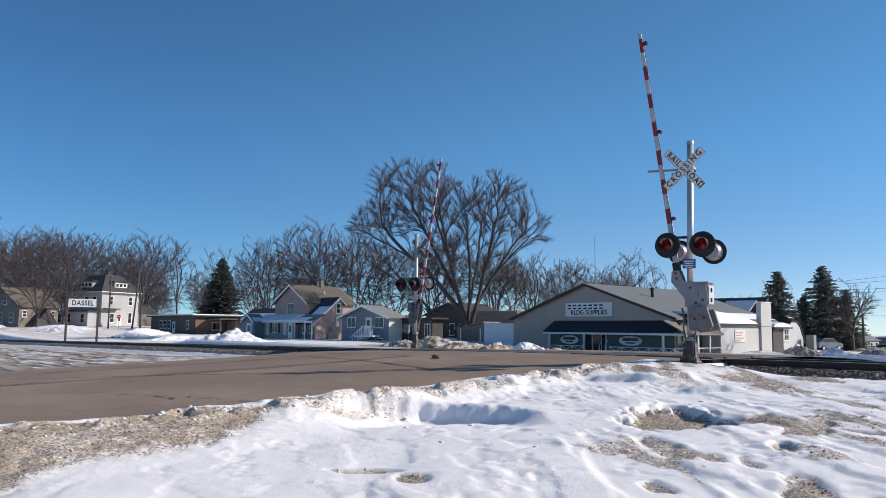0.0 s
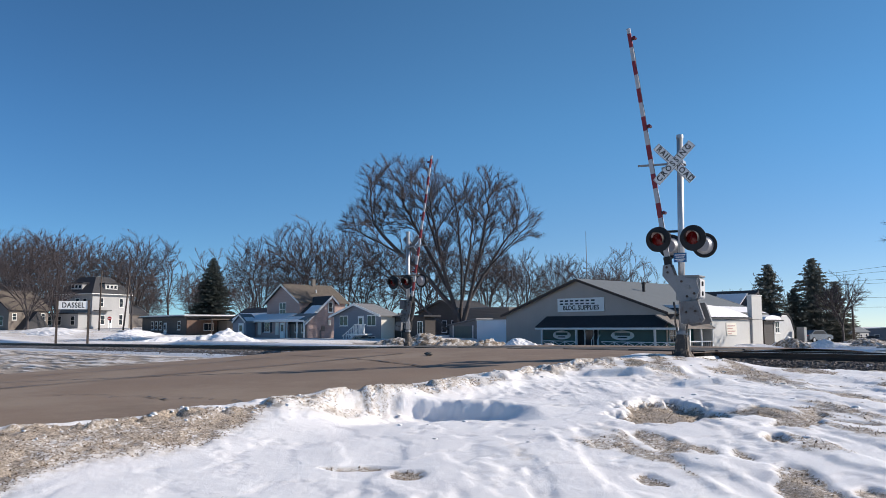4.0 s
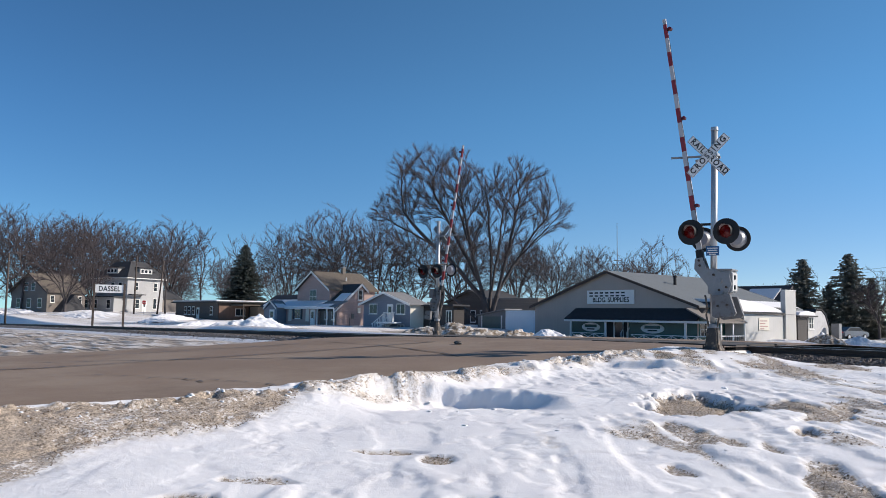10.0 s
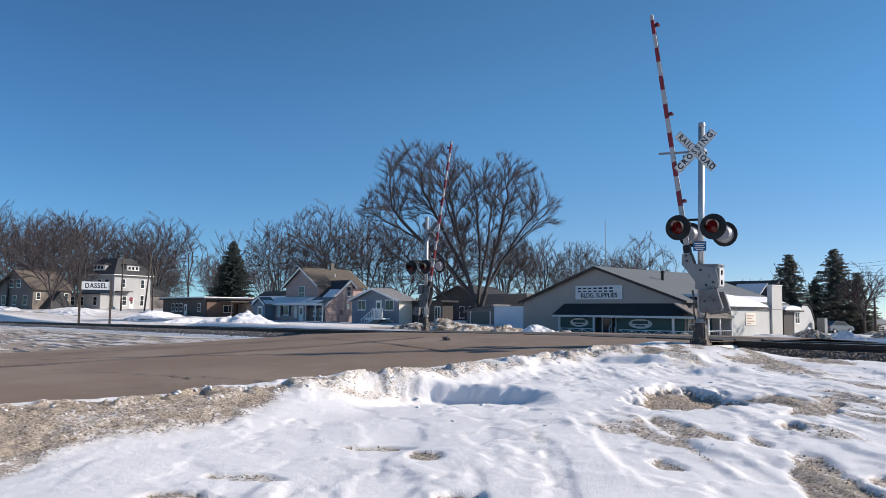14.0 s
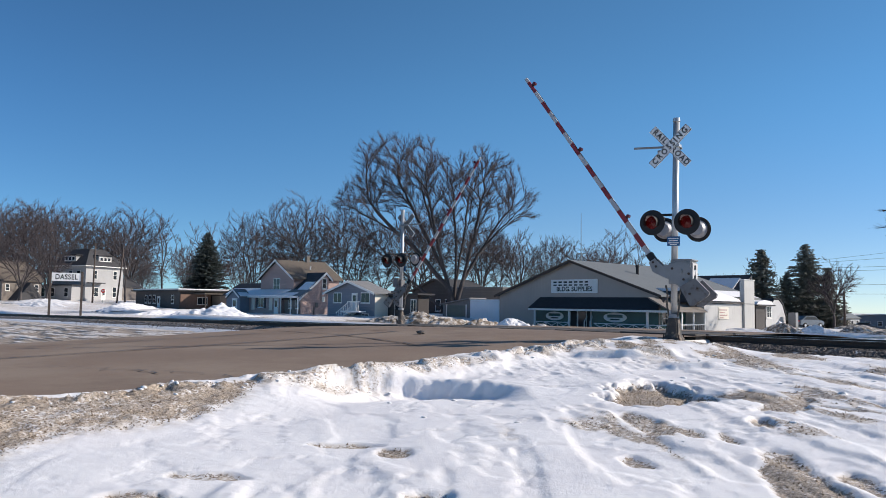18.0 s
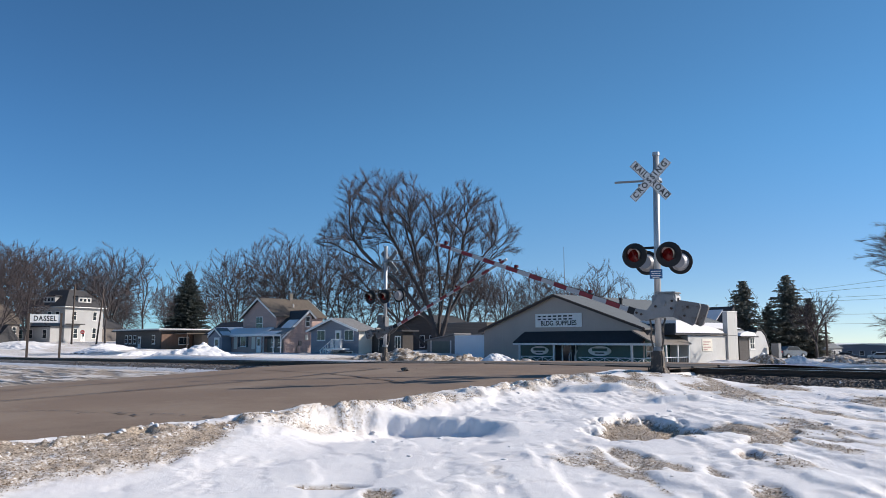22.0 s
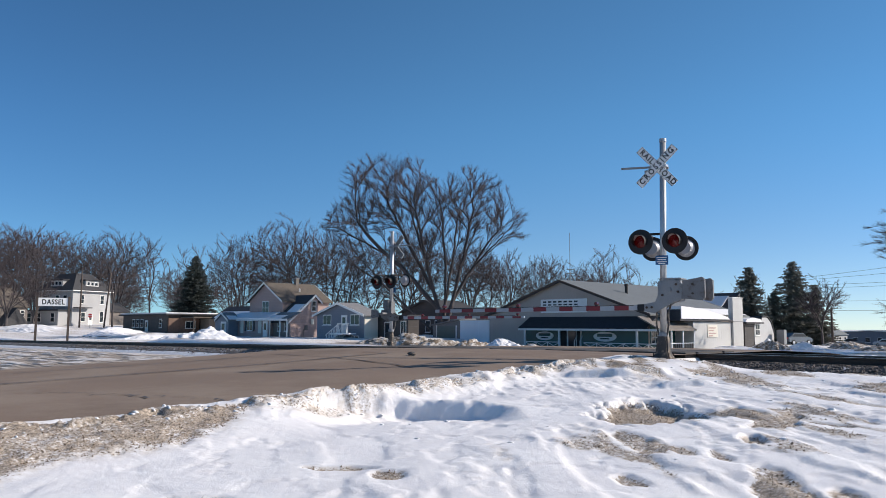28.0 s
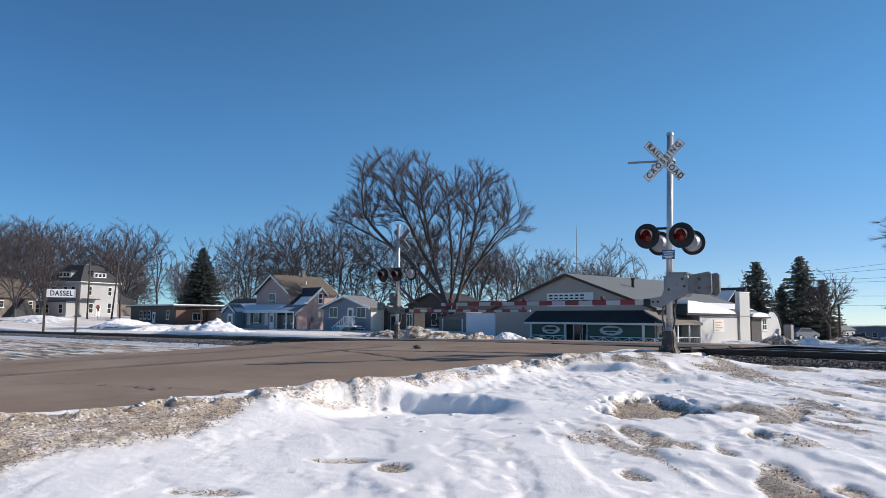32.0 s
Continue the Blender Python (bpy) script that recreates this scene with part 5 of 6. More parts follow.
def garage():
    h = house("garage", "low grey garage with a dark roll door", -65.12, 63.02, -1.31, category="garage")
    h.scale = (1.04, 1.04, 1.075)
    part("wall_shell", prism([(-4.6, -0.5), (0, -0.5), (0, 2.55), (-4.6, 1.9)], "y", 0, 2.2), SHINGLE_GREY, h)
    part("roof", prism([(-4.9, 1.88), (0.2, 2.6), (0.2, 2.72), (-4.9, 2.0)], "y", -0.3, 2.4), SHINGLE_GREY, h)
    d = part("roll_door", boxed(-3.8, -0.7, -0.05, -0.01, 0, 1.85), DOOR_GREEN, h, "dark green roll door")
    for z in (0.45, 0.9, 1.35):
        part("door_rib", boxed(-3.8, -0.7, -0.075, -0.052, z - 0.03, z + 0.03), DOOR_GREEN, d)
    for x in (-3.9, -0.6):
        part("door_jamb", boxed(x - 0.08, x + 0.08, -0.06, -0.012, 0, 1.95), TRIM, h)
    g = house("storage_shed", "pale blue-white storage shed wall beside the garage", -60.35, 63.0, -1.25, category="shed")
    part("wall_shell", boxed(-4.75, 0, 0, 2.4, -0.5, 2.58, 0.02), PANEL_BLUE, g)
    part("eave", boxed(-4.76, 0.0, -0.1, 2.42, 2.58, 2.68, 0.02), TRIM, g)
    u = house("store_rear_block", "flat-roofed tan rear block", -66.5, 70.0, -1.3, category="shed")
    part("wall_shell", boxed(-9.5, 0, 0, 9, -0.5, 4.25, 0.02), WALL_TAN, u)
    part("parapet", boxed(-9.6, 0.1, -0.1, 9.1, 4.25, 4.4, 0.02), SHINGLE_GREY, u)


def foursquare():
    h = house("white_house", "white two-storey foursquare house with a dark hipped roof", -157.0, 48.0, 0.35, 24)
    D = 9.2
    part("wall_shell", boxed(-D, 0, 0, D, -0.5, 7.1, 0.02), WALL_WHITE, h)
    bm = bmesh.new()
    o = 0.7
    base = [bm.verts.new(p) for p in ((-D - o, -o, 7.0), (o, -o, 7.0), (o, D + o, 7.0), (-D - o, D + o, 7.0))]
    deck = [bm.verts.new(p) for p in ((-D * 0.74, D * 0.3, 10.45), (-D * 0.26, D * 0.3, 10.45), (-D * 0.26, D * 0.7, 10.45), (-D * 0.74, D * 0.7, 10.45))]
    for i in range(4):
        bm.faces.new((base[i], base[(i + 1) % 4], deck[(i + 1) % 4], deck[i]))
    bm.faces.new(base[::-1]), bm.faces.new(deck)
    part("hipped_roof", bm, SHINGLE_DARK, h)
    part("eave", boxed(-D - o, o, -o, D + o, 6.84, 6.99, 0.02), TRIM, h)
    # dormers
    for face in ("front", "side"):
        if face == "front":
            d = part("dormer", boxed(-D / 2 - 1.6, -D / 2 + 1.6, 0.1, 3.0, 7.75, 9.0), WALL_WHITE, h)
            part("dormer_roof", boxed(-D / 2 - 2.0, -D / 2 + 2.0, -0.2, 3.4, 9.0, 9.2, 0.06), SHINGLE_DARK, d)
            for k in (-1, 0, 1):
                window(d, "front", -D / 2 + k * 0.95, 8.1, 0.6, 0.6, 0.1, (1, 1))
        else:
            d = part("dormer", boxed(-3.0, -0.1, D / 2 - 1.6, D / 2 + 1.6, 7.75, 9.0), WALL_WHITE, h)
            part("dormer_roof", boxed(-3.4, 0.2, D / 2 - 2.0, D / 2 + 2.0, 9.0, 9.2, 0.06), SHINGLE_DARK, d)
            for k in (-1, 0, 1):
                window(d, "side", D / 2 + k * 0.95, 8.1, 0.6, 0.6, -0.1, (1, 1))
    for u in (-7.4, -4.1, -2.0):
        window(h, "front", u, 4.4, 0.9, 1.6)
    for u in (2.2, 7.1):
        window(h, "side", u, 4.5, 0.8, 1.6)
    window(h, "side", 2.6, 1.0, 0.9, 1.7)
    window(h, "side", 7.1, 0.9, 0.8, 2.0)
    part("side_roof", boxed(0.02, 1.2, 0.2, 3.8, 3.55, 3.72, 0.03), SHINGLE_DARK, h, "dark little roof over the side door")
    # front porch room
    part("sun_room", boxed(-D, -0.6, -2.6, -0.02, -0.5, 3.0, 0.02), WALL_WHITE, h)
    part("sun_room_roof", boxed(-D - 0.4, -0.2, -3.0, -0.02, 3.0, 3.2, 0.04), SHINGLE_DARK, h)
    for u in (-8.3, -7.0, -5.7, -2.0):
        window(h, "front", u, 0.9, 0.9, 1.6, -2.6)
    door(h, "side", 4.4, 0.2, 0.9, 2.1)
    chimney(h, -5.6, 6.0, 8.5, 10.7, 0.7)
    # low rear wing
    gable_body("rear_shell", -7, -0.5, D + 0.02, D + 5.5, -0.5, 3.1, 4.8, "y", WALL_TAN, h)
    gable_roof(-7, -0.5, D + 0.6, D + 5.5, 3.1, 4.8, "y", SHINGLE_DARK, h, 0.3)


def tan_house():
    h = house("tan_house", "tan house with a brown roof and a dark gabled entry", -154.0, 33.0, 0.25, 24)
    gable_body("wall_shell", -10, 0, 0, 8, -0.5, 3.9, 7.2, "y", WALL_TAN, h)
    gable_roof(-10, 0, 0, 8, 3.9, 7.2, "y", SHINGLE_BROWN, h, 0.5, trim=POLE_WOOD)
    for u in (-8, -5, -2):
        window(h, "front", u, 0.9, 1.0, 1.6)
    for u in (-6, -4):
        window(h, "front", u, 4.1, 0.9, 1.3)
    part("entry", prism([(0.8, -0.4), (7.4, -0.4), (4.1, 3.4)], "x", 0.02, 2.2), SHINGLE_DARK, h, "dark steep gabled entry")
    for u in (1.1, 6.9):
        window(h, "side", u, 1.9, 0.7, 1.1)


def brown_building():
    h = house("low_brown_building", "long low brown building with snow along its flat roof", -114.0, 48.6, -0.75, category="building")
    part("wall_shell", boxed(-18, 0, 0, 9, -0.5, 2.95, 0.02), WALL_BROWN, h)
    part("brick_face", boxed(0.004, 0.12, 0.1, 5.0, -0.4, 2.5), WALL_BRICK, h, "orange brick end wall in the sun")
    part("roof_edge", boxed(-18.6, 0.6, -0.6, 9.6, 2.95, 3.15, 0.03), SHINGLE_DARK, h)
    part("roof_snow", boxed(-18.4, 0.5, -0.5, 9.5, 3.15, 3.36, 0.08), SNOW, h, "snow on the flat roof")
    for u in (-13.4, -11.7, -9.9, -2.6):
        window(h, "front", u, 1.1, 0.9, 1.2)
    door(h, "front", -8.0, 0, 1.0, 2.1)
    window(h, "side", 3.6, 1.0, 1.5, 1.0, 0.12, (2, 1))
    part("side_canopy", boxed(0.13, 4.5, 2.0, 8.8, 2.5, 2.7, 0.03), SHINGLE_BROWN, h)
    for y in (2.2, 8.6):
        part("canopy_post", boxed(4.2, 4.36, y - 0.08, y + 0.08, -0.5, 2.5), WALL_BROWN, h)
    part("shed_wall", boxed(0.13, 3.0, 5.2, 8.8, -0.4, 2.4), WALL_TAN, h)


def yard_sheds():
    h = house("gambrel_shed", "pale shed with a barn-shaped end in the sun", -40.6, 87.0, -1.4, category="shed")
    out = [(0, -0.4), (4.4, -0.4), (4.4, 1.4), (3.6, 2.7), (2.7, 3.25), (1.5, 3.25), (0.8, 2.7), (0, 1.4)]
    part("wall_shell", prism(out, "x", -6, 0), SHED_WHITE, h)
    part("roof", prism([(4.5, 1.35), (3.66, 2.75), (2.72, 3.33), (1.48, 3.33), (0.74, 2.75), (-0.1, 1.35), (-0.18, 1.42), (0.66, 2.85), (1.44, 3.43), (2.76, 3.43), (3.74, 2.85), (4.58, 1.42)], "x", -6.1, 0.08), SHINGLE_DARK, h)
    s = house("lean_to", "small snow-roofed lean-to beside the shed", -38.4, 79.4, -1.4, category="shed")
    part("wall_shell", boxed(-5, 0, 0, 3.6, -0.4, 2.5, 0.02), WALL_BROWN, s)
    part("white_front", boxed(0.005, 0.05, 2.2, 3.6, -0.2, 2.4), WALL_STORE_WHITE, s)
    part("roof", prism([(-0.3, 2.5), (3.8, 2.5), (3.8, 2.65), (-0.3, 2.65)], "x", -5.2, 0.4), SHINGLE_DARK, s)
    part("roof_snow", prism([(-0.2, 2.66), (3.7, 2.66), (3.4, 3.0), (1.7, 3.15), (0.2, 2.95)], "x", -5.1, 0.2), SNOW, s, "rounded snow on the roof")
    window(s, "side", 2.9, 1.3, 0.9, 1.1, 0.05, (2, 2))
    for x, y, w, d, hh, ridge, wall, roof, lab in ((-75.5, 203, 8, 10, 2.7, 4.7, WALL_WHITE, METAL_ROOF, "white house with a metal roof"), (-62, 221.5, 22, 14, 3.3, 3.9, WALL_BLUEGREY, METAL_ROOF, "long blue-grey low shed"), (-40, 232, 13, 18, 3.0, 4.0, WALL_TAN, METAL_ROOF, "long tan low shed"),
                                                   (-64, 132, 8, 8, 2.6, 3.9, WALL_CREAM, SHINGLE_BROWN, "cream garage"), (-50, 122, 5, 6, 2.3, 3.2, WALL_CREAM, SHINGLE_DARK, "small cream shed")):
        b = house("far_building", lab + " far beyond the railway", x, y, gz(x, y) - 0.1, category="building")
        gable_body("wall_shell", -w, 0, 0, d, -0.6, hh, ridge, "y", wall, b)
        gable_roof(-w, 0, 0, d, hh, ridge, "y", roof, b, 0.3)
        for u in np.arange(1.6, d - 1, 3.4):
            window(b, "side", float(u), 0.9, 1.2, 1.1)
        for u in np.arange(-w + 1.5, -1, 3.0):
            window(b, "front", float(u), 0.9, 1.1, 1.1)


def car(label, mat, m):
    c = thing("parked_car", label, "car", m, "cars parked far off")
    prof = [(-2.2, 0.35), (2.2, 0.35), (2.25, 0.75), (1.9, 0.95), (1.2, 1.0), (0.6, 1.5), (-1.2, 1.52), (-1.9, 1.05), (-2.25, 0.95)]
    bm = prism(prof, "y", -0.85, 0.85)
    bmesh.ops.bevel(bm, geom=bm.edges[:], offset=0.06, segments=2, affect="EDGES")
    part("body", bm, mat, c)
    part("side_glass", prism([(1.0, 1.03), (0.55, 1.42), (-1.1, 1.44), (-1.6, 1.05)], "y", -0.862, 0.862), GLASS, c)
    for x in (-1.4, 1.4):
        for y in (-0.8, 0.8):
            w = part("wheel", rod((x, y - 0.1, 0.33), (x, y + 0.1, 0.33), 0.33, sides=20), TYRE, c)
            part("rim", rod((x, y - 0.108, 0.33), (x, y + 0.108, 0.33), 0.19, sides=16), GALV, w)
    for y in (-0.6, 0.6):
        part("headlight", boxed(2.16, 2.27, y - 0.15, y + 0.15, 0.66, 0.8, 0.01), WHITE_SIGN, c)
        part("tail_light", boxed(-2.27, -2.2, y - 0.12, y + 0.12, 0.8, 0.93, 0.01), STOP_RED, c)


def station_sign():
    s = thing("station_sign", "white railway station name board on two dark posts", "station sign", pose(-86.3, 24.5, -1.15, 0, 0, 70))
    for x in (-1.5, 1.5):
        part("post", boxed(x - 0.11, x + 0.11, -0.11, 0.11, -0.4, 4.75, 0.015), POLE_WOOD, s)
    b = part("board", boxed(-1.39, 1.39, -0.05, 0.03, 3.76, 4.62, 0.01), WHITE_SIGN, s)
    lettering("lettering", "DASSEL", 0.74, BLACK_PAINT, b, pose(0, -0.056, 4.17, 90, 0, 0), 0.80, 1.12)


def stop_sign(x, y):
    s = thing("stop_sign", "red stop sign on a thin post in the snow", "stop sign", pose(x, y, gz(x, y), 0, 0, 60))
    part("post", rod((0, 0, -0.2), (0, 0, 2.3), 0.04, sides=8), GALV, s)
    bm = bmesh.new()
    tube(bm, (0, -0.06, 2.1), (0, -0.045, 2.1), 0.37, 0.37, 8)
    bmesh.ops.rotate(bm, cent=(0, 0, 2.1), matrix=Matrix.Rotation(radians(22.5), 3, "Y"), verts=bm.verts[:])
    p = part("plate", bm, STOP_RED, s)
    lettering("lettering", "STOP", 0.23, WHITE_SIGN, p, pose(0, -0.064, 2.1, 90, 0, 0))


def utility_pole(x, y, h, lean=0.0, arm=True, mat=POLE_WOOD):
    p = thing("utility_pole", "weathered wooden utility pole", "utility pole", pose(x, y, gz(x, y) - 0.2, 0, lean, 40), "utility poles")
    part("pole", rod((0, 0, 0), (0, 0, h), 0.16, 0.11, 10), mat, p, "", True)
    if arm:
        a = part("crossarm", boxed(-1.1, 1.1, -0.06, 0.06, h - 0.7, h - 0.56, 0.01), POLE_WOOD, p)
        for x in (-1.0, -0.4, 0.4, 1.0):
            part("insulator", rod((x, 0, h - 0.56), (x, 0, h - 0.40), 0.05, 0.03, 8), GALV, a)


def wire_span(a, b, sag):
    bm = bmesh.new()
    pts = [Vector(a).lerp(Vector(b), i / 16) - Vector((0, 0, sag * 4 * (i / 16) * (1 - i / 16))) for i in range(17)]
    for p, q in zip(pts, pts[1:]):
        tube(bm, p, q, 0.015, sides=4)
    tagged(mesh_object("overhead_wire", bm, WIRE), "thin black overhead wire between poles", "wire", "overhead wires")


# ---- trees ----
def skin(a, b, r0, r1, name, mat, parent):
    """Tapered limbs as one mesh, from arrays of starts, ends and the radii at both; three sides for the thin ones, six for the thick."""
    a, b, r0, r1 = (np.asarray(k, float) for k in (a, b, r0, r1))
    if not len(a):
        return None
    verts, faces, n = [], [], 0
    for k, pick in ((6, r0 > 0.07), (3, r0 <= 0.07)):
        p, q, s0, s1 = a[pick], b[pick], r0[pick], r1[pick]
        m = len(p)
        if not m:
            continue
        d = q - p
        d /= np.linalg.norm(d, axis=1, keepdims=True) + 1e-9
        ref = np.where(np.abs(d[:, 2:3]) < 0.9, (0.0, 0.0, 1.0), (1.0, 0.0, 0.0))
        u = np.cross(d, ref)
        u /= np.linalg.norm(u, axis=1, keepdims=True)
        w = np.cross(d, u)
        ang = 2 * math.pi * np.arange(k) / k
        ring = u[:, None, :] * np.cos(ang)[None, :, None] + w[:, None, :] * np.sin(ang)[None, :, None]
        v = np.concatenate([p[:, None, :] + ring * s0[:, None, None], q[:, None, :] + ring * s1[:, None, None]], 1)
        verts.append(v.reshape(-1, 3))
        i, j = np.arange(k), (np.arange(k) + 1) % k
        base = n + 2 * k * np.arange(m)[:, None]
        faces += np.stack([base + i, base + j, base + k + j, base + k + i], 2).reshape(-1, 4).tolist()
        n += 2 * k * m
    ob = raw_object(name, np.concatenate(verts).tolist(), faces, mat, True)
    ob.parent = parent
    return ob


def grown(rs, stems, lobes, per, pace, near, far, lift, limbs):
    """Branches that grow from given stems towards points strewn in the crown's lobes. Returns the places and the parents."""
    pos, par = [], []
    lowest = stems[0][-1][2] * 0.7
    heart = np.array((0.0, 0.0, 0.2 * max(q[2] for q in lobes)))
    for stem in stems:
        prev = -1
        if pos and stem[0][2] > 0.5:
            prev = int(np.argmin(np.linalg.norm(np.array(pos) - np.array(stem[0]), axis=1)))
        for (p, q) in zip(stem, stem[1:]):
            p, q = np.array(p, float), np.array(q, float)
            for i in range(max(1, int(np.linalg.norm(q - p) / pace))):
                at = p + (q - p) * i / max(1, int(np.linalg.norm(q - p) / pace)) + rs.normal(0, 0.06, 3)
                pos.append(at), par.append(prev)
                prev = len(pos) - 1
    # long rising limbs to the rim of each lobe
    for cx, cy, cz, rx, ry, rz, share in lobes:
        for _ in range(int(limbs * share)):
            g = rs.normal(0, 1, 3)
            g[2] = abs(g[2]) * 0.9 + 0.1
            g /= np.linalg.norm(g)
            goal = np.array((cx, cy, cz)) + 0.9 * g * (rx, ry, rz)
            P = np.array(pos)
            way = goal - P
            dist = np.linalg.norm(way, axis=1)
            steep = way[:, 2] / (dist + 1e-9)
            i = int(np.argmin(dist + 30.0 * np.maximum(0.70 - steep, 0) + 4.0 * (P[:, 2] < lowest)))
            p, n, bow = P[i], max(2, int(dist[i] / pace)), 0.04 * dist[i]
            out = np.array((way[i][0], way[i][1], 0)) / (np.linalg.norm(way[i][:2]) + 1e-9)
            prev = i
            for k in range(1, n + 1):
                u = k / n
                pos.append(p + way[i] * u + out * bow * 4 * u * (1 - u) * 0.6 + rs.normal(0, 0.035, 3)), par.append(prev)
                prev = len(pos) - 1
    goals = []
    for cx, cy, cz, rx, ry, rz, share in lobes:
        k = int(per * share * rx * ry * rz)
        g = rs.normal(0, 1, (k, 3))
        g *= (rs.rand(k, 1) ** 0.42) / np.linalg.norm(g, axis=1, keepdims=True)
        goals.append(g * (rx, ry, rz) + (cx, cy, cz))
    goals = np.concatenate(goals)
    kids = [0] * len(pos)
    for i in par:
        if i >= 0:
            kids[i] += 1
    P = np.array(pos)
    D = np.linalg.norm(goals[:, None] - P[None], axis=2)
    best, who = D.min(1), D.argmin(1)
    for _ in range(160):
        live = best < far
        if not live.any():
            break
        pull = goals[live] - P[who[live]]
        pull /= np.linalg.norm(pull, axis=1, keepdims=True) + 1e-9
        sums = np.zeros_like(P)
        np.add.at(sums, who[live], pull)
        fresh = []
        for i in np.unique(who[live]):
            if kids[i] >= 3:
                continue
            g = sums[i] / (np.linalg.norm(sums[i]) + 1e-9)
            if par[i] >= 0:
                g = g + 1.1 * (P[i] - P[par[i]]) / pace
            away = P[i] - heart
            g = g + 0.75 * away / (np.linalg.norm(away) + 1e-9) + rs.normal(0, 0.07, 3) + (0, 0, lift)
            fresh.append(P[i] + g / np.linalg.norm(g) * pace)
            par.append(int(i)), kids.append(0)
            kids[i] += 1
        if not fresh:
            break
        start = len(P)
        P = np.concatenate([P, fresh])
        D = np.linalg.norm(goals[:, None] - P[None, start:], axis=2)
        closer = D.min(1) < best
        who = np.where(closer, start + D.argmin(1), who)
        best = np.minimum(best, D.min(1))
        keep = best > near
        goals, best, who = goals[keep], best[keep], who[keep]
        if not len(goals):
            break
    # bends eased out
    up = np.array(par)
    inner = up >= 0
    for _ in range(4):
        total, count = np.zeros_like(P), np.zeros(len(P))
        np.add.at(total, up[inner], P[inner]), np.add.at(count, up[inner], 1)
        ease = inner & (count > 0)
        P[ease] = 0.4 * P[ease] + 0.35 * P[up[ease]] + 0.25 * total[ease] / count[ease, None]
    return P, par


def bare_tree(seed, label, stems, lobes, per=2.0, pace=0.5, near=0.7, far=5.0, lift=0.12, tip=0.013, twigs=4, twig_len=0.9, flare=1.35, power=2.25, limbs=6):
    """A leafless broadleaf tree: limbs grown through the lobes of its crown, each as thick as what it carries, and sprays of fine twigs."""
    rs = np.random.RandomState(seed)
    P, par = grown(rs, stems, lobes, per, pace, near, far, lift, limbs)
    load = np.zeros(len(P))
    par = np.array(par)
    order = np.arange(len(P))[::-1]
    tips = np.ones(len(P), bool)
    tips[par[par >= 0]] = False
    load[tips] = 1.0
    for i in order:
        if par[i] >= 0:
            load[par[i]] += load[i]
    r = tip * np.maximum(load, 1.0) ** (1 / power)
    link = np.where(par >= 0)[0]
    a, b, r0, r1 = P[par[link]], P[link], np.minimum(r[par[link]], r[link] * 1.25), r[link]
    r0 = r0 * np.where(a[:, 2] < 1.2, flare - (flare - 1) * np.clip(a[:, 2], 0, 1.2) / 1.2, 1.0)
    t = thing("bare_tree", label, "tree", Matrix(), "bare trees")
    thick = r[link] > 0.05
    skin(a[thick], b[thick], r0[thick], r1[thick], "trunk", BARK, t)
    ta, tb, t0, t1 = [a[~thick]], [b[~thick]], [r0[~thick]], [r1[~thick]]
    thin = np.where((r < 0.045) & (par >= 0))[0]
    src = np.repeat(thin, twigs)
    along = P[src] - P[par[src]]
    along /= np.linalg.norm(along, axis=1, keepdims=True) + 1e-9
    start = P[src] - along * rs.rand(len(src), 1) * pace
    away = P[src] - (0, 0, 0.4 * P[:, 2].max())
    d = along + 0.5 * away / (np.linalg.norm(away, axis=1, keepdims=True) + 1e-9) + rs.normal(0, 0.34, along.shape) + (0, 0, 0.12)
    d /= np.linalg.norm(d, axis=1, keepdims=True)
    ln = twig_len * rs.uniform(0.45, 1.15, (len(src), 1))
    ta.append(start), tb.append(start + d * ln), t0.append(np.full(len(src), tip * 0.72)), t1.append(np.full(len(src), tip * 0.3))
    for _ in range(2):
        s2 = start + d * ln * rs.uniform(0.25, 0.8, (len(src), 1))
        d2 = d + rs.normal(0, 0.4, d.shape)
        d2 /= np.linalg.norm(d2, axis=1, keepdims=True)
        ta.append(s2), tb.append(s2 + d2 * ln * rs.uniform(0.3, 0.65, (len(src), 1))), t0.append(np.full(len(src), tip * 0.5)), t1.append(np.full(len(src), tip * 0.25))
    skin(np.concatenate(ta), np.concatenate(tb), np.concatenate(t0), np.concatenate(t1), "crown", TWIG, t)
    return t


def round_crown(seed, height, width, bole, forks, share=1.0, lean=1.0):
    """Stems and lobes of a tree that stands free: a bole that forks, and a crown of uneven lobes about it."""
    rs = random.Random(seed)
    low, half = bole * height * 0.95, width / 2
    mid = (height + low) / 2
    lobes = [(0, 0, mid + 0.04 * height, half * 0.62, half * 0.62, (height - low) * 0.47, share)]
    stems = [[(0, 0, -0.4), (0.06, 0.03, bole * height * 0.5), (rs.uniform(-0.2, 0.2), rs.uniform(-0.2, 0.2), bole * height)]]
    fork = stems[0][-1]
    for k in range(forks):
        a = 2 * math.pi * (k + rs.uniform(-0.25, 0.25)) / forks
        out, up = half * rs.uniform(0.45, 0.68), mid + (height - low) * rs.uniform(-0.20, 0.26)
        cx, cy = out * math.cos(a), out * math.sin(a)
        size = rs.uniform(0.34, 0.46)
        lobes.append((cx, cy, up, half * size, half * size, (height - low) * rs.uniform(0.20, 0.30), share))
        rise = bole * height * rs.uniform(0.72, 0.98)
        stems.append([(fork[0] * rise / fork[2], fork[1] * rise / fork[2], rise), (cx * 0.22 * lean, cy * 0.22 * lean, low + (up - low) * 0.42), (cx * 0.6, cy * 0.6, low + (up - low) * 0.78)])
    return stems, lobes


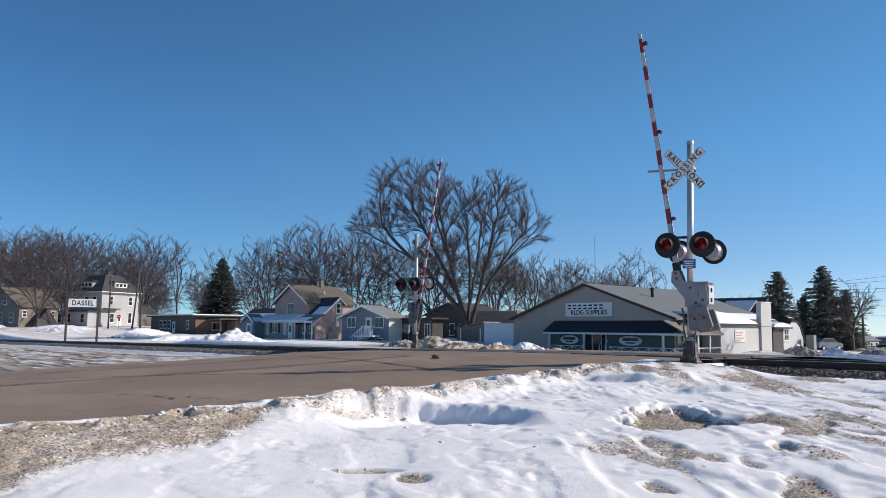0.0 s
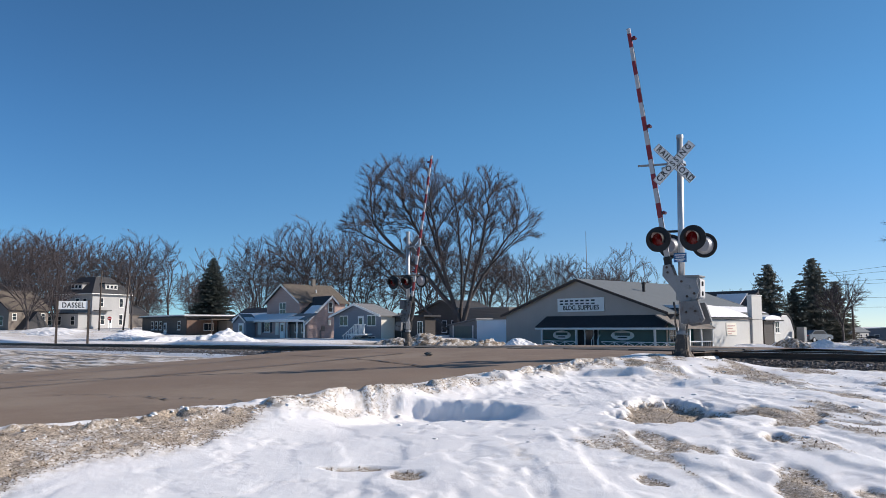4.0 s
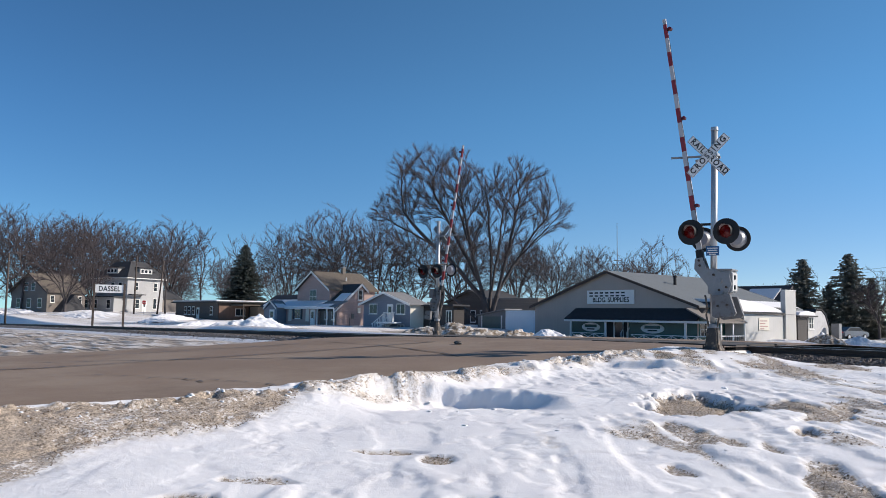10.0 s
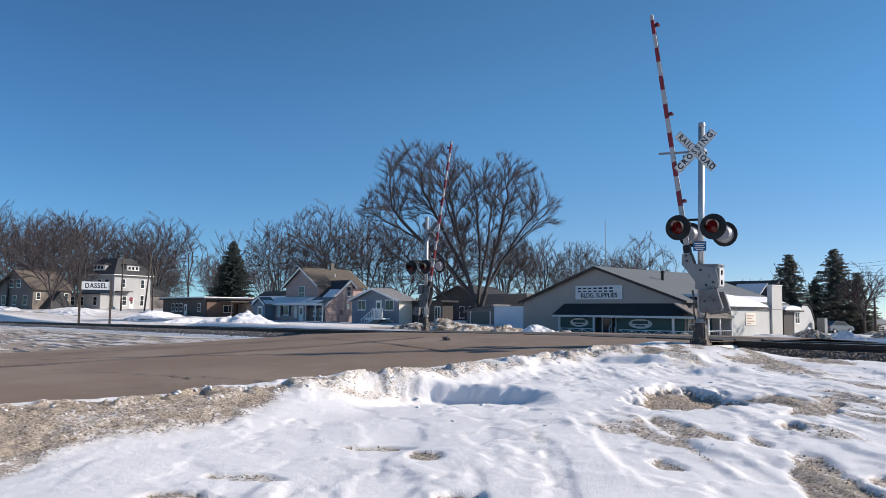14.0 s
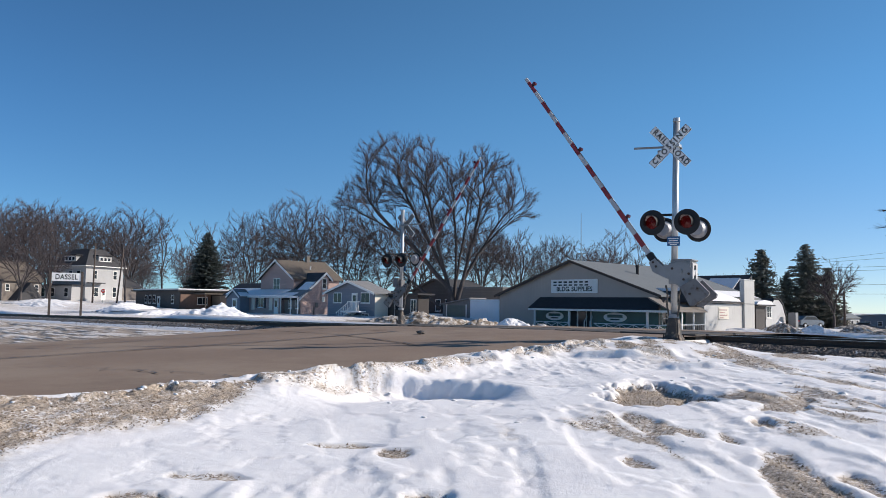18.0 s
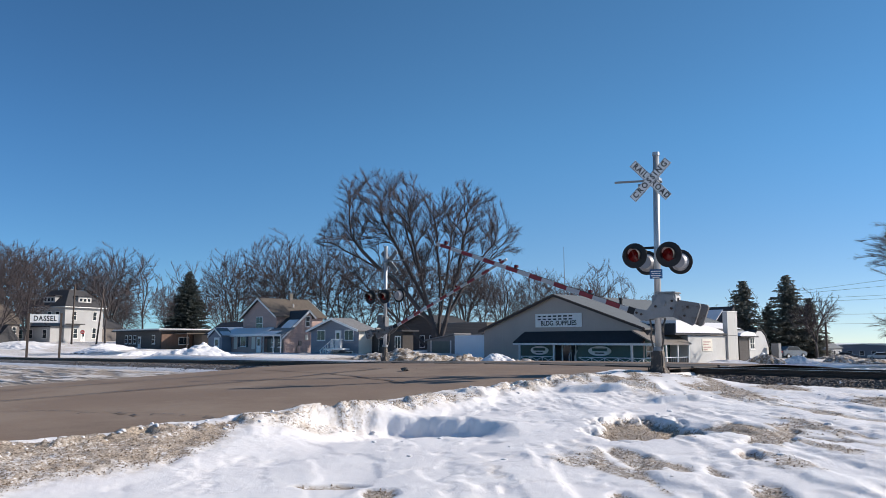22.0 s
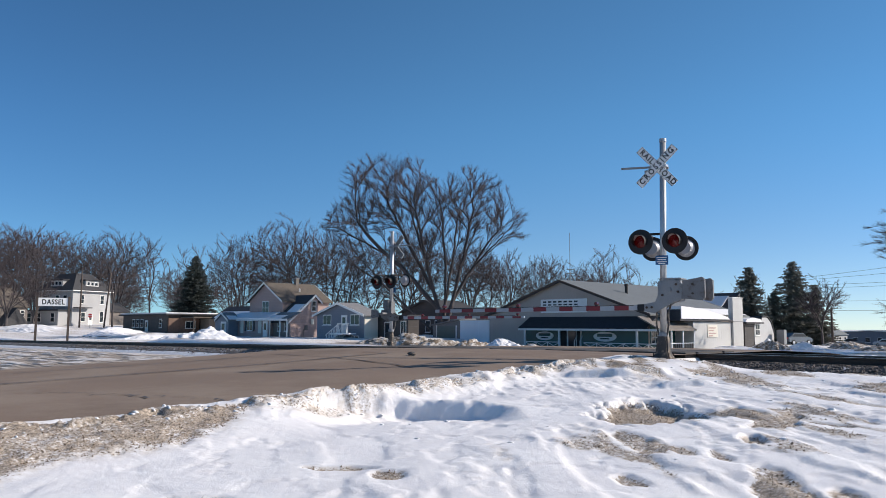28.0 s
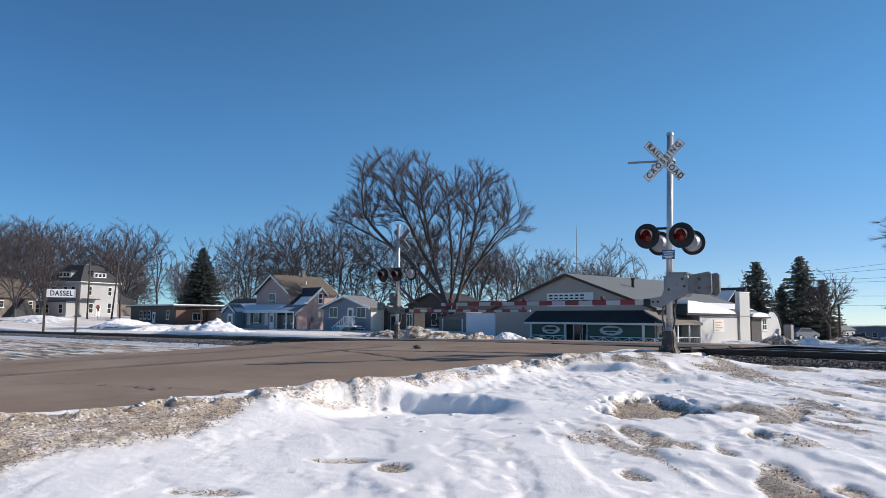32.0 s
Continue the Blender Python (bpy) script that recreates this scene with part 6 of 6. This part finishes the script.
def conifer(seed, height, radius, label, ragged=0.3, fill=1.0, taper=0.75, needles=NEEDLE):
    """A spruce: a straight trunk and whorls of drooping boughs made of small needle sprays."""
    rs = random.Random(seed)
    t = thing("conifer", label, "conifer", Matrix(), "conifers")
    part("trunk", rod((0, 0, -0.3), (0, 0, height * 0.97), height * 0.02, 0.02, 10), BARK, t)
    v, f = [], []
    z = height * 0.07
    while z < height * 0.985:
        u = z / height
        reach = radius * 1.25 * (1 - u) ** taper + 0.08
        side = [rs.uniform(1 - ragged, 1 + 0.6 * ragged) for _ in range(7)]
        for k in range(int((9 + 8 * (1 - u)) * fill)):
            a = rs.uniform(0, 2 * math.pi)
            r = reach * side[int(a / 6.2832 * 7) % 7] * rs.uniform(0.8, 1.08)
            droop = 0.20 + 0.2 * rs.random()
            nspray = max(3, int(r * 6.5))
            for s in range(nspray):
                w = (s + rs.random()) / nspray
                d = r * w
                cx, cy, cz = d * math.cos(a), d * math.sin(a), z - droop * d + 0.20 * d * w + rs.uniform(-0.08, 0.08)
                for _ in range(4):
                    aa = a + rs.uniform(-1.1, 1.1)
                    ln, wd = rs.uniform(0.24, 0.55) * (0.6 + 0.5 * (1 - u)), rs.uniform(0.05, 0.12)
                    ex, ey, ez = cx + ln * math.cos(aa), cy + ln * math.sin(aa), cz - rs.uniform(-0.06, 0.26)
                    n = len(v)
                    v += [(cx - wd * math.sin(aa), cy + wd * math.cos(aa), cz), (cx + wd * math.sin(aa), cy - wd * math.cos(aa), cz), (ex, ey, ez), (cx, cy, cz - wd * 1.2)]
                    f += [(n, n + 1, n + 2), (n, n + 3, n + 2), (n + 1, n + 2, n + 3)]
        z += height * 0.024 * (1.1 - 0.5 * u)
    c = raw_object("needle_crown", v, f, needles, False)
    c.parent = t
    return t


def plant(proto, x, y, scale, turn, tall=1.0, label=""):
    ob = copy_thing(proto, pose(x, y, gz(x, y) - 0.15, 0, 0, turn))
    ob.scale = (scale, scale, scale * tall)
    if label:
        tagged(ob, label)
    return ob


def build_trees():
    # the great maple: x runs across the road's line of sight, y away from it
    maple_stems = [[(0.3, 0.1, -0.6), (0.2, 0, 1.2), (0.1, 0, 2.8), (-0.6, 0.2, 4.9), (-2.6, 0.5, 8.6), (-4.4, 0.7, 12.0), (-5.9, 0.6, 15.4)],
                   [(0.5, 0.3, 0.55), (0.7, 0.8, 4.6), (0.6, 1.4, 9.6), (0.2, 1.8, 14.4)],
                   [(0.6, 0.1, 0.6), (1.3, -0.2, 3.4), (2.3, -0.8, 7.6), (3.6, -1.2, 13.6)],
                   [(1.3, -0.2, 3.4), (3.2, 0.3, 6.9), (5.2, 0.6, 9.9), (6.9, 0.8, 12.0)],
                   [(0.0, 0.1, 2.9), (-3.0, -1.2, 6.2), (-6.0, -2.2, 9.0), (-8.6, -2.4, 11.6)],
                   [(-0.2, -0.1, 3.2), (-1.5, -1.7, 8.4), (-2.8, -2.4, 15.0)],
                   [(0.1, 0.1, 2.6), (-1.4, 0.9, 8.0), (-3.4, 1.6, 14.6)],
                   [(1.1, 0.1, 2.6), (2.6, 1.4, 8.2), (4.6, 1.8, 13.4)],
                   [(0.7, 0.6, 3.4), (1.5, 2.0, 8.6), (2.0, 2.8, 14.0)]]
    maple_lobes = [(-6.3, 0.4, 14.4, 4.3, 4.2, 4.6, 1.0), (-3.2, 0.2, 15.2, 2.8, 3.6, 3.6, 0.9), (-9.4, -1.8, 11.2, 2.4, 3.0, 2.7, 1.0), (-0.8, 0.6, 12.8, 3.0, 4.4, 4.2, 0.9),
                   (3.3, 0.2, 13.4, 4.0, 4.4, 4.2, 1.0), (6.9, 0.4, 11.6, 2.1, 2.8, 2.4, 1.0), (0.4, 0.2, 7.8, 5.6, 4.4, 2.4, 0.35), (-7.4, -1.6, 8.2, 3.2, 2.8, 1.7, 0.5)]
    big = bare_tree(21, "huge bare many-stemmed maple beside the crossing", maple_stems, maple_lobes, 7.0, 0.45, 0.50, 3.0, 0.10, 0.0105, 5, 0.8, 1.5, 1.88, 22)
    big.matrix_world = pose(-70.1, 64.2, gz(-70.1, 64.2), 0, 0, 47.5)
    big.scale = (1.19, 1.19, 1.17)
    a = bare_tree(4, "tall bare grey-brown tree behind the houses", *round_crown(4, 15, 12.5, 0.2, 6), 4.0, 0.5, 0.64, 3.0, 0.10, 0.0125, 3, 0.75, 1.35, 2.35, 4)
    b = bare_tree(9, "broad bare tree with a round crown", *round_crown(9, 15, 14.5, 0.17, 7), 3.5, 0.5, 0.64, 3.0, 0.08, 0.0125, 3, 0.75, 1.35, 2.35, 4)
    c = bare_tree(15, "slender open bare tree", *round_crown(15, 15, 9.0, 0.33, 4, 0.7), 2.2, 0.5, 0.75, 3.5, 0.06, 0.022, 2, 0.8, 1.35, 2.3, 6)
    e = bare_tree(27, "bare tree with several upright stems", *round_crown(27, 15, 12.0, 0.10, 8, 1.0, 1.5), 4.0, 0.5, 0.64, 3.0, 0.12, 0.0125, 3, 0.75, 1.35, 2.35, 4)
    a.matrix_world = pose(-182, 40.5, gz(-182, 40.5), 0, 0, 0)
    b.matrix_world = pose(-117, 71.4, gz(-117, 71.4), 0, 0, 0)
    c.matrix_world = pose(-162, 65, gz(-162, 65), 0, 0, 0)
    e.matrix_world = pose(-111, 76, gz(-111, 76), 0, 0, 210)
    a.scale, b.scale, c.scale, e.scale = (1.4,) * 3, (1.28,) * 3, (1.2,) * 3, (1.18,) * 3
    west_grove = [(a, -176, 28, 1.52, 60), (b, -190, 34, 1.59, 100), (e, -176, 50, 1.40, 200), (a, -186, 58, 1.46, 140), (c, -165, 42, 1.40, 30), (b, -141, 33, 1.16, 30), (e, -144.5, 38.1, 1.16, 200), (b, -180, 64, 1.52, 20), (a, -168, 60.5, 1.37, 280), (c, -158, 73, 1.22, 90), (e, -150, 78, 1.10, 170), (b, -140, 84, 1.04, 10), (e, -127, 68, 1.20, 50), (a, -119, 74, 1.36, 125), (b, -103, 79, 1.0, 315)]
    mid_grove = [(a, -105, 75, 1.08, 250), (e, -97, 84, 1.22, 75), (b, -93, 78, 1.16, 160), (a, -90, 90, 1.10, 35), (b, -75, 90, 0.78, 0), (e, -85, 84, 0.92, 140), (a, -80, 87, 0.84, 60), (c, -77, 85, 0.9, 330), (a, -88, 92, 0.9, 10), (a, -70, 94, 0.80, 110), (e, -80, 96, 0.88, 220), (a, -66, 88, 0.69, 300), (b, -74, 106, 1.03, 45), (a, -70, 114, 0.74, 190)]
    east_grove = [(c, -64, 122, 0.62, 20), (a, -61, 124, 0.52, 130), (c, -57, 128, 0.6, 250), (c, -53, 112, 0.74, 60), (c, -47, 116, 0.62, 200), (c, -145, 51.4, 1.15, 200), (b, -172, 40, 1.3, 77), (a, -168, 34, 1.35, 310), (c, -160, 30, 1.2, 140), (e, -198, 50, 1.5, 20), (b, -165, 54, 1.2, 260), (c, -210, 44, 1.46, 10), (a, -215, 26, 1.46, 200), (b, -205, 16, 1.34, 300)]
    for proto, x, y, s, turn in west_grove + mid_grove + east_grove:
        plant(proto, x, y, s * 0.93, turn)
    # the woods beyond the houses
    rs = random.Random(12)
    for k in range(22):
        far, lat = rs.uniform(215, 270), -130 + 84 * k / 21 + rs.uniform(-3, 3)
        plant((a, b, e)[k % 3], -0.755 * far + 0.656 * lat, 0.656 * far + 0.755 * lat, rs.uniform(0.85, 1.15), rs.uniform(0, 360), label="bare tree in the far woods")
    rnd = bare_tree(33, "small round bare tree at the roadside", *round_crown(33, 8.8, 6.4, 0.28, 6), 12.0, 0.36, 0.4, 2.0, 0.05, 0.013, 3, 0.6, 1.3, 2.3, 10)
    rnd.matrix_world = pose(-40.6, 105.7, gz(-40.6, 105.7), 0, 0, 0)
    side_stems, side_lobes = round_crown(52, 17.0, 15.5, 0.16, 9)
    side_lobes += [(6.2, 0, 4.6, 2.4, 2.6, 1.8, 0.9), (-6.2, 0, 4.6, 2.4, 2.6, 1.8, 0.9), (0, 6.2, 4.8, 2.6, 2.4, 1.8, 0.9), (0, -6.2, 4.8, 2.6, 2.4, 1.8, 0.9)]
    side = bare_tree(52, "large bare tree with spreading drooping limbs", side_stems, side_lobes, 5.0, 0.5, 0.55, 4.0, -0.03, 0.014, 4, 0.85, 1.3, 2.25, 10)
    side.matrix_world = pose(-18.5, 84.0, gz(-18.5, 84.0), 0, 0, 70)
    side.scale = (1.04, 1.04, 0.82)
    sp = conifer(5, 14.2, 4.3, "dark green cone-shaped spruce in the snow", 0.22, 1.2)
    sp.matrix_world = pose(-141.9, 65.7, gz(-141.9, 65.7), 0, 0, 0)
    co = conifer(8, 10.8, 2.5, "dark ragged spruce behind the sheds", 0.7, 1.0, 0.6, NEEDLE_PALE)
    co.matrix_world = pose(-49.2, 103.5, gz(-49.2, 103.5), 0, 0, 0)
    plant(co, -45.1, 108, 1.1, 130)
    plant(co, -43.0, 110, 0.8, 40)
    plant(co, -51.6, 106, 0.72, 250)
    plant(co, -47.4, 107, 0.7, 300)
    plant(co, -58, 100, 0.8, 210, label="dark spruce top showing over the store")


# ---- snow heaps and clutter ----
def heap(x, y, rx, ry, h, mat, label, seed, turn=0.0):
    """A ploughed heap of broken snow with lumps."""
    n = 64
    xs = np.linspace(-1.15, 1.15, n)
    U, V = np.meshgrid(xs, xs)
    rr = np.sqrt(U * U + V * V)
    lump = fbm(U * 3 + seed, V * 3 + seed * 2, 4) * 1.3 + 0.25
    z = h * np.clip(1 - rr ** 1.4, -0.25, 1) * (0.55 + 0.45 * lump) + 0.5 * h * (fbm(U * 5 + seed, V * 5, 5, 0.62) - 0.5) + 0.12 * h * (step(fbm(U * 4 + 9 * seed, V * 4, 4), 0.47, 0.53) - 0.5)
    quads = [(j * n + i, j * n + i + 1, (j + 1) * n + i + 1, (j + 1) * n + i) for j in range(n - 1) for i in range(n - 1)]
    ob = raw_object("snow_mound", np.stack([U.ravel() * rx, V.ravel() * ry, z.ravel()], 1).tolist(), quads, mat, True)
    ob.matrix_world = pose(x, y, gz(x, y) - 0.03, 0, 0, turn)
    return tagged(ob, label, "snow mound", "snow mounds")


def build_heaps():
    dirty, clean = "heap of ploughed dirty snow and clods", "bright heap of ploughed snow"
    near = ((-41.5, 32.5, 2.2, 1.5, 0.55, DIRTY_SNOW), (-38.6, 32.8, 2.6, 1.6, 0.8, DIRTY_SNOW), (-36.2, 33.2, 2.2, 1.3, 0.62, DIRTY_SNOW), (-33.6, 33.6, 2.0, 1.3, 0.6, DIRTY_SNOW), (-31.6, 34.2, 2.0, 1.3, 0.66, SNOW), (-30.0, 34.8, 1.4, 1.0, 0.4, DIRTY_SNOW))
    west = ((-70.0, 33.9, 4.0, 2.6, 1.25, SNOW), (-72.5, 32.5, 2.6, 1.8, 0.7, SNOW), (-84, 34, 4.0, 2.2, 0.6, SNOW), (-103, 36, 5, 2.5, 0.6, SNOW), (-128, 33, 6, 2.6, 0.7, SNOW), (-138, 36, 6, 3.0, 0.7, SNOW), (-116, 42, 4, 2.2, 0.9, SNOW), (-150, 27, 6, 3, 0.9, SNOW))
    east = ((-34.0, 76.0, 2.4, 1.6, 0.9, DIRTY_SNOW), (-31.5, 77.5, 2.2, 1.5, 0.7, SNOW), (-36.0, 79.5, 1.6, 1.4, 0.9, SNOW), (-36.5, 72.5, 1.6, 4.0, 0.45, SNOW), (-30.0, 84, 2.5, 1.6, 0.6, DIRTY_SNOW), (-33, 92, 3, 2, 0.6, DIRTY_SNOW), (-14, 42, 1.9, 0.9, 0.5, SNOW), (-25.5, 80, 2.5, 1.5, 0.5, DIRTY_SNOW), (-26, 97, 3, 1.5, 0.5, DIRTY_SNOW), (-5.0, 48, 3.5, 1.6, 1.2, SNOW))
    for i, (x, y, rx, ry, h, m) in enumerate((*near, *west, *east)):
        heap(x, y, rx, ry, h, m, dirty if m == DIRTY_SNOW else clean, i + 1, i * 37)


def scatter_grass():
    """Dry blades that stand where the snow has thinned, and grit along the plough bank."""
    rs = np.random.RandomState(5)
    x, y = rs.uniform(-10.5, -1.5, 90000), rs.uniform(1.8, 16.5, 90000)
    z, d, _ = ground(x, y)
    keep = (d > 0.5) & (rs.rand(90000) < (d - 0.35)) & (x > -8.8)
    v, f = [], []
    for px, py, pz in zip(x[keep], y[keep], z[keep]):
        a, ln, lean = rs.uniform(0, 6.3), rs.uniform(0.02, 0.065), rs.uniform(0.5, 1.6)
        w, n = 0.004, len(v)
        tx, ty = px + ln * lean * math.cos(a), py + ln * lean * math.sin(a)
        v += [(px - w * math.sin(a), py + w * math.cos(a), pz - 0.01), (px + w * math.sin(a), py - w * math.cos(a), pz - 0.01), (tx, ty, pz + ln * 0.7)]
        f.append((n, n + 1, n + 2))
    tagged(raw_object("dry_grass", v, f, GRASS, False), "flattened dry tan grass showing through the snow", "grass", kind="stuff")
    keep = (d > 0.35) & (rs.rand(90000) < np.where(x < -8.3, 0.34, 0.12))
    v, f = [], []
    for px, py, pz, dd in zip(x[keep], y[keep], z[keep], d[keep]):
        s, n = rs.uniform(0.005, 0.016), len(v)
        h = rs.uniform(0.5, 1.3, 5) * s
        a = rs.uniform(0, 6.3)
        v += [(px + h[i] * math.cos(a + 1.57 * i), py + h[i] * math.sin(a + 1.57 * i), pz) for i in range(4)] + [(px, py, pz + h[4])]
        f += [(n, n + 1, n + 4), (n + 1, n + 2, n + 4), (n + 2, n + 3, n + 4), (n + 3, n, n + 4)]
    tagged(raw_object("grit", v, f, GRIT, False), "dark sand and grit thrown up by the plough", "grit", kind="stuff")
    # broken crusts of snow on the bank
    v, f = [], []
    for _ in range(170):
        px, py = (rs.uniform(-9.0, -2.5), rs.uniform(6, 16)) if rs.rand() < 0.3 else (-10.1 + rs.normal(0, 0.22), rs.uniform(1.8, 14.5))
        s, n = rs.uniform(0.015, 0.05), len(v)
        pz = gz(px, py)
        a = rs.uniform(0, 6.3)
        for zz, rr in ((-0.4, 1.0), (0.25, 1.05), (0.55, 0.6)):
            for i in range(6):
                r = s * rr * rs.uniform(0.7, 1.3)
                v.append((px + r * math.cos(a + 1.047 * i), py + r * 0.6 * math.sin(a + 1.047 * i), pz + 0.6 * s * zz * rs.uniform(0.7, 1.2)))
        f += [(n + 6 * k + i, n + 6 * k + (i + 1) % 6, n + 6 * k + 6 + (i + 1) % 6, n + 6 * k + 6 + i) for k in range(2) for i in range(6)] + [tuple(n + 12 + i for i in range(6))]
    tagged(raw_object("snow_clods", v, f, SNOW, True), "broken crusts of snow along the plough bank", "snow clods", kind="stuff")


# ---- the place ----
build_ground()
build_road()
build_track()
store()
pink_house()
grey_house()
dark_house()
garage()
foursquare()
tan_house()
brown_building()
yard_sheds()
station_sign()
stop_sign(-139.0, 45.5)
utility_pole(-140.3, 44.2, 10.6, 0.5, False)
utility_pole(-141.2, 48.6, 10.0, 5.5, False)
utility_pole(-131.0, 22.5, 11.5, 0.0, False)
utility_pole(-35.7, 96.1, 4.6, 0.0, False)
utility_pole(-20.6, 71.0, 11.2, 1.5, False, POLE_GREY)
for k, (za, zb) in enumerate(((7.6, 11.6), (7.3, 9.5), (6.6, 7.2), (6.2, 6.8), (4.6, 4.6), (3.4, 4.0))):
    wire_span((-35.7 - 4 + k * 0.3, 96.1 + 3, za - 0.6), (14 - k, 84 + k, zb), 0.5)
car("dark grey car parked by the far sheds", CAR_GREY, pose(-62, 178, gz(-62, 178), 0, 0, 20))
car("white car parked by the far sheds", CAR_WHITE, pose(-57, 182, gz(-57, 182), 0, 0, 200))
car("grey car parked before the far houses", CAR_GREY, pose(-52, 186, gz(-52, 186), 0, 0, 30))
car("white van parked before the far houses", CAR_WHITE, pose(-45, 190, gz(-45, 190), 0, 0, 190))
car("blue-grey car parked beside the sheds", CAR_GREY, pose(-41.5, 99.5, gz(-41.5, 99.5), 0, 0, 75))
cabinet = thing("storage_cabinet", "grey metal storage cabinet beside the sheds", "cabinet", pose(-39.6, 91.2, gz(-39.6, 91.2)))
part("body", boxed(-0.42, 0.42, -0.4, 0.4, 0.0, 1.75, 0.02), CAST_GREY, cabinet)
part("door", boxed(0.422, 0.44, -0.34, 0.34, 0.1, 1.65, 0.005), CAST_GREY, cabinet)
build_trees()
build_heaps()
scatter_grass()
motions()
